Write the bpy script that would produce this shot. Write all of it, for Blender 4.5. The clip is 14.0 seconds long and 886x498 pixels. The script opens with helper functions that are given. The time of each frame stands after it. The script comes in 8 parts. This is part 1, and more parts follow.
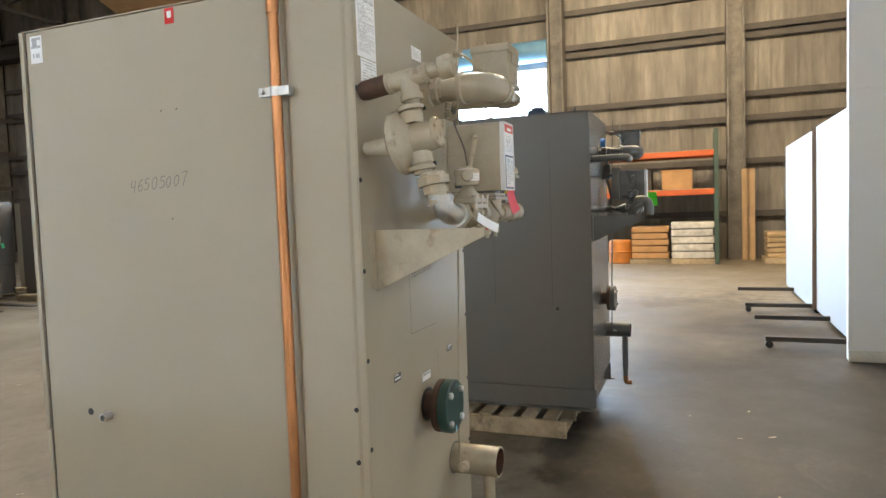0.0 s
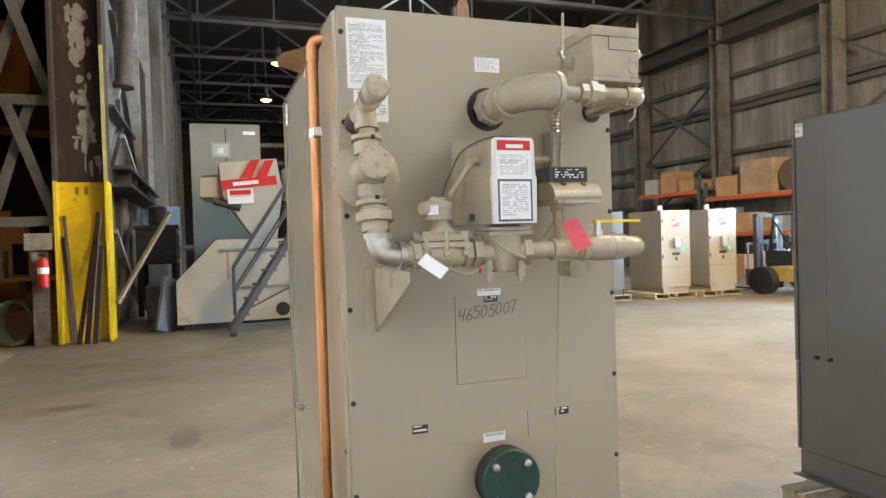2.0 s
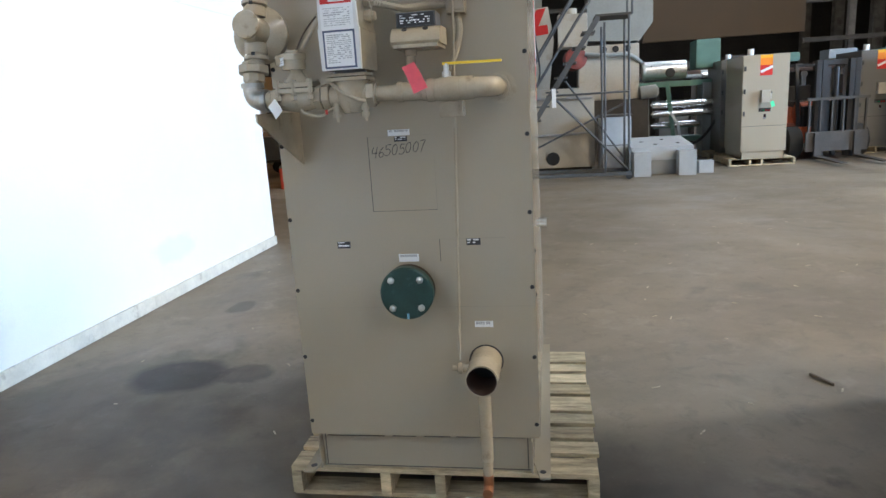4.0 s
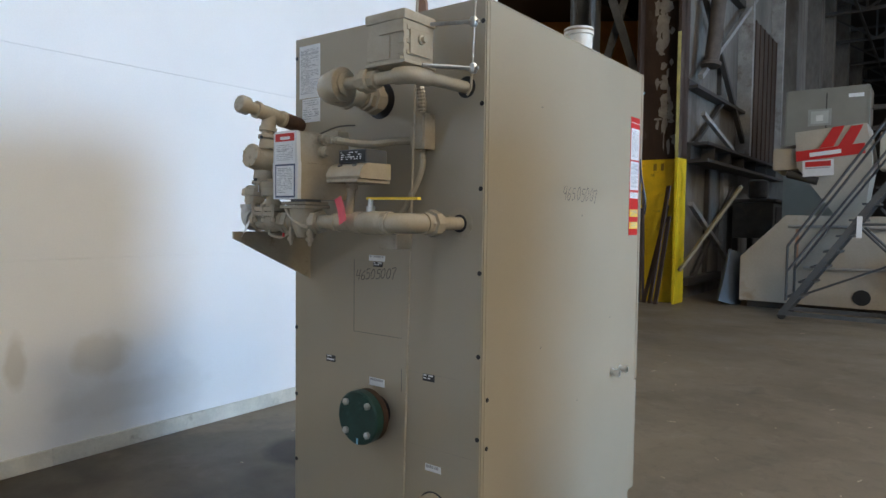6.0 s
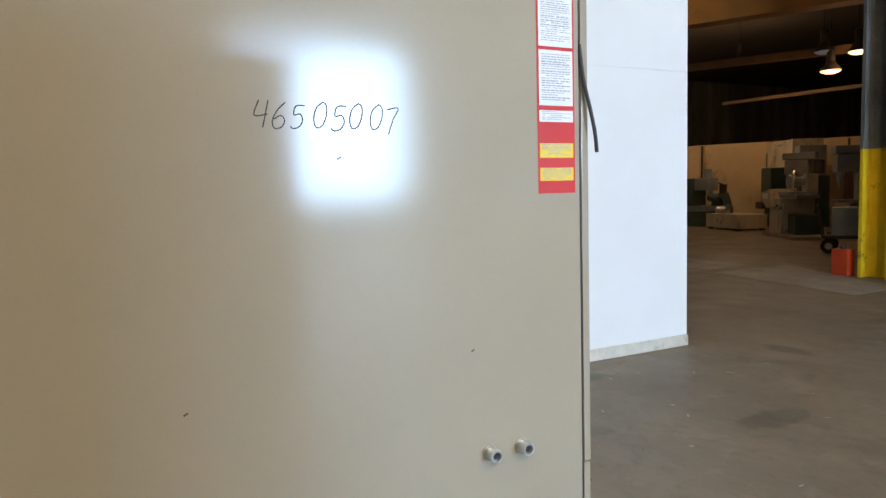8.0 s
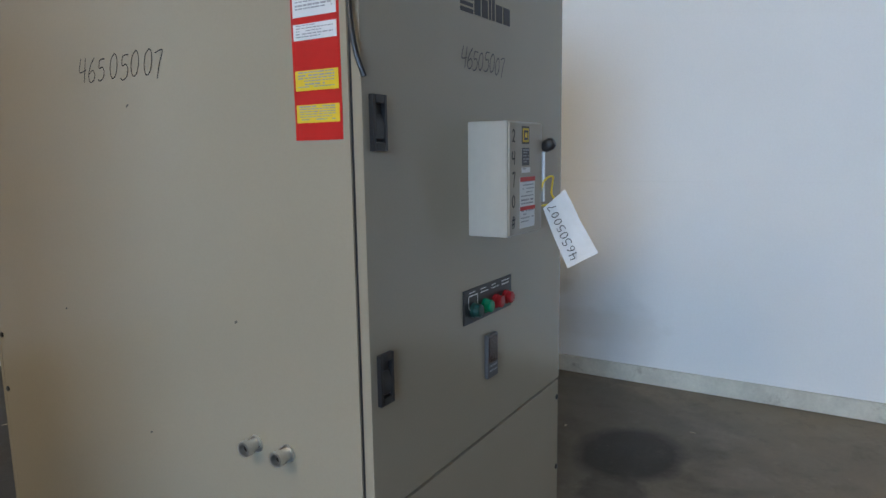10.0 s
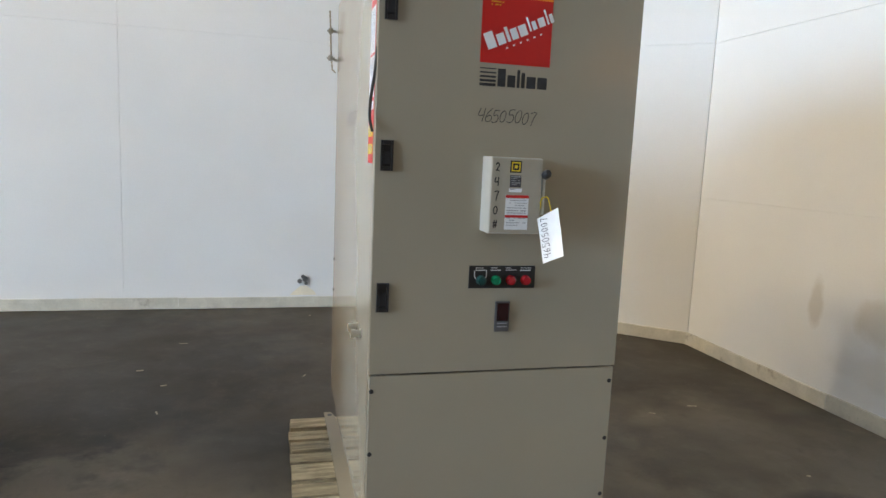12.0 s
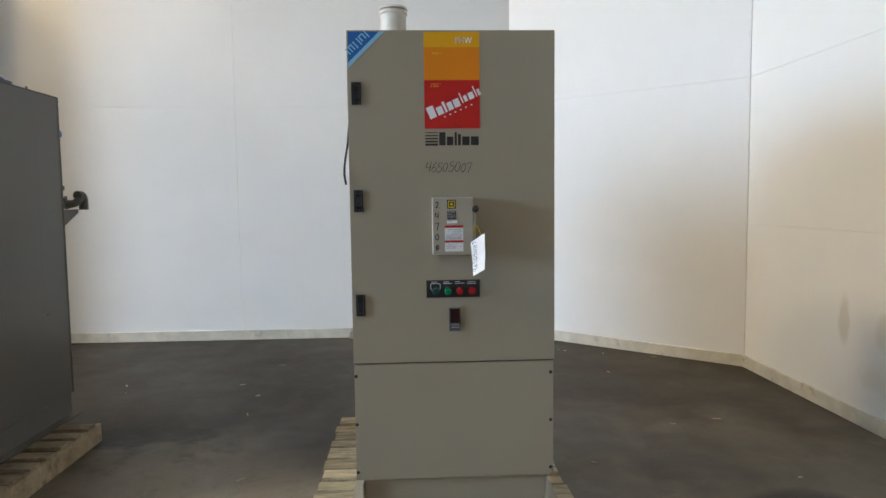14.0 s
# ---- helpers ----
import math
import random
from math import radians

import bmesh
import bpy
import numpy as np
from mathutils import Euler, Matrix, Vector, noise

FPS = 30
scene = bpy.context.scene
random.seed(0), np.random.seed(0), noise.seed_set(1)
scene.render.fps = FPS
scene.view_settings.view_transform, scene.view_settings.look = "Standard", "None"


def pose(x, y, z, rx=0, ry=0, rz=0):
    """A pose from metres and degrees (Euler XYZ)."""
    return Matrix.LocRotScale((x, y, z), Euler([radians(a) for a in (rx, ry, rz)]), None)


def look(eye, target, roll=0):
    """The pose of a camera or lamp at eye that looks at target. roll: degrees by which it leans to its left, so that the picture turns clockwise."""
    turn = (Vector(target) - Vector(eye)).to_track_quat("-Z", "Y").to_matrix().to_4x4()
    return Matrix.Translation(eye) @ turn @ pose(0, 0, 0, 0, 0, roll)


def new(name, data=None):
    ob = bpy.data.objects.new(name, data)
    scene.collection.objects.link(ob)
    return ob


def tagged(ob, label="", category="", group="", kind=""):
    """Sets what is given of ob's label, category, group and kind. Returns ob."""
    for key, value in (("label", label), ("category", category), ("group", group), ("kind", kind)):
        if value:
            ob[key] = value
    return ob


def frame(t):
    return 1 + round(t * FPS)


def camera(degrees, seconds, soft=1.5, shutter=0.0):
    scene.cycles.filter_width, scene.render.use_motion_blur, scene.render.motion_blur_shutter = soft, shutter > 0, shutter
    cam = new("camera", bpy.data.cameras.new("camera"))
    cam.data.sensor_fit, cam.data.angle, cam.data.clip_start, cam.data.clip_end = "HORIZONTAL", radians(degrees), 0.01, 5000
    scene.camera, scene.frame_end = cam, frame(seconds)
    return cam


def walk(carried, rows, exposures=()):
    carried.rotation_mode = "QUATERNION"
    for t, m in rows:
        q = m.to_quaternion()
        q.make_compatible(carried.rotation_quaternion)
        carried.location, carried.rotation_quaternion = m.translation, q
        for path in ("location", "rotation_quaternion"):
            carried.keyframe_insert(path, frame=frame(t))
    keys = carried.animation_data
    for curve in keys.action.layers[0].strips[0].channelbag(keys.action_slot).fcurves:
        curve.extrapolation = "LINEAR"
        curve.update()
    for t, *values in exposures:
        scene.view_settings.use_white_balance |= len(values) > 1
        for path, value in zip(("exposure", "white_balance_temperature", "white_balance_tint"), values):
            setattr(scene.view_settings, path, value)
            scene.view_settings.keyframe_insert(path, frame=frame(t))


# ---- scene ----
cam = camera(68.1, 14.0)
PATH = [
    (0, (2.049, 2.171, 1.518), (0.189, 1.446, 1.401), -2.0),
    (0.5, (1.821, 2.486, 1.549), (0.281, 1.214, 1.451), -1.6),
    (1, (1.508, 2.686, 1.574), (0.251, 1.134, 1.485), -1.0),
    (1.5, (1.152, 2.924, 1.549), (0.176, 1.18, 1.482), -1.0),
    (2, (0.78, 3.058, 1.544), (0.101, 1.177, 1.51), -1.8),
    (2.5, (0.44, 3.124, 1.564), (0.072, 1.159, 1.522), -2.7),
    (3, (0.162, 3.309, 1.525), (0.049, 1.323, 1.318), -3.7),
    (3.5, (-0.137, 3.422, 1.469), (-0.076, 1.47, 1.038), -4.3),
    (3.7, (-0.281, 3.454, 1.459), (-0.113, 1.512, 1.014), -4.1),
    (5.8, (-1.44, 3.101, 1.517), (-0.313, 1.453, 1.397), 0.6),
    (6, (-1.525, 2.943, 1.522), (-0.319, 1.35, 1.427), 0.7),
    (6.5, (-1.636, 2.5, 1.508), (-0.269, 1.042, 1.437), 0.8),
    (7, (-1.634, 1.992, 1.527), (-0.134, 0.677, 1.388), 0.1),
    (7.1, (-1.637, 1.899, 1.511), (-0.114, 0.61, 1.364), 0.1),
    (7.5, (-1.69, 1.499, 1.486), (-0.03, 0.396, 1.325), -1.2),
    (7.7, (-1.692, 1.309, 1.471), (0.029, 0.303, 1.305), -1.5),
    (9.8, (-1.402, -0.583, 1.442), (0.462, 0.096, 1.188), -0.6),
    (10, (-1.273, -0.667, 1.431), (0.412, 0.371, 1.14), -0.9),
    (10.5, (-1.075, -0.931, 1.471), (0.154, 0.607, 1.122), 1.9),
    (11, (-1.014, -1.266, 1.485), (-0.095, 0.488, 1.201), 3.2),
    (11.5, (-0.833, -1.633, 1.478), (-0.155, 0.227, 1.191), 3.2),
    (12, (-0.724, -1.981, 1.482), (-0.222, -0.065, 1.206), 2.5),
    (12.5, (-0.648, -2.273, 1.497), (-0.257, -0.326, 1.254), 1.8),
    (13, (-0.396, -2.527, 1.472), (-0.192, -0.549, 1.262), 0.5),
    (13.2, (-0.286, -2.613, 1.493), (-0.163, -0.626, 1.303), 0.3),
    (13.5, (-0.204, -2.706, 1.493), (-0.143, -0.712, 1.338), 0.1),
    (14, (-0.167, -2.751, 1.484), (-0.078, -0.759, 1.333), -0.7),
]
EXPOSURES = [(0.0, 0.55, 6500, 10), (1.5, 0.85, 6450, 10), (2.4, 1.05, 6450, 10), (3.0, 0.62, 6050, 10), (3.5, 0.5, 5750, 10), (6.0, -0.42, 5750, 10), (7.7, -0.15, 6050, 10), (9.8, -1.05, 5850, 10), (10.1, -0.95, 5850, 10), (11.0, -0.08, 6450, 10), (12.8, -0.08, 6450, 10), (14.0, -0.2, 6450, 10)]
walk(cam, [(t, look(eye, target, roll)) for t, eye, target, roll in PATH], EXPOSURES)

# ---------------------------------------------------------------- world and large lights
world = bpy.data.worlds.new("world")
scene.world = world
world.use_nodes = True
wn = world.node_tree.nodes
sky = wn.new("ShaderNodeTexSky")
sky.sky_type = "NISHITA"
sky.sun_disc = False
sky.sun_elevation, sky.sun_rotation = radians(48), radians(120)
wn["Background"].inputs["Strength"].default_value = 0.12
world.node_tree.links.new(sky.outputs["Color"], wn["Background"].inputs["Color"])


def area(name, m, w, h, watts, color):
    lamp = bpy.data.lights.new(name, "AREA")
    lamp.shape, lamp.size, lamp.size_y, lamp.energy, lamp.color = "RECTANGLE", w, h, watts, color
    ob = new(name, lamp)
    ob.matrix_world = m
    return ob


sun = bpy.data.lights.new("sun", "SUN")
sun.energy, sun.angle, sun.color = 3.0, radians(0.6), (1.0, 0.95, 0.88)
sun_ob = new("sun", sun)
sun_ob.matrix_world = look((-20, 11, 25), (0, 0, 0))

DAY = (0.56, 0.78, 1.0)
WARM = (1.0, 0.78, 0.48)
DOOR_W, SKY_W, FILL_W, BAY_W = 1700, 210, 1200, 26
# daylight in the open roll-up door of the long wall
area("door_daylight", look((-16.9, -4.105, 3.5), (0, -4.105, 3.5)), 4.66, 4.05, DOOR_W, DAY)
# daylight in the roof lights; only the last is seen, the others are added
SKYLIGHTS = [(-6.5, -18.5), (-6.5, -13.0), (-6.5, -2.0), (-6.5, 8.0), (-6.5, -29.5)]
for sx, sy in SKYLIGHTS:
    area("roof_daylight", look((sx, sy, 11.15), (sx, sy + 0.001, 0)), 1.6, 4.5, SKY_W, (0.95, 0.97, 1.0))

# high bay lamps of the hall and of the second bay, plus fill lamps
# three overhead lamps out of sight, added as warm fill for the set
FILL_HALL = [(-8.6, -1.6, 8.4), (-8.4, 1.2, 8.4), (-10.5, 3.0, 8.4)]
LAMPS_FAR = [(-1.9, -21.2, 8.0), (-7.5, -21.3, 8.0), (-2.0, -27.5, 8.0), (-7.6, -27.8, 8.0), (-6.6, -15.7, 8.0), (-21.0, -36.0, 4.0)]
LAMPS_BAY = [(8.93, -16.2, 4.78), (9.67, -16.2, 4.42)]
# lamps out of sight, added to light the machines of the bay
FILL_DEEP = [(11.5, -8.0, 5.8), (14.0, -18.0, 5.6), (19.0, -16.0, 5.6)]
for spots, watts, tone in ((FILL_HALL, FILL_W, WARM), (LAMPS_FAR, 22, WARM), (LAMPS_BAY, BAY_W, (1.0, 0.55, 0.24)), (FILL_DEEP, 190, (1.0, 0.62, 0.32))):
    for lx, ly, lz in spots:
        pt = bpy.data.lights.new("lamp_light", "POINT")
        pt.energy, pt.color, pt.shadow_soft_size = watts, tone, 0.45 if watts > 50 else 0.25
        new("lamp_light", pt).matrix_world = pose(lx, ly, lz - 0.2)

# ---------------------------------------------------------------- materials
MATS = {}


def mat(name, color, rough=0.6, metal=0.0, var=0.12, scale=3.0, grain=60.0, bump=0.05, spot=None, spot_amt=0.0, spot_scale=1.5, coat=0.0, per_object=0.0, spec=0.5, stretch=(1, 1, 1)):
    """A painted, worn or raw surface: two scales of colour variation, stains of their own shape, a fine relief."""
    if name in MATS:
        return MATS[name]
    m = bpy.data.materials.new(name)
    m.use_nodes = True
    n, l = m.node_tree.nodes, m.node_tree.links
    b = n["Principled BSDF"]
    tc = n.new("ShaderNodeTexCoord")
    mp = n.new("ShaderNodeMapping")
    mp.inputs["Scale"].default_value = stretch
    l.new(tc.outputs["Object"], mp.inputs["Vector"])

    def noise_tex(s, detail=4.0, rough_=0.55):
        t = n.new("ShaderNodeTexNoise")
        t.inputs["Scale"].default_value, t.inputs["Detail"].default_value, t.inputs["Roughness"].default_value = s, detail, rough_
        l.new(mp.outputs["Vector"], t.inputs["Vector"])
        return t

    big, fine = noise_tex(scale), noise_tex(grain, 3.0)
    ramp = n.new("ShaderNodeMapRange")
    ramp.inputs["From Min"].default_value, ramp.inputs["From Max"].default_value = 0.3, 0.7
    ramp.inputs["To Min"].default_value, ramp.inputs["To Max"].default_value = 1 - var, 1 + var
    l.new(big.outputs["Fac"], ramp.inputs["Value"])
    ramp2 = n.new("ShaderNodeMapRange")
    ramp2.inputs["From Min"].default_value, ramp2.inputs["From Max"].default_value = 0.25, 0.75
    ramp2.inputs["To Min"].default_value, ramp2.inputs["To Max"].default_value = 1 - var * 0.5, 1 + var * 0.5
    l.new(fine.outputs["Fac"], ramp2.inputs["Value"])
    mul = n.new("ShaderNodeMath")
    mul.operation = "MULTIPLY"
    l.new(ramp.outputs["Result"], mul.inputs[0])
    l.new(ramp2.outputs["Result"], mul.inputs[1])
    value = mul.outputs["Value"]
    if per_object:
        oi = n.new("ShaderNodeObjectInfo")
        r3 = n.new("ShaderNodeMapRange")
        r3.inputs["To Min"].default_value, r3.inputs["To Max"].default_value = 1 - per_object, 1 + per_object
        l.new(oi.outputs["Random"], r3.inputs["Value"])
        mul2 = n.new("ShaderNodeMath")
        mul2.operation = "MULTIPLY"
        l.new(value, mul2.inputs[0])
        l.new(r3.outputs["Result"], mul2.inputs[1])
        value = mul2.outputs["Value"]
    hsv = n.new("ShaderNodeHueSaturation")
    hsv.inputs["Color"].default_value = (*color, 1)
    l.new(value, hsv.inputs["Value"])
    out = hsv.outputs["Color"]
    if spot:
        st = noise_tex(spot_scale, 6.0, 0.65)
        r4 = n.new("ShaderNodeMapRange")
        r4.inputs["From Min"].default_value, r4.inputs["From Max"].default_value = 0.62 - 0.25 * spot_amt, 0.72
        l.new(st.outputs["Fac"], r4.inputs["Value"])
        mix = n.new("ShaderNodeMix")
        mix.data_type = "RGBA"
        l.new(r4.outputs["Result"], mix.inputs["Factor"])
        l.new(out, mix.inputs["A"])
        mix.inputs["B"].default_value = (*spot, 1)
        out = mix.outputs["Result"]
    l.new(out, b.inputs["Base Color"])
    rr = n.new("ShaderNodeMapRange")
    rr.inputs["To Min"].default_value, rr.inputs["To Max"].default_value = max(0.03, rough * 0.75), min(1.0, rough * 1.25)
    l.new(big.outputs["Fac"], rr.inputs["Value"])
    l.new(rr.outputs["Result"], b.inputs["Roughness"])
    b.inputs["Metallic"].default_value = metal
    b.inputs["Specular IOR Level"].default_value = spec
    b.inputs["Coat Weight"].default_value = coat
    b.inputs["Coat Roughness"].default_value = 0.15
    if bump:
        bp = n.new("ShaderNodeBump")
        bp.inputs["Strength"].default_value = bump
        bp.inputs["Distance"].default_value = 0.004
        l.new(fine.outputs["Fac"], bp.inputs["Height"])
        l.new(bp.outputs["Normal"], b.inputs["Normal"])
    MATS[name] = m
    return m


def glow(name, color, strength):
    if name not in MATS:
        m = bpy.data.materials.new(name)
        m.use_nodes = True
        b = m.node_tree.nodes["Principled BSDF"]
        b.inputs["Base Color"].default_value = (*color, 1)
        b.inputs["Emission Color"].default_value = (*color, 1)
        b.inputs["Emission Strength"].default_value = strength
        MATS[name] = m
    return MATS[name]


def glass(name, color=(0.9, 0.95, 0.95), rough=0.03):
    if name not in MATS:
        m = bpy.data.materials.new(name)
        m.use_nodes = True
        b = m.node_tree.nodes["Principled BSDF"]
        b.inputs["Base Color"].default_value = (*color, 1)
        b.inputs["Transmission Weight"].default_value, b.inputs["Roughness"].default_value = 1.0, rough
        MATS[name] = m
    return MATS[name]


BEIGE = mat("beige_paint", (0.375, 0.328, 0.248), 0.13, var=0.04, scale=1.2, grain=220, bump=0.006, spec=0.45)
BEIGE_DOOR = mat("beige_door_paint", (0.36, 0.315, 0.24), 0.17, var=0.04, scale=1.0, grain=220, bump=0.008)
BEIGE_PIPE = mat("beige_pipe_paint", (0.40, 0.345, 0.255), 0.2, var=0.10, scale=12, grain=160, bump=0.10, spot=(0.26, 0.21, 0.15), spot_amt=0.1, spot_scale=14)
GREY = mat("grey_paint", (0.145, 0.139, 0.128), 0.24, var=0.05, scale=1.2, grain=200, bump=0.008, spec=0.4)
GREY_PIPE = mat("grey_pipe_paint", (0.10, 0.10, 0.095), 0.45, var=0.12, scale=10, grain=150, bump=0.1)
COPPER = mat("copper", (0.58, 0.27, 0.12), 0.36, 0.85, var=0.2, scale=9, grain=40, bump=0.03, spot=(0.30, 0.13, 0.06), spot_amt=0.25, spot_scale=4, stretch=(1, 1, 0.3))
DULL_ZINC = mat("dull_zinc", (0.42, 0.42, 0.40), 0.34, 0.8, var=0.25, scale=18, grain=120, bump=0.08, spot=(0.42, 0.36, 0.27), spot_amt=0.45, spot_scale=10)
ZINC = mat("zinc", (0.62, 0.62, 0.60), 0.3, 0.9, var=0.15, scale=25, grain=150, bump=0.05)
BLACK = mat("black_plastic", (0.018, 0.018, 0.02), 0.4, var=0.2, scale=20, grain=200, bump=0.05)
SCREW = mat("dark_screw", (0.03, 0.03, 0.03), 0.4, 0.5)
FLANGE = mat("green_flange", (0.012, 0.045, 0.038), 0.45, var=0.25, scale=18, grain=130, bump=0.15, spot=(0.05, 0.10, 0.09), spot_amt=0.1, spot_scale=20)
RUST = mat("rusty_steel", (0.075, 0.04, 0.026), 0.8, 0.2, var=0.35, scale=9, grain=90, bump=0.3, spot=(0.05, 0.03, 0.02), spot_amt=0.4, spot_scale=10)
PAPER = mat("white_paper", (0.78, 0.79, 0.80), 0.55, var=0.04, scale=20, grain=100, bump=0.0)
PRINT = mat("grey_print", (0.36, 0.365, 0.39), 0.6, var=0.1, scale=60)
INK = mat("black_ink", (0.02, 0.02, 0.022), 0.5, var=0.3, scale=40)
RED = mat("red_vinyl", (0.54, 0.018, 0.014), 0.4, var=0.05)
ORANGE = mat("orange_vinyl", (0.78, 0.24, 0.01), 0.4, var=0.04)
AMBER = mat("amber_vinyl", (0.82, 0.40, 0.01), 0.4, var=0.04)
YELLOW = mat("yellow_vinyl", (0.80, 0.58, 0.03), 0.4, var=0.04)
BLUE = mat("blue_vinyl", (0.015, 0.13, 0.42), 0.4, var=0.06)
PALE_BLUE = mat("pale_blue_vinyl", (0.25, 0.55, 0.75), 0.4, var=0.06)
BOARD_WALL = mat("white_board_wall", (0.84, 0.84, 0.83), 0.5, var=0.035, scale=0.8, grain=90, bump=0.02, spec=0.35)


def stained_wall():
    """The same white board with brown water stains and a greyish repainted patch."""
    base = BOARD_WALL.copy()
    base.name = "white_board_wall_stained"
    n, l = base.node_tree.nodes, base.node_tree.links
    b = n["Principled BSDF"]
    out = b.inputs["Base Color"].links[0].from_socket
    tc = [x for x in n if x.bl_idname == "ShaderNodeTexCoord"][0]
    nz = n.new("ShaderNodeTexNoise")
    nz.inputs["Scale"].default_value, nz.inputs["Detail"].default_value = 7.0, 5.0
    l.new(tc.outputs["Object"], nz.inputs["Vector"])
    for cy, cz, ry, rz, tone, amount in ((1.45, 0.66, 0.055, 0.15, (0.50, 0.44, 0.34), 0.4), (0.95, 0.64, 0.17, 0.13, (0.58, 0.52, 0.41), 0.4), (0.45, 0.32, 0.22, 0.22, (0.70, 0.70, 0.70), 0.4), (0.80, 0.33, 0.5, 0.1, (0.70, 0.68, 0.64), 0.4), (-1.6, 0.4, 0.3, 0.1, (0.66, 0.64, 0.60), 0.5)):
        sub_ = n.new("ShaderNodeVectorMath")
        sub_.operation = "SUBTRACT"
        sub_.inputs[1].default_value = (0, cy, cz)
        l.new(tc.outputs["Object"], sub_.inputs[0])
        sc = n.new("ShaderNodeVectorMath")
        sc.operation = "MULTIPLY"
        sc.inputs[1].default_value = (0, 1 / ry, 1 / rz)
        l.new(sub_.outputs["Vector"], sc.inputs[0])
        ln_ = n.new("ShaderNodeVectorMath")
        ln_.operation = "LENGTH"
        l.new(sc.outputs["Vector"], ln_.inputs[0])
        ad = n.new("ShaderNodeMath")
        ad.operation = "MULTIPLY_ADD"
        l.new(nz.outputs["Fac"], ad.inputs[0])
        ad.inputs[1].default_value = 1.2
        l.new(ln_.outputs["Value"], ad.inputs[2])
        r = n.new("ShaderNodeMapRange")
        for key, v in (("From Min", 1.35), ("From Max", 1.85), ("To Min", amount), ("To Max", 0.0)):
            r.inputs[key].default_value = v
        l.new(ad.outputs["Value"], r.inputs["Value"])
        mx = n.new("ShaderNodeMix")
        mx.data_type = "RGBA"
        l.new(r.outputs["Result"], mx.inputs["Factor"])
        l.new(out, mx.inputs["A"])
        mx.inputs["B"].default_value = (*tone, 1)
        out = mx.outputs["Result"]
    l.new(out, b.inputs["Base Color"])
    return base


BOARD_STAINED = stained_wall()
TRIM_WHITE = mat("scuffed_white_trim", (0.64, 0.61, 0.52), 0.6, var=0.12, scale=7, grain=60, spot=(0.35, 0.31, 0.24), spot_amt=0.15, spot_scale=6)
PALLET = mat("pallet_wood", (0.47, 0.39, 0.25), 0.85, var=0.32, scale=7, grain=55, bump=0.5, spot=(0.17, 0.135, 0.09), spot_amt=0.45, spot_scale=6, per_object=0.25, stretch=(1, 6, 6))
PALLET_OLD = mat("weathered_pallet_wood", (0.36, 0.29, 0.195), 0.85, var=0.3, scale=5, grain=45, bump=0.35, spot=(0.15, 0.12, 0.08), spot_amt=0.25, spot_scale=7, per_object=0.25)
STEEL = mat("painted_steel", (0.30, 0.29, 0.27), 0.6, var=0.25, scale=3, grain=30, bump=0.08, spot=(0.13, 0.10, 0.08), spot_amt=0.25, spot_scale=2)
DARK_STEEL = mat("dark_steel", (0.055, 0.048, 0.042), 0.7, var=0.3, scale=3, grain=30, bump=0.08)
BROWN_STEEL = mat("brown_peeling_steel", (0.055, 0.033, 0.023), 0.65, var=0.3, scale=3, grain=40, bump=0.15, spot=(0.20, 0.17, 0.14), spot_amt=0.3, spot_scale=1.3, stretch=(1, 1, 0.45))
SAFETY = mat("yellow_safety_paint", (0.78, 0.55, 0.01), 0.5, var=0.12, scale=4, grain=40, bump=0.05, spot=(0.25, 0.17, 0.03), spot_amt=0.1, spot_scale=4)
SHEETING = mat("stained_wall_sheeting", (0.205, 0.187, 0.16), 0.6, var=0.42, scale=1.1, grain=9, bump=0.03, spot=(0.095, 0.08, 0.066), spot_amt=0.75, spot_scale=1.3, stretch=(1, 1, 0.16))
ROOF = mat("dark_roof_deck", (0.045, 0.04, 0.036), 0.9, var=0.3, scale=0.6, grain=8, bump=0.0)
CONCRETE_PANEL = mat("stained_concrete", (0.185, 0.17, 0.148), 0.85, var=0.35, scale=0.9, grain=14, bump=0.15, spot=(0.075, 0.06, 0.048), spot_amt=0.6, spot_scale=1.1, stretch=(1, 1, 0.3))
RACK_ORANGE = mat("orange_rack_paint", (0.50, 0.105, 0.03), 0.55, var=0.15, scale=5)
CARDBOARD = mat("cardboard", (0.42, 0.24, 0.11), 0.85, var=0.15, scale=4)
MACHINE = mat("cream_machine_paint", (0.43, 0.385, 0.31), 0.5, var=0.1, scale=1.5, grain=30, spot=(0.36, 0.28, 0.19), spot_amt=0.15, spot_scale=1.4)
MACHINE_GREY = mat("grey_machine_paint", (0.26, 0.28, 0.28), 0.5, var=0.2, scale=2)
MACHINE_GREEN = mat("green_machine_paint", (0.10, 0.20, 0.16), 0.5, var=0.2, scale=2)
TRUCK_YELLOW = mat("forklift_yellow", (0.50, 0.34, 0.085), 0.45, var=0.15, scale=3, grain=30, spot=(0.20, 0.15, 0.08), spot_amt=0.3, spot_scale=4)
RUBBER = mat("tyre_rubber", (0.02, 0.02, 0.02), 0.8, var=0.2, scale=15)


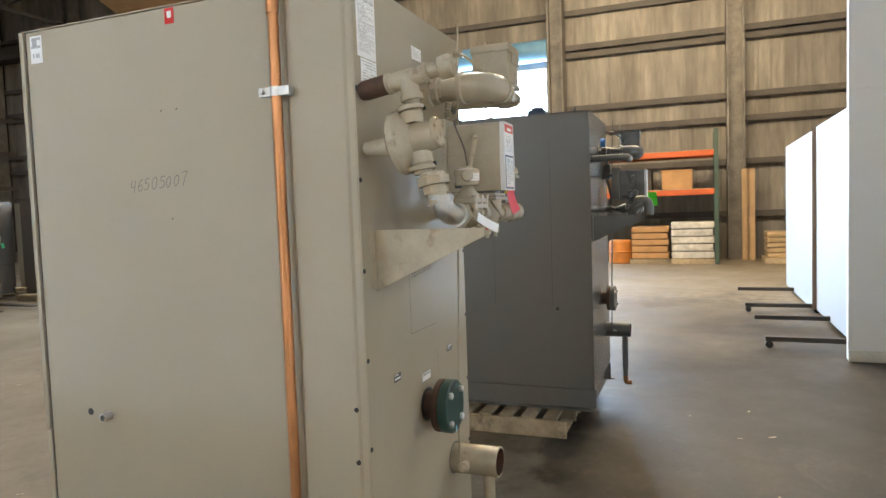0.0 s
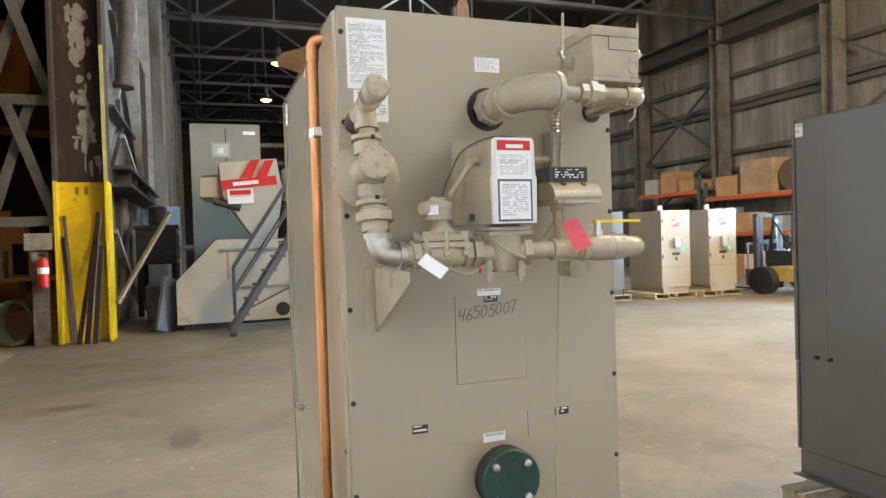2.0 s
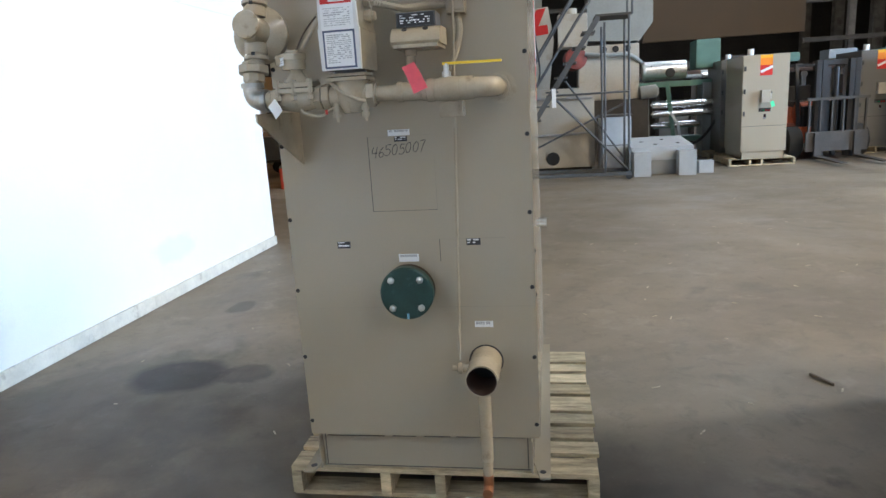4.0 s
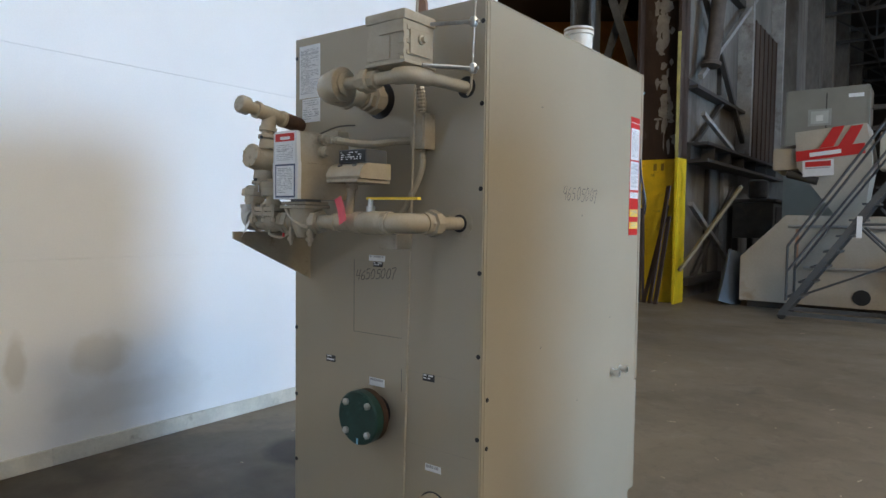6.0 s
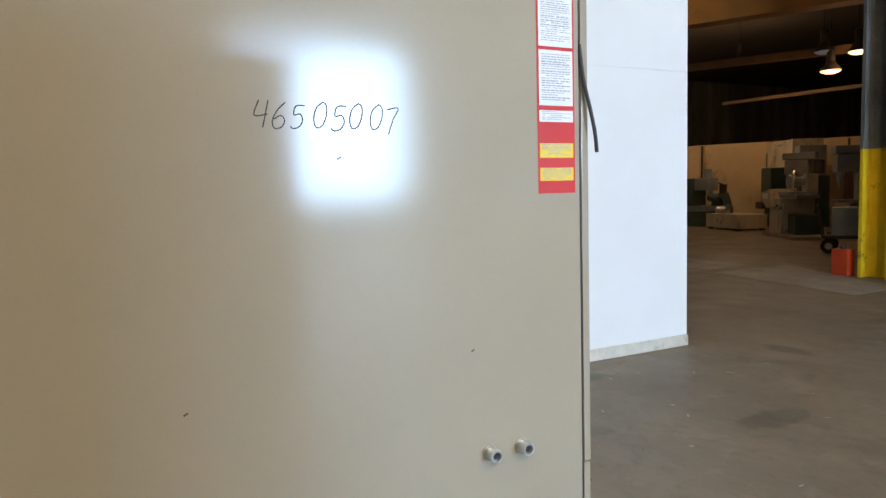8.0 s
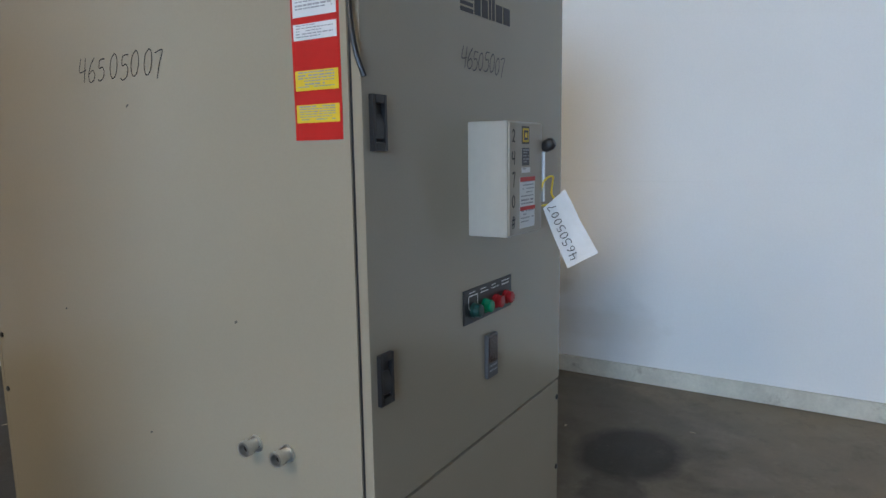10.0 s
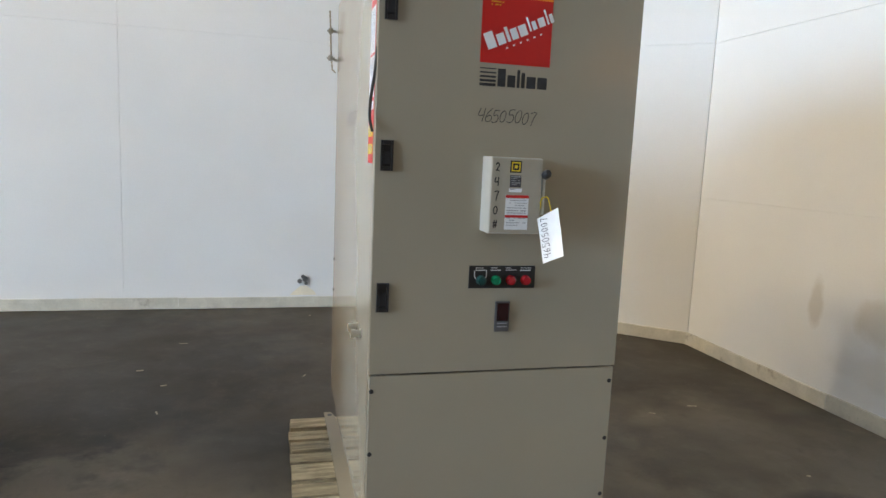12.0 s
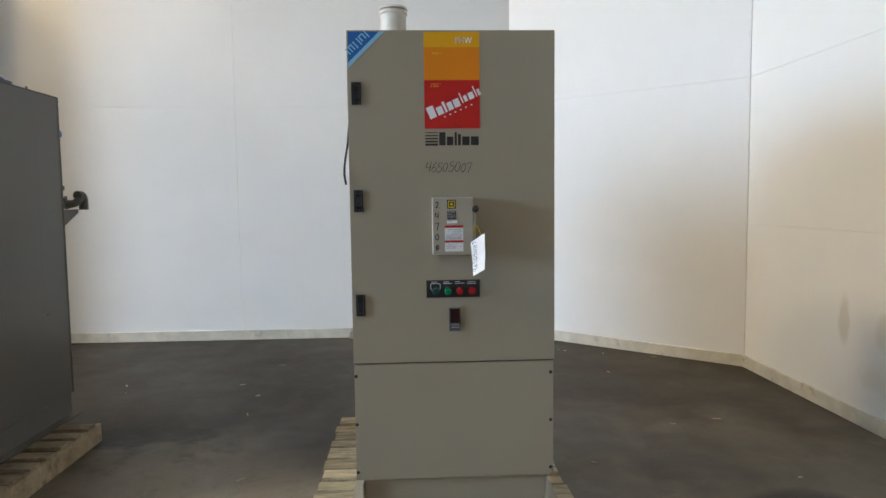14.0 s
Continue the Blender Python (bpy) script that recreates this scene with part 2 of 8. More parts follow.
def floor_material():
    """Worn concrete: painted dimness round the backdrop, pale scuffs, dark oil blotches, dust and fine grit."""
    m = bpy.data.materials.new("worn_concrete_floor")
    m.use_nodes = True
    n, l = m.node_tree.nodes, m.node_tree.links
    b = n["Principled BSDF"]
    tc = n.new("ShaderNodeTexCoord")

    def tex(s, detail=6.0, rough=0.6, warp=0.0):
        t = n.new("ShaderNodeTexNoise")
        t.inputs["Scale"].default_value, t.inputs["Detail"].default_value = s, detail
        t.inputs["Roughness"].default_value, t.inputs["Distortion"].default_value = rough, warp
        l.new(tc.outputs["Object"], t.inputs["Vector"])
        return t.outputs["Fac"]

    def rng(src, a, c, lo=0.0, hi=1.0):
        r = n.new("ShaderNodeMapRange")
        for key, v in (("From Min", a), ("From Max", c), ("To Min", lo), ("To Max", hi)):
            r.inputs[key].default_value = v
        l.new(src, r.inputs["Value"])
        return r.outputs["Result"]

    def mix(fac, a, c):
        x = n.new("ShaderNodeMix")
        x.data_type = "RGBA"
        l.new(fac, x.inputs["Factor"])
        for sock, v in (("A", a), ("B", c)):
            if isinstance(v, tuple):
                x.inputs[sock].default_value = (*v, 1)
            else:
                l.new(v, x.inputs[sock])
        return x.outputs["Result"]

    # light level put into the colour: dark near the backdrop, pale in the hall
    xyz = n.new("ShaderNodeSeparateXYZ")
    l.new(tc.outputs["Object"], xyz.inputs["Vector"])

    def math_node(op, a, c):
        x = n.new("ShaderNodeMath")
        x.operation = op
        for k, v in enumerate((a, c)):
            if isinstance(v, (int, float)):
                x.inputs[k].default_value = v
            else:
                l.new(v, x.inputs[k])
        return x.outputs["Value"]

    def blot(cx, cy, rx, ry, wobble=0.6, scale=5.0):
        """1 inside an uneven round patch."""
        dx = math_node("DIVIDE", math_node("SUBTRACT", xyz.outputs["X"], cx), rx)
        dy = math_node("DIVIDE", math_node("SUBTRACT", xyz.outputs["Y"], cy), ry)
        d = math_node("SQRT", math_node("ADD", math_node("MULTIPLY", dx, dx), math_node("MULTIPLY", dy, dy)), 0)
        d = math_node("ADD", d, math_node("MULTIPLY", math_node("SUBTRACT", tex(scale, 4, 0.6), 0.5), wobble))
        return rng(d, 0.8, 1.1, 1.0, 0.0)

    # worn masks the dim floor by the backdrop, painted as darker concrete
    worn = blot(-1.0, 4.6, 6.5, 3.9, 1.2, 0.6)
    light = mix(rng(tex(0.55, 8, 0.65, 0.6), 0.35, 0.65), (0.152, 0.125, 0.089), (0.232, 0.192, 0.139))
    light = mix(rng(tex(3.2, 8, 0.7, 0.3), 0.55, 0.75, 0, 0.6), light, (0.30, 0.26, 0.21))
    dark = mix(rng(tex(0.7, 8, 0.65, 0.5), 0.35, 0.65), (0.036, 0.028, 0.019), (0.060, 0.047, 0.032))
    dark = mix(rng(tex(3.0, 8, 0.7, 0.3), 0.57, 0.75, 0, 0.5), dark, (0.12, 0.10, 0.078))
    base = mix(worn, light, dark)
    base = mix(rng(tex(1.7, 5, 0.55, 0.4), 0.62, 0.72, 0, 0.4), base, (0.042, 0.036, 0.030))
    base = mix(rng(tex(38, 3, 0.6), 0.60, 0.80, 0, 0.3), base, (0.05, 0.043, 0.037))
    # oil stains; the last three broad ones darken floor the lamps overlight
    for cx, cy, rx, ry, amount, edge in ((1.70, 0.14, 0.30, 0.25, 0.8, 0.35), (1.30, 0.10, 0.18, 0.14, 0.5, 0.9), (1.95, -1.2, 0.1, 0.16, 0.5, 0.8), (-1.9, 1.42, 0.45, 0.2, 0.65, 1.6), (-2.4, 1.25, 0.3, 0.2, 0.6, 1.6), (2.1, -4.2, 0.25, 0.12, 0.4, 0.9), (1.0, -2.6, 0.12, 0.3, 0.35, 1.2), (-2.6, 2.7, 2.1, 1.6, 0.65, 1.3), (-6.0, 2.2, 3.4, 2.4, 0.5, 1.4), (1.9, 0.7, 0.8, 0.9, 0.3, 1.3)):
        base = mix(math_node("MULTIPLY", blot(cx, cy, rx, ry, edge), amount), base, (0.016, 0.014, 0.012))
    # scuffs, dust and grit
    base = mix(rng(tex(8.0, 9, 0.75, 0.6), 0.52, 0.68, 0, 0.28), base, (0.045, 0.036, 0.025))
    base = mix(rng(tex(14.0, 9, 0.78, 1.2), 0.56, 0.70, 0, 0.16), base, (0.22, 0.185, 0.135))
    base = mix(rng(tex(2.6, 9, 0.8, 2.5), 0.56, 0.72, 0, 0.2), base, (0.20, 0.17, 0.125))
    base = mix(rng(tex(85, 3, 0.5), 0.71, 0.75, 0, 0.5), base, (0.42, 0.38, 0.31))
    b.inputs["Specular IOR Level"].default_value = 0.33
    l.new(base, b.inputs["Base Color"])
    l.new(rng(tex(1.1, 6, 0.6), 0.3, 0.7, 0.42, 0.66), b.inputs["Roughness"])
    bp = n.new("ShaderNodeBump")
    bp.inputs["Strength"].default_value, bp.inputs["Distance"].default_value = 0.25, 0.003
    l.new(tex(45, 5, 0.7), bp.inputs["Height"])
    l.new(bp.outputs["Normal"], b.inputs["Normal"])
    return m


FLOOR = floor_material()

# ---------------------------------------------------------------- building blocks


def box(bm, x0, x1, y0, y1, z0, z1, bevel=0.0):
    """An upright block, with its edges rounded by bevel."""
    vs = [bm.verts.new(p) for p in ((x0, y0, z0), (x1, y0, z0), (x1, y1, z0), (x0, y1, z0), (x0, y0, z1), (x1, y0, z1), (x1, y1, z1), (x0, y1, z1))]
    fs = [bm.faces.new([vs[i] for i in q]) for q in ((3, 2, 1, 0), (4, 5, 6, 7), (0, 1, 5, 4), (1, 2, 6, 5), (2, 3, 7, 6), (3, 0, 4, 7))]
    if bevel:
        es = list({e for f in fs for e in f.edges})
        bmesh.ops.bevel(bm, geom=es, offset=bevel, segments=2, affect="EDGES", profile=0.7)
    return bm


def prism(bm, pts, axis, lo, hi):
    """A flat outline (pairs of numbers) drawn out along an axis."""
    def at(p, v):
        return {"x": (v, p[0], p[1]), "y": (p[0], v, p[1]), "z": (p[0], p[1], v)}[axis]
    a = [bm.verts.new(at(p, lo)) for p in pts]
    c = [bm.verts.new(at(p, hi)) for p in pts]
    k = len(pts)
    for i in range(k):
        bm.faces.new((a[i], a[(i + 1) % k], c[(i + 1) % k], c[i]))
    bm.faces.new(a[::-1])
    bm.faces.new(c)
    bmesh.ops.recalc_face_normals(bm, faces=bm.faces)
    return bm


def turned(bm, base, axis, profile, seg=24, caps=True):
    """A body of revolution from base along axis: profile rows are (distance, radius)."""
    axis = Vector(axis).normalized()
    u = axis.orthogonal().normalized()
    v = axis.cross(u)
    rings = []
    for d, r in profile:
        c = Vector(base) + axis * d
        rings.append([bm.verts.new(c + (u * math.cos(a) + v * math.sin(a)) * r) for a in (2 * math.pi * i / seg for i in range(seg))])
    for a, c in zip(rings, rings[1:]):
        for i in range(seg):
            f = bm.faces.new((a[i], a[(i + 1) % seg], c[(i + 1) % seg], c[i]))
            f.smooth = True
    if caps:
        bm.faces.new(rings[0][::-1])
        bm.faces.new(rings[-1])
    return bm


def rod(bm, p0, p1, r, seg=16):
    d = Vector(p1) - Vector(p0)
    return turned(bm, p0, d, [(0, r), (d.length, r)], seg)


def tube(bm, pts, r, seg=12, caps=True):
    """A round pipe along a line of points."""
    pts = [Vector(p) for p in pts]
    rings, u = [], None
    for i, p in enumerate(pts):
        d = (pts[min(i + 1, len(pts) - 1)] - pts[max(i - 1, 0)]).normalized()
        u = d.orthogonal().normalized() if u is None else (u - d * u.dot(d)).normalized()
        v = d.cross(u)
        rings.append([bm.verts.new(p + (u * math.cos(a) + v * math.sin(a)) * r) for a in (2 * math.pi * k / seg for k in range(seg))])
    for a, c in zip(rings, rings[1:]):
        for k in range(seg):
            bm.faces.new((a[k], a[(k + 1) % seg], c[(k + 1) % seg], c[k])).smooth = True
    if caps:
        bm.faces.new(rings[0][::-1])
        bm.faces.new(rings[-1])
    return bm


def bend(p0, corner, p1, r, steps=8):
    """Points of a path from p0 to p1 with its corner rounded by r."""
    p0, c, p1 = Vector(p0), Vector(corner), Vector(p1)
    a, d = c + (p0 - c).normalized() * r, c + (p1 - c).normalized() * r
    mid = [a.lerp(c, t).lerp(c.lerp(d, t), t) for t in (i / steps for i in range(steps + 1))]
    return [p0] + mid + [p1]


def weighted_normals(me, areas):
    """Corner normals weighted by face area, so that large faces stay flat up to their rounded edges."""
    faces = [[] for _ in me.vertices]
    for p in me.polygons:
        for v in p.vertices:
            faces[v].append(p.index)
    normals = [p.normal.copy() for p in me.polygons]
    corner = [None] * len(me.loops)
    limit = math.cos(radians(38))
    for p in me.polygons:
        n0 = normals[p.index]
        for li, v in zip(p.loop_indices, p.vertices):
            n = Vector()
            for q in faces[v]:
                if normals[q].dot(n0) > limit:
                    n += normals[q] * areas[q]
            corner[li] = n.normalized() if n.length > 0 else n0
    me.normals_split_custom_set(corner)


def link(name, bm, material, smooth=False):
    me = bpy.data.meshes.new(name)
    bm.to_mesh(me)
    bm.free()
    for m in material if isinstance(material, (list, tuple)) else (material,):
        me.materials.append(m)
    if smooth:
        for p in me.polygons:
            p.use_smooth = True
    me.set_sharp_from_angle(angle=radians(38))
    areas = [p.area for p in me.polygons]
    if areas and max(areas) > 12 * min(areas):
        weighted_normals(me, areas)
    return new(name, me)


def part(name, bm, material, parent, label=""):
    ob = link(name, bm, material)
    ob.parent = parent
    return tagged(ob, label) if label else ob


def thing(name, label, category, m=None, group=""):
    ob = new(name)
    ob.empty_display_size = 0.1
    if m is not None:
        ob.matrix_basis = m
    return tagged(ob, label, category, group)


def structure(name, bm, material, label="", category=""):
    return tagged(link(name, bm, material), label, category, kind="structure")


def nb():
    return bmesh.new()


# ---------------------------------------------------------------- the hall
WX, EX, SY, NY, TOP = -16.8, 24.0, -46.0, 12.0, 11.0
D_Y0, D_Y1, D_Z = -6.45, -1.76, 5.55

bm = nb()
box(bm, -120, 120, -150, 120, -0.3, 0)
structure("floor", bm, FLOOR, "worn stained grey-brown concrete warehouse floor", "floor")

bm = nb()
box(bm, WX - 0.25, WX, D_Y1, NY, 0, TOP)
box(bm, WX - 0.25, WX, -11.4, D_Y0, 0, TOP)
box(bm, WX - 0.25, WX, -12.7, -11.4, 2.1, TOP)
box(bm, WX - 0.25, WX, -24.0, -12.7, 0, TOP)
box(bm, WX - 0.25, WX, D_Y0, D_Y1, D_Z, TOP)
structure("wall_west", bm, SHEETING, "stained corrugated metal wall of the warehouse", "wall")
# end wall out of sight, added to close the hall
bm = nb()
box(bm, WX - 0.25, EX, NY, NY + 0.25, 0, TOP)
structure("wall_north", bm, SHEETING, "unseen stained metal end wall added to close the warehouse", "wall")
bm = nb()
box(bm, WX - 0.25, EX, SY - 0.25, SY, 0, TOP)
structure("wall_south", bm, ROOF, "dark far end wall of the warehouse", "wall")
bm = nb()
box(bm, EX, EX + 0.25, SY, NY, 0, TOP)
structure("wall_east", bm, SHEETING, "dim far wall of the second bay", "wall")
bm = nb()
ys = sorted(sy for _, sy in SKYLIGHTS)
last = SY - 0.25
for sy in ys:
    box(bm, -7.3, -5.7, last, sy - 2.25, TOP, TOP + 0.2)
    last = sy + 2.25
box(bm, -7.3, -5.7, last, NY + 0.25, TOP, TOP + 0.2)
box(bm, WX - 0.25, -7.3, SY - 0.25, NY + 0.25, TOP, TOP + 0.2)
box(bm, -5.7, EX + 0.25, SY - 0.25, NY + 0.25, TOP, TOP + 0.2)
structure("ceiling", bm, ROOF, "dark steel roof deck", "ceiling")

bm = nb()
box(bm, WX - 3.2, WX - 3.1, -15.0, 1.5, -0.2, 1.25)
tagged(link("backdrop", bm, glow("dull_yard", (0.42, 0.42, 0.40), 1.2)), "dull grey yard outside the open door", "backdrop", kind="structure")
bm = nb()
box(bm, WX - 3.2, WX - 3.1, -15.0, 1.5, 1.25, 7.5)
tagged(link("backdrop", bm, glow("bright_daylight", (0.50, 0.72, 1.0), 20.0)), "bright hazy daylight outside the open door", "backdrop", kind="structure")

# ---------------------------------------------------------------- handwriting, print and stickers
STROKES = {
    "4": [[(0.15, 1.0), (0.05, 0.45), (0.62, 0.5)], [(0.55, 1.0), (0.5, 0.0)]],
    "6": [[(0.5, 1.0), (0.2, 0.7), (0.05, 0.3), (0.2, 0.02), (0.5, 0.08), (0.58, 0.33), (0.38, 0.5), (0.1, 0.36)]],
    "5": [[(0.6, 0.98), (0.15, 0.95), (0.12, 0.58), (0.42, 0.62), (0.6, 0.38), (0.5, 0.1), (0.2, 0.0), (0.02, 0.1)]],
    "0": [[(0.35, 0.95), (0.1, 0.75), (0.05, 0.35), (0.22, 0.03), (0.48, 0.12), (0.58, 0.5), (0.5, 0.85), (0.3, 0.96)]],
    "7": [[(0.02, 0.9), (0.6, 0.98), (0.42, 0.5), (0.3, -0.1)]],
    "2": [[(0.08, 0.75), (0.25, 0.98), (0.52, 0.9), (0.5, 0.6), (0.1, 0.08), (0.3, 0.18), (0.62, 0.05)]],
    "#": [[(0.25, 1.0), (0.15, 0.0)], [(0.55, 1.0), (0.42, 0.0)], [(0.0, 0.66), (0.7, 0.72)], [(-0.02, 0.32), (0.66, 0.38)]],
}


def ribbon(bm, pts, n, w):
    """A flat pen line of width w along points that lie in a plane with the normal n."""
    pts = [Vector(p) for p in pts]
    rows = []
    for i, p in enumerate(pts):
        d = (pts[min(i + 1, len(pts) - 1)] - pts[max(i - 1, 0)]).normalized()
        s = n.cross(d) * (w / 2)
        rows.append((bm.verts.new(p - s), bm.verts.new(p + s)))
    for a, c in zip(rows, rows[1:]):
        bm.faces.new((a[0], c[0], c[1], a[1]))
    return bm


def smoothed(pts, steps=4):
    """A rounder line through the points."""
    out = []
    for i in range(len(pts) - 1):
        p = [Vector((*pts[max(0, min(len(pts) - 1, i + k))], 0)) for k in (-1, 0, 1, 2)]
        for j in range(steps):
            t = j / steps
            out.append(0.5 * (2 * p[1] + (p[2] - p[0]) * t + (2 * p[0] - 5 * p[1] + 4 * p[2] - p[3]) * t * t + (3 * p[1] - p[0] - 3 * p[2] + p[3]) * t ** 3))
    out.append(Vector((*pts[-1], 0)))
    return out


def pen(text, at, right, up, h, pitch, w=0.0028, stack=False, drift=0.0):
    """Handwritten figures: at is the first one's lower left corner, just off the surface."""
    bm = nb()
    at, right, up = Vector(at), Vector(right).normalized(), Vector(up).normalized()
    n = right.cross(up)
    rng = random.Random(len(text) * 7 + int(h * 1000))
    for i, ch in enumerate(text):
        off = (-up * pitch * i) if stack else (right * pitch * i + up * drift * i)
        k = h * rng.uniform(0.9, 1.08)
        for line in STROKES[ch]:
            pts = [at + off + right * (p.x * k * 0.85 + (0 if stack else p.y * k * 0.2)) + up * (p.y * k) + n * 0.0012 for p in smoothed(line)]
            ribbon(bm, pts, n, w)
    return bm


def write(text, at, right, up, h, pitch, w, material, parent, label="", drift=0.0):
    """A handwritten number, digit by digit."""
    right_, up_ = Vector(right).normalized(), Vector(up).normalized()
    rng = random.Random(int(h * 3000))
    for k, ch in enumerate(text):
        spot = Vector(at) + right_ * (pitch * (k + rng.uniform(-0.08, 0.08))) + up_ * (drift * k + h * rng.uniform(-0.05, 0.05))
        part("handwritten_digit", pen(ch, spot, right, up, h * rng.uniform(0.92, 1.08), pitch, w), material, parent, label)


def slab(bm, at, right, up, w, h, t=0.0012, lift=0.0):
    """A thin plate: at is its top left corner on the surface; right and up lie in the surface."""
    at, right, up = Vector(at), Vector(right).normalized(), Vector(up).normalized()
    n = right.cross(up)
    base = [at + n * lift, at + right * w + n * lift, at + right * w - up * h + n * lift, at - up * h + n * lift]
    lo = [bm.verts.new(p) for p in base]
    hi = [bm.verts.new(p + n * t) for p in base]
    bm.faces.new(hi[::-1])
    for i in range(4):
        bm.faces.new((lo[i], lo[(i + 1) % 4], hi[(i + 1) % 4], hi[i]))
    bmesh.ops.recalc_face_normals(bm, faces=bm.faces)
    return bm


def print_lines(at, right, up, w, h, rows, seed=1, fill=0.72, margin=0.07, lift=0.0014):
    """Rows of bars for print that is too small to read."""
    bm = nb()
    rng = random.Random(seed)
    at, right, up = Vector(at), Vector(right).normalized(), Vector(up).normalized()
    n = right.cross(up)
    step = h * (1 - 2 * margin) / rows
    for i in range(rows):
        x = w * margin
        top = h * margin + i * step
        end = w * (1 - margin) * (1.0 if rng.random() < 0.7 else rng.uniform(0.5, 0.9))
        tall = step * rng.choice((0.34, 0.34, 0.42, 0.55))
        while x < end - 0.002:
            k = min(rng.uniform(0.04, 0.15) * w, end - x)
            if rng.random() < fill + 0.12:
                p = at + right * x - up * top + n * (lift + 0.0003)
                q = p + right * (k * 0.82)
                bm.faces.new([bm.verts.new(v) for v in (p - up * tall, q - up * tall, q, p)])
            x += k
    return bm


def sticker(parent, name, at, right, up, w, h, material, rows=0, ink=None, seed=1, label="", t=0.0012):
    ob = part(name, slab(nb(), at, right, up, w, h, t), material, parent, label)
    if rows:
        part("print", print_lines(at, right, up, w, h, rows, seed, lift=t + 0.0002), ink or PRINT, ob)
    return ob


def lettering(name, text, at, right, up, size, material, parent, width=None):
    """Letters of the built-in font, set flat on a surface; at is the lower left corner."""
    cu = bpy.data.curves.new(name, "FONT")
    cu.body, cu.size, cu.extrude = text, size, 0.0002
    tmp = bpy.data.objects.new(name, cu)
    scene.collection.objects.link(tmp)
    dg = bpy.context.evaluated_depsgraph_get()
    me = bpy.data.meshes.new_from_object(tmp.evaluated_get(dg))
    bpy.data.objects.remove(tmp)
    r, u = Vector(right).normalized(), Vector(up).normalized()
    n = r.cross(u)
    k = 1.0
    if width:
        xs = [v.co.x for v in me.vertices]
        k = width / (max(xs) - min(xs))
    for v in me.vertices:
        v.co = Vector(at) + r * (v.co.x * k) + u * v.co.y + n * (0.0016 + v.co.z)
    me.materials.clear()
    me.materials.append(material)
    ob = new(name, me)
    ob.parent = parent
    return ob


# ---------------------------------------------------------------- the white photo backdrop
AX, AY0, AY1 = 2.69, -3.62, 2.74
KX, BY, BX0 = 0.88, 4.32, -4.85
WALL_H = 4.3


def backdrop_wall(name, p, q, label, seams=(), thick=0.09, h=WALL_H, boards=(1.245, 2.48, 3.72), paint=BOARD_WALL):
    """A board wall from p to q with its white sheets a hair apart; the face lies on the line, the back to the right of it."""
    p, q = Vector(p), Vector(q)
    d = (q - p).normalized()
    n = Vector((d.y, -d.x))
    length = (q - p).length
    bm = nb()
    pts = [p + n * 0.012, q + n * 0.012, q + n * thick, p + n * thick]
    prism(bm, [(v.x, v.y) for v in pts], "z", 0.012, h)
    ob = structure(name, bm, BOARD_WALL, label, "wall")
    cuts = [0.0, *seams, length]
    levels = [0.012, *boards, h]
    for a, c in zip(cuts, cuts[1:]):
        for lo, hi in zip(levels, levels[1:]):
            g = 0.0012
            bm = nb()
            pa, pc = p + d * (a + (g if a else 0)), p + d * (c - (g if c < length else 0))
            prism(bm, [(v.x, v.y) for v in (pa, pc, pc + n * 0.012, pa + n * 0.012)], "z", lo + g, hi - g)
            part("board", bm, paint, ob)
    x, k = 0.0, 0
    while x < length - 0.01:
        e = min(x + 2.44, length)
        bm = nb()
        pa, pc = p + d * (x + 0.002), p + d * (e - 0.002)
        prism(bm, [(v.x, v.y) for v in (pa - n * 0.022, pc - n * 0.022, pc - n * 0.001, pa - n * 0.001)], "z", 0.004, 0.104 + 0.003 * (k % 2))
        structure("baseboard", bm, TRIM_WHITE, "scuffed white wooden baseboard along the backdrop", "baseboard")
        x, k = e, k + 1
    return ob


backdrop_wall("wall_backdrop_1", (AX, AY0), (AX, AY1 - 0.004), "tall white painted board backdrop wall with faint stains", paint=BOARD_STAINED)
backdrop_wall("wall_backdrop_2", (AX - 0.002, AY1), (KX, BY), "angled white painted board backdrop wall")
backdrop_wall("wall_backdrop_3", (KX, BY), (BX0, BY), "wide white painted board backdrop wall", (2.9,))
backdrop_wall("wall_backdrop_4", (BX0 + 0.02, BY), (BX0, 3.45), "narrow white return panel of the backdrop")

# ---------------------------------------------------------------- boilers
W2, DEP, TOPZ = 0.43, 1.295, 2.18
GAS_Y, GAS_Z = 1.55, 1.505
VENT_Z = 1.915


def screws(parent, spots, axis, r=0.0075):
    """Dark screw heads: each stands a little proud of its panel."""
    for p in spots:
        part("screw", turned(nb(), p, axis, [(0, r), (0.002, r), (0.004, r * 0.6)], 10), SCREW, parent)


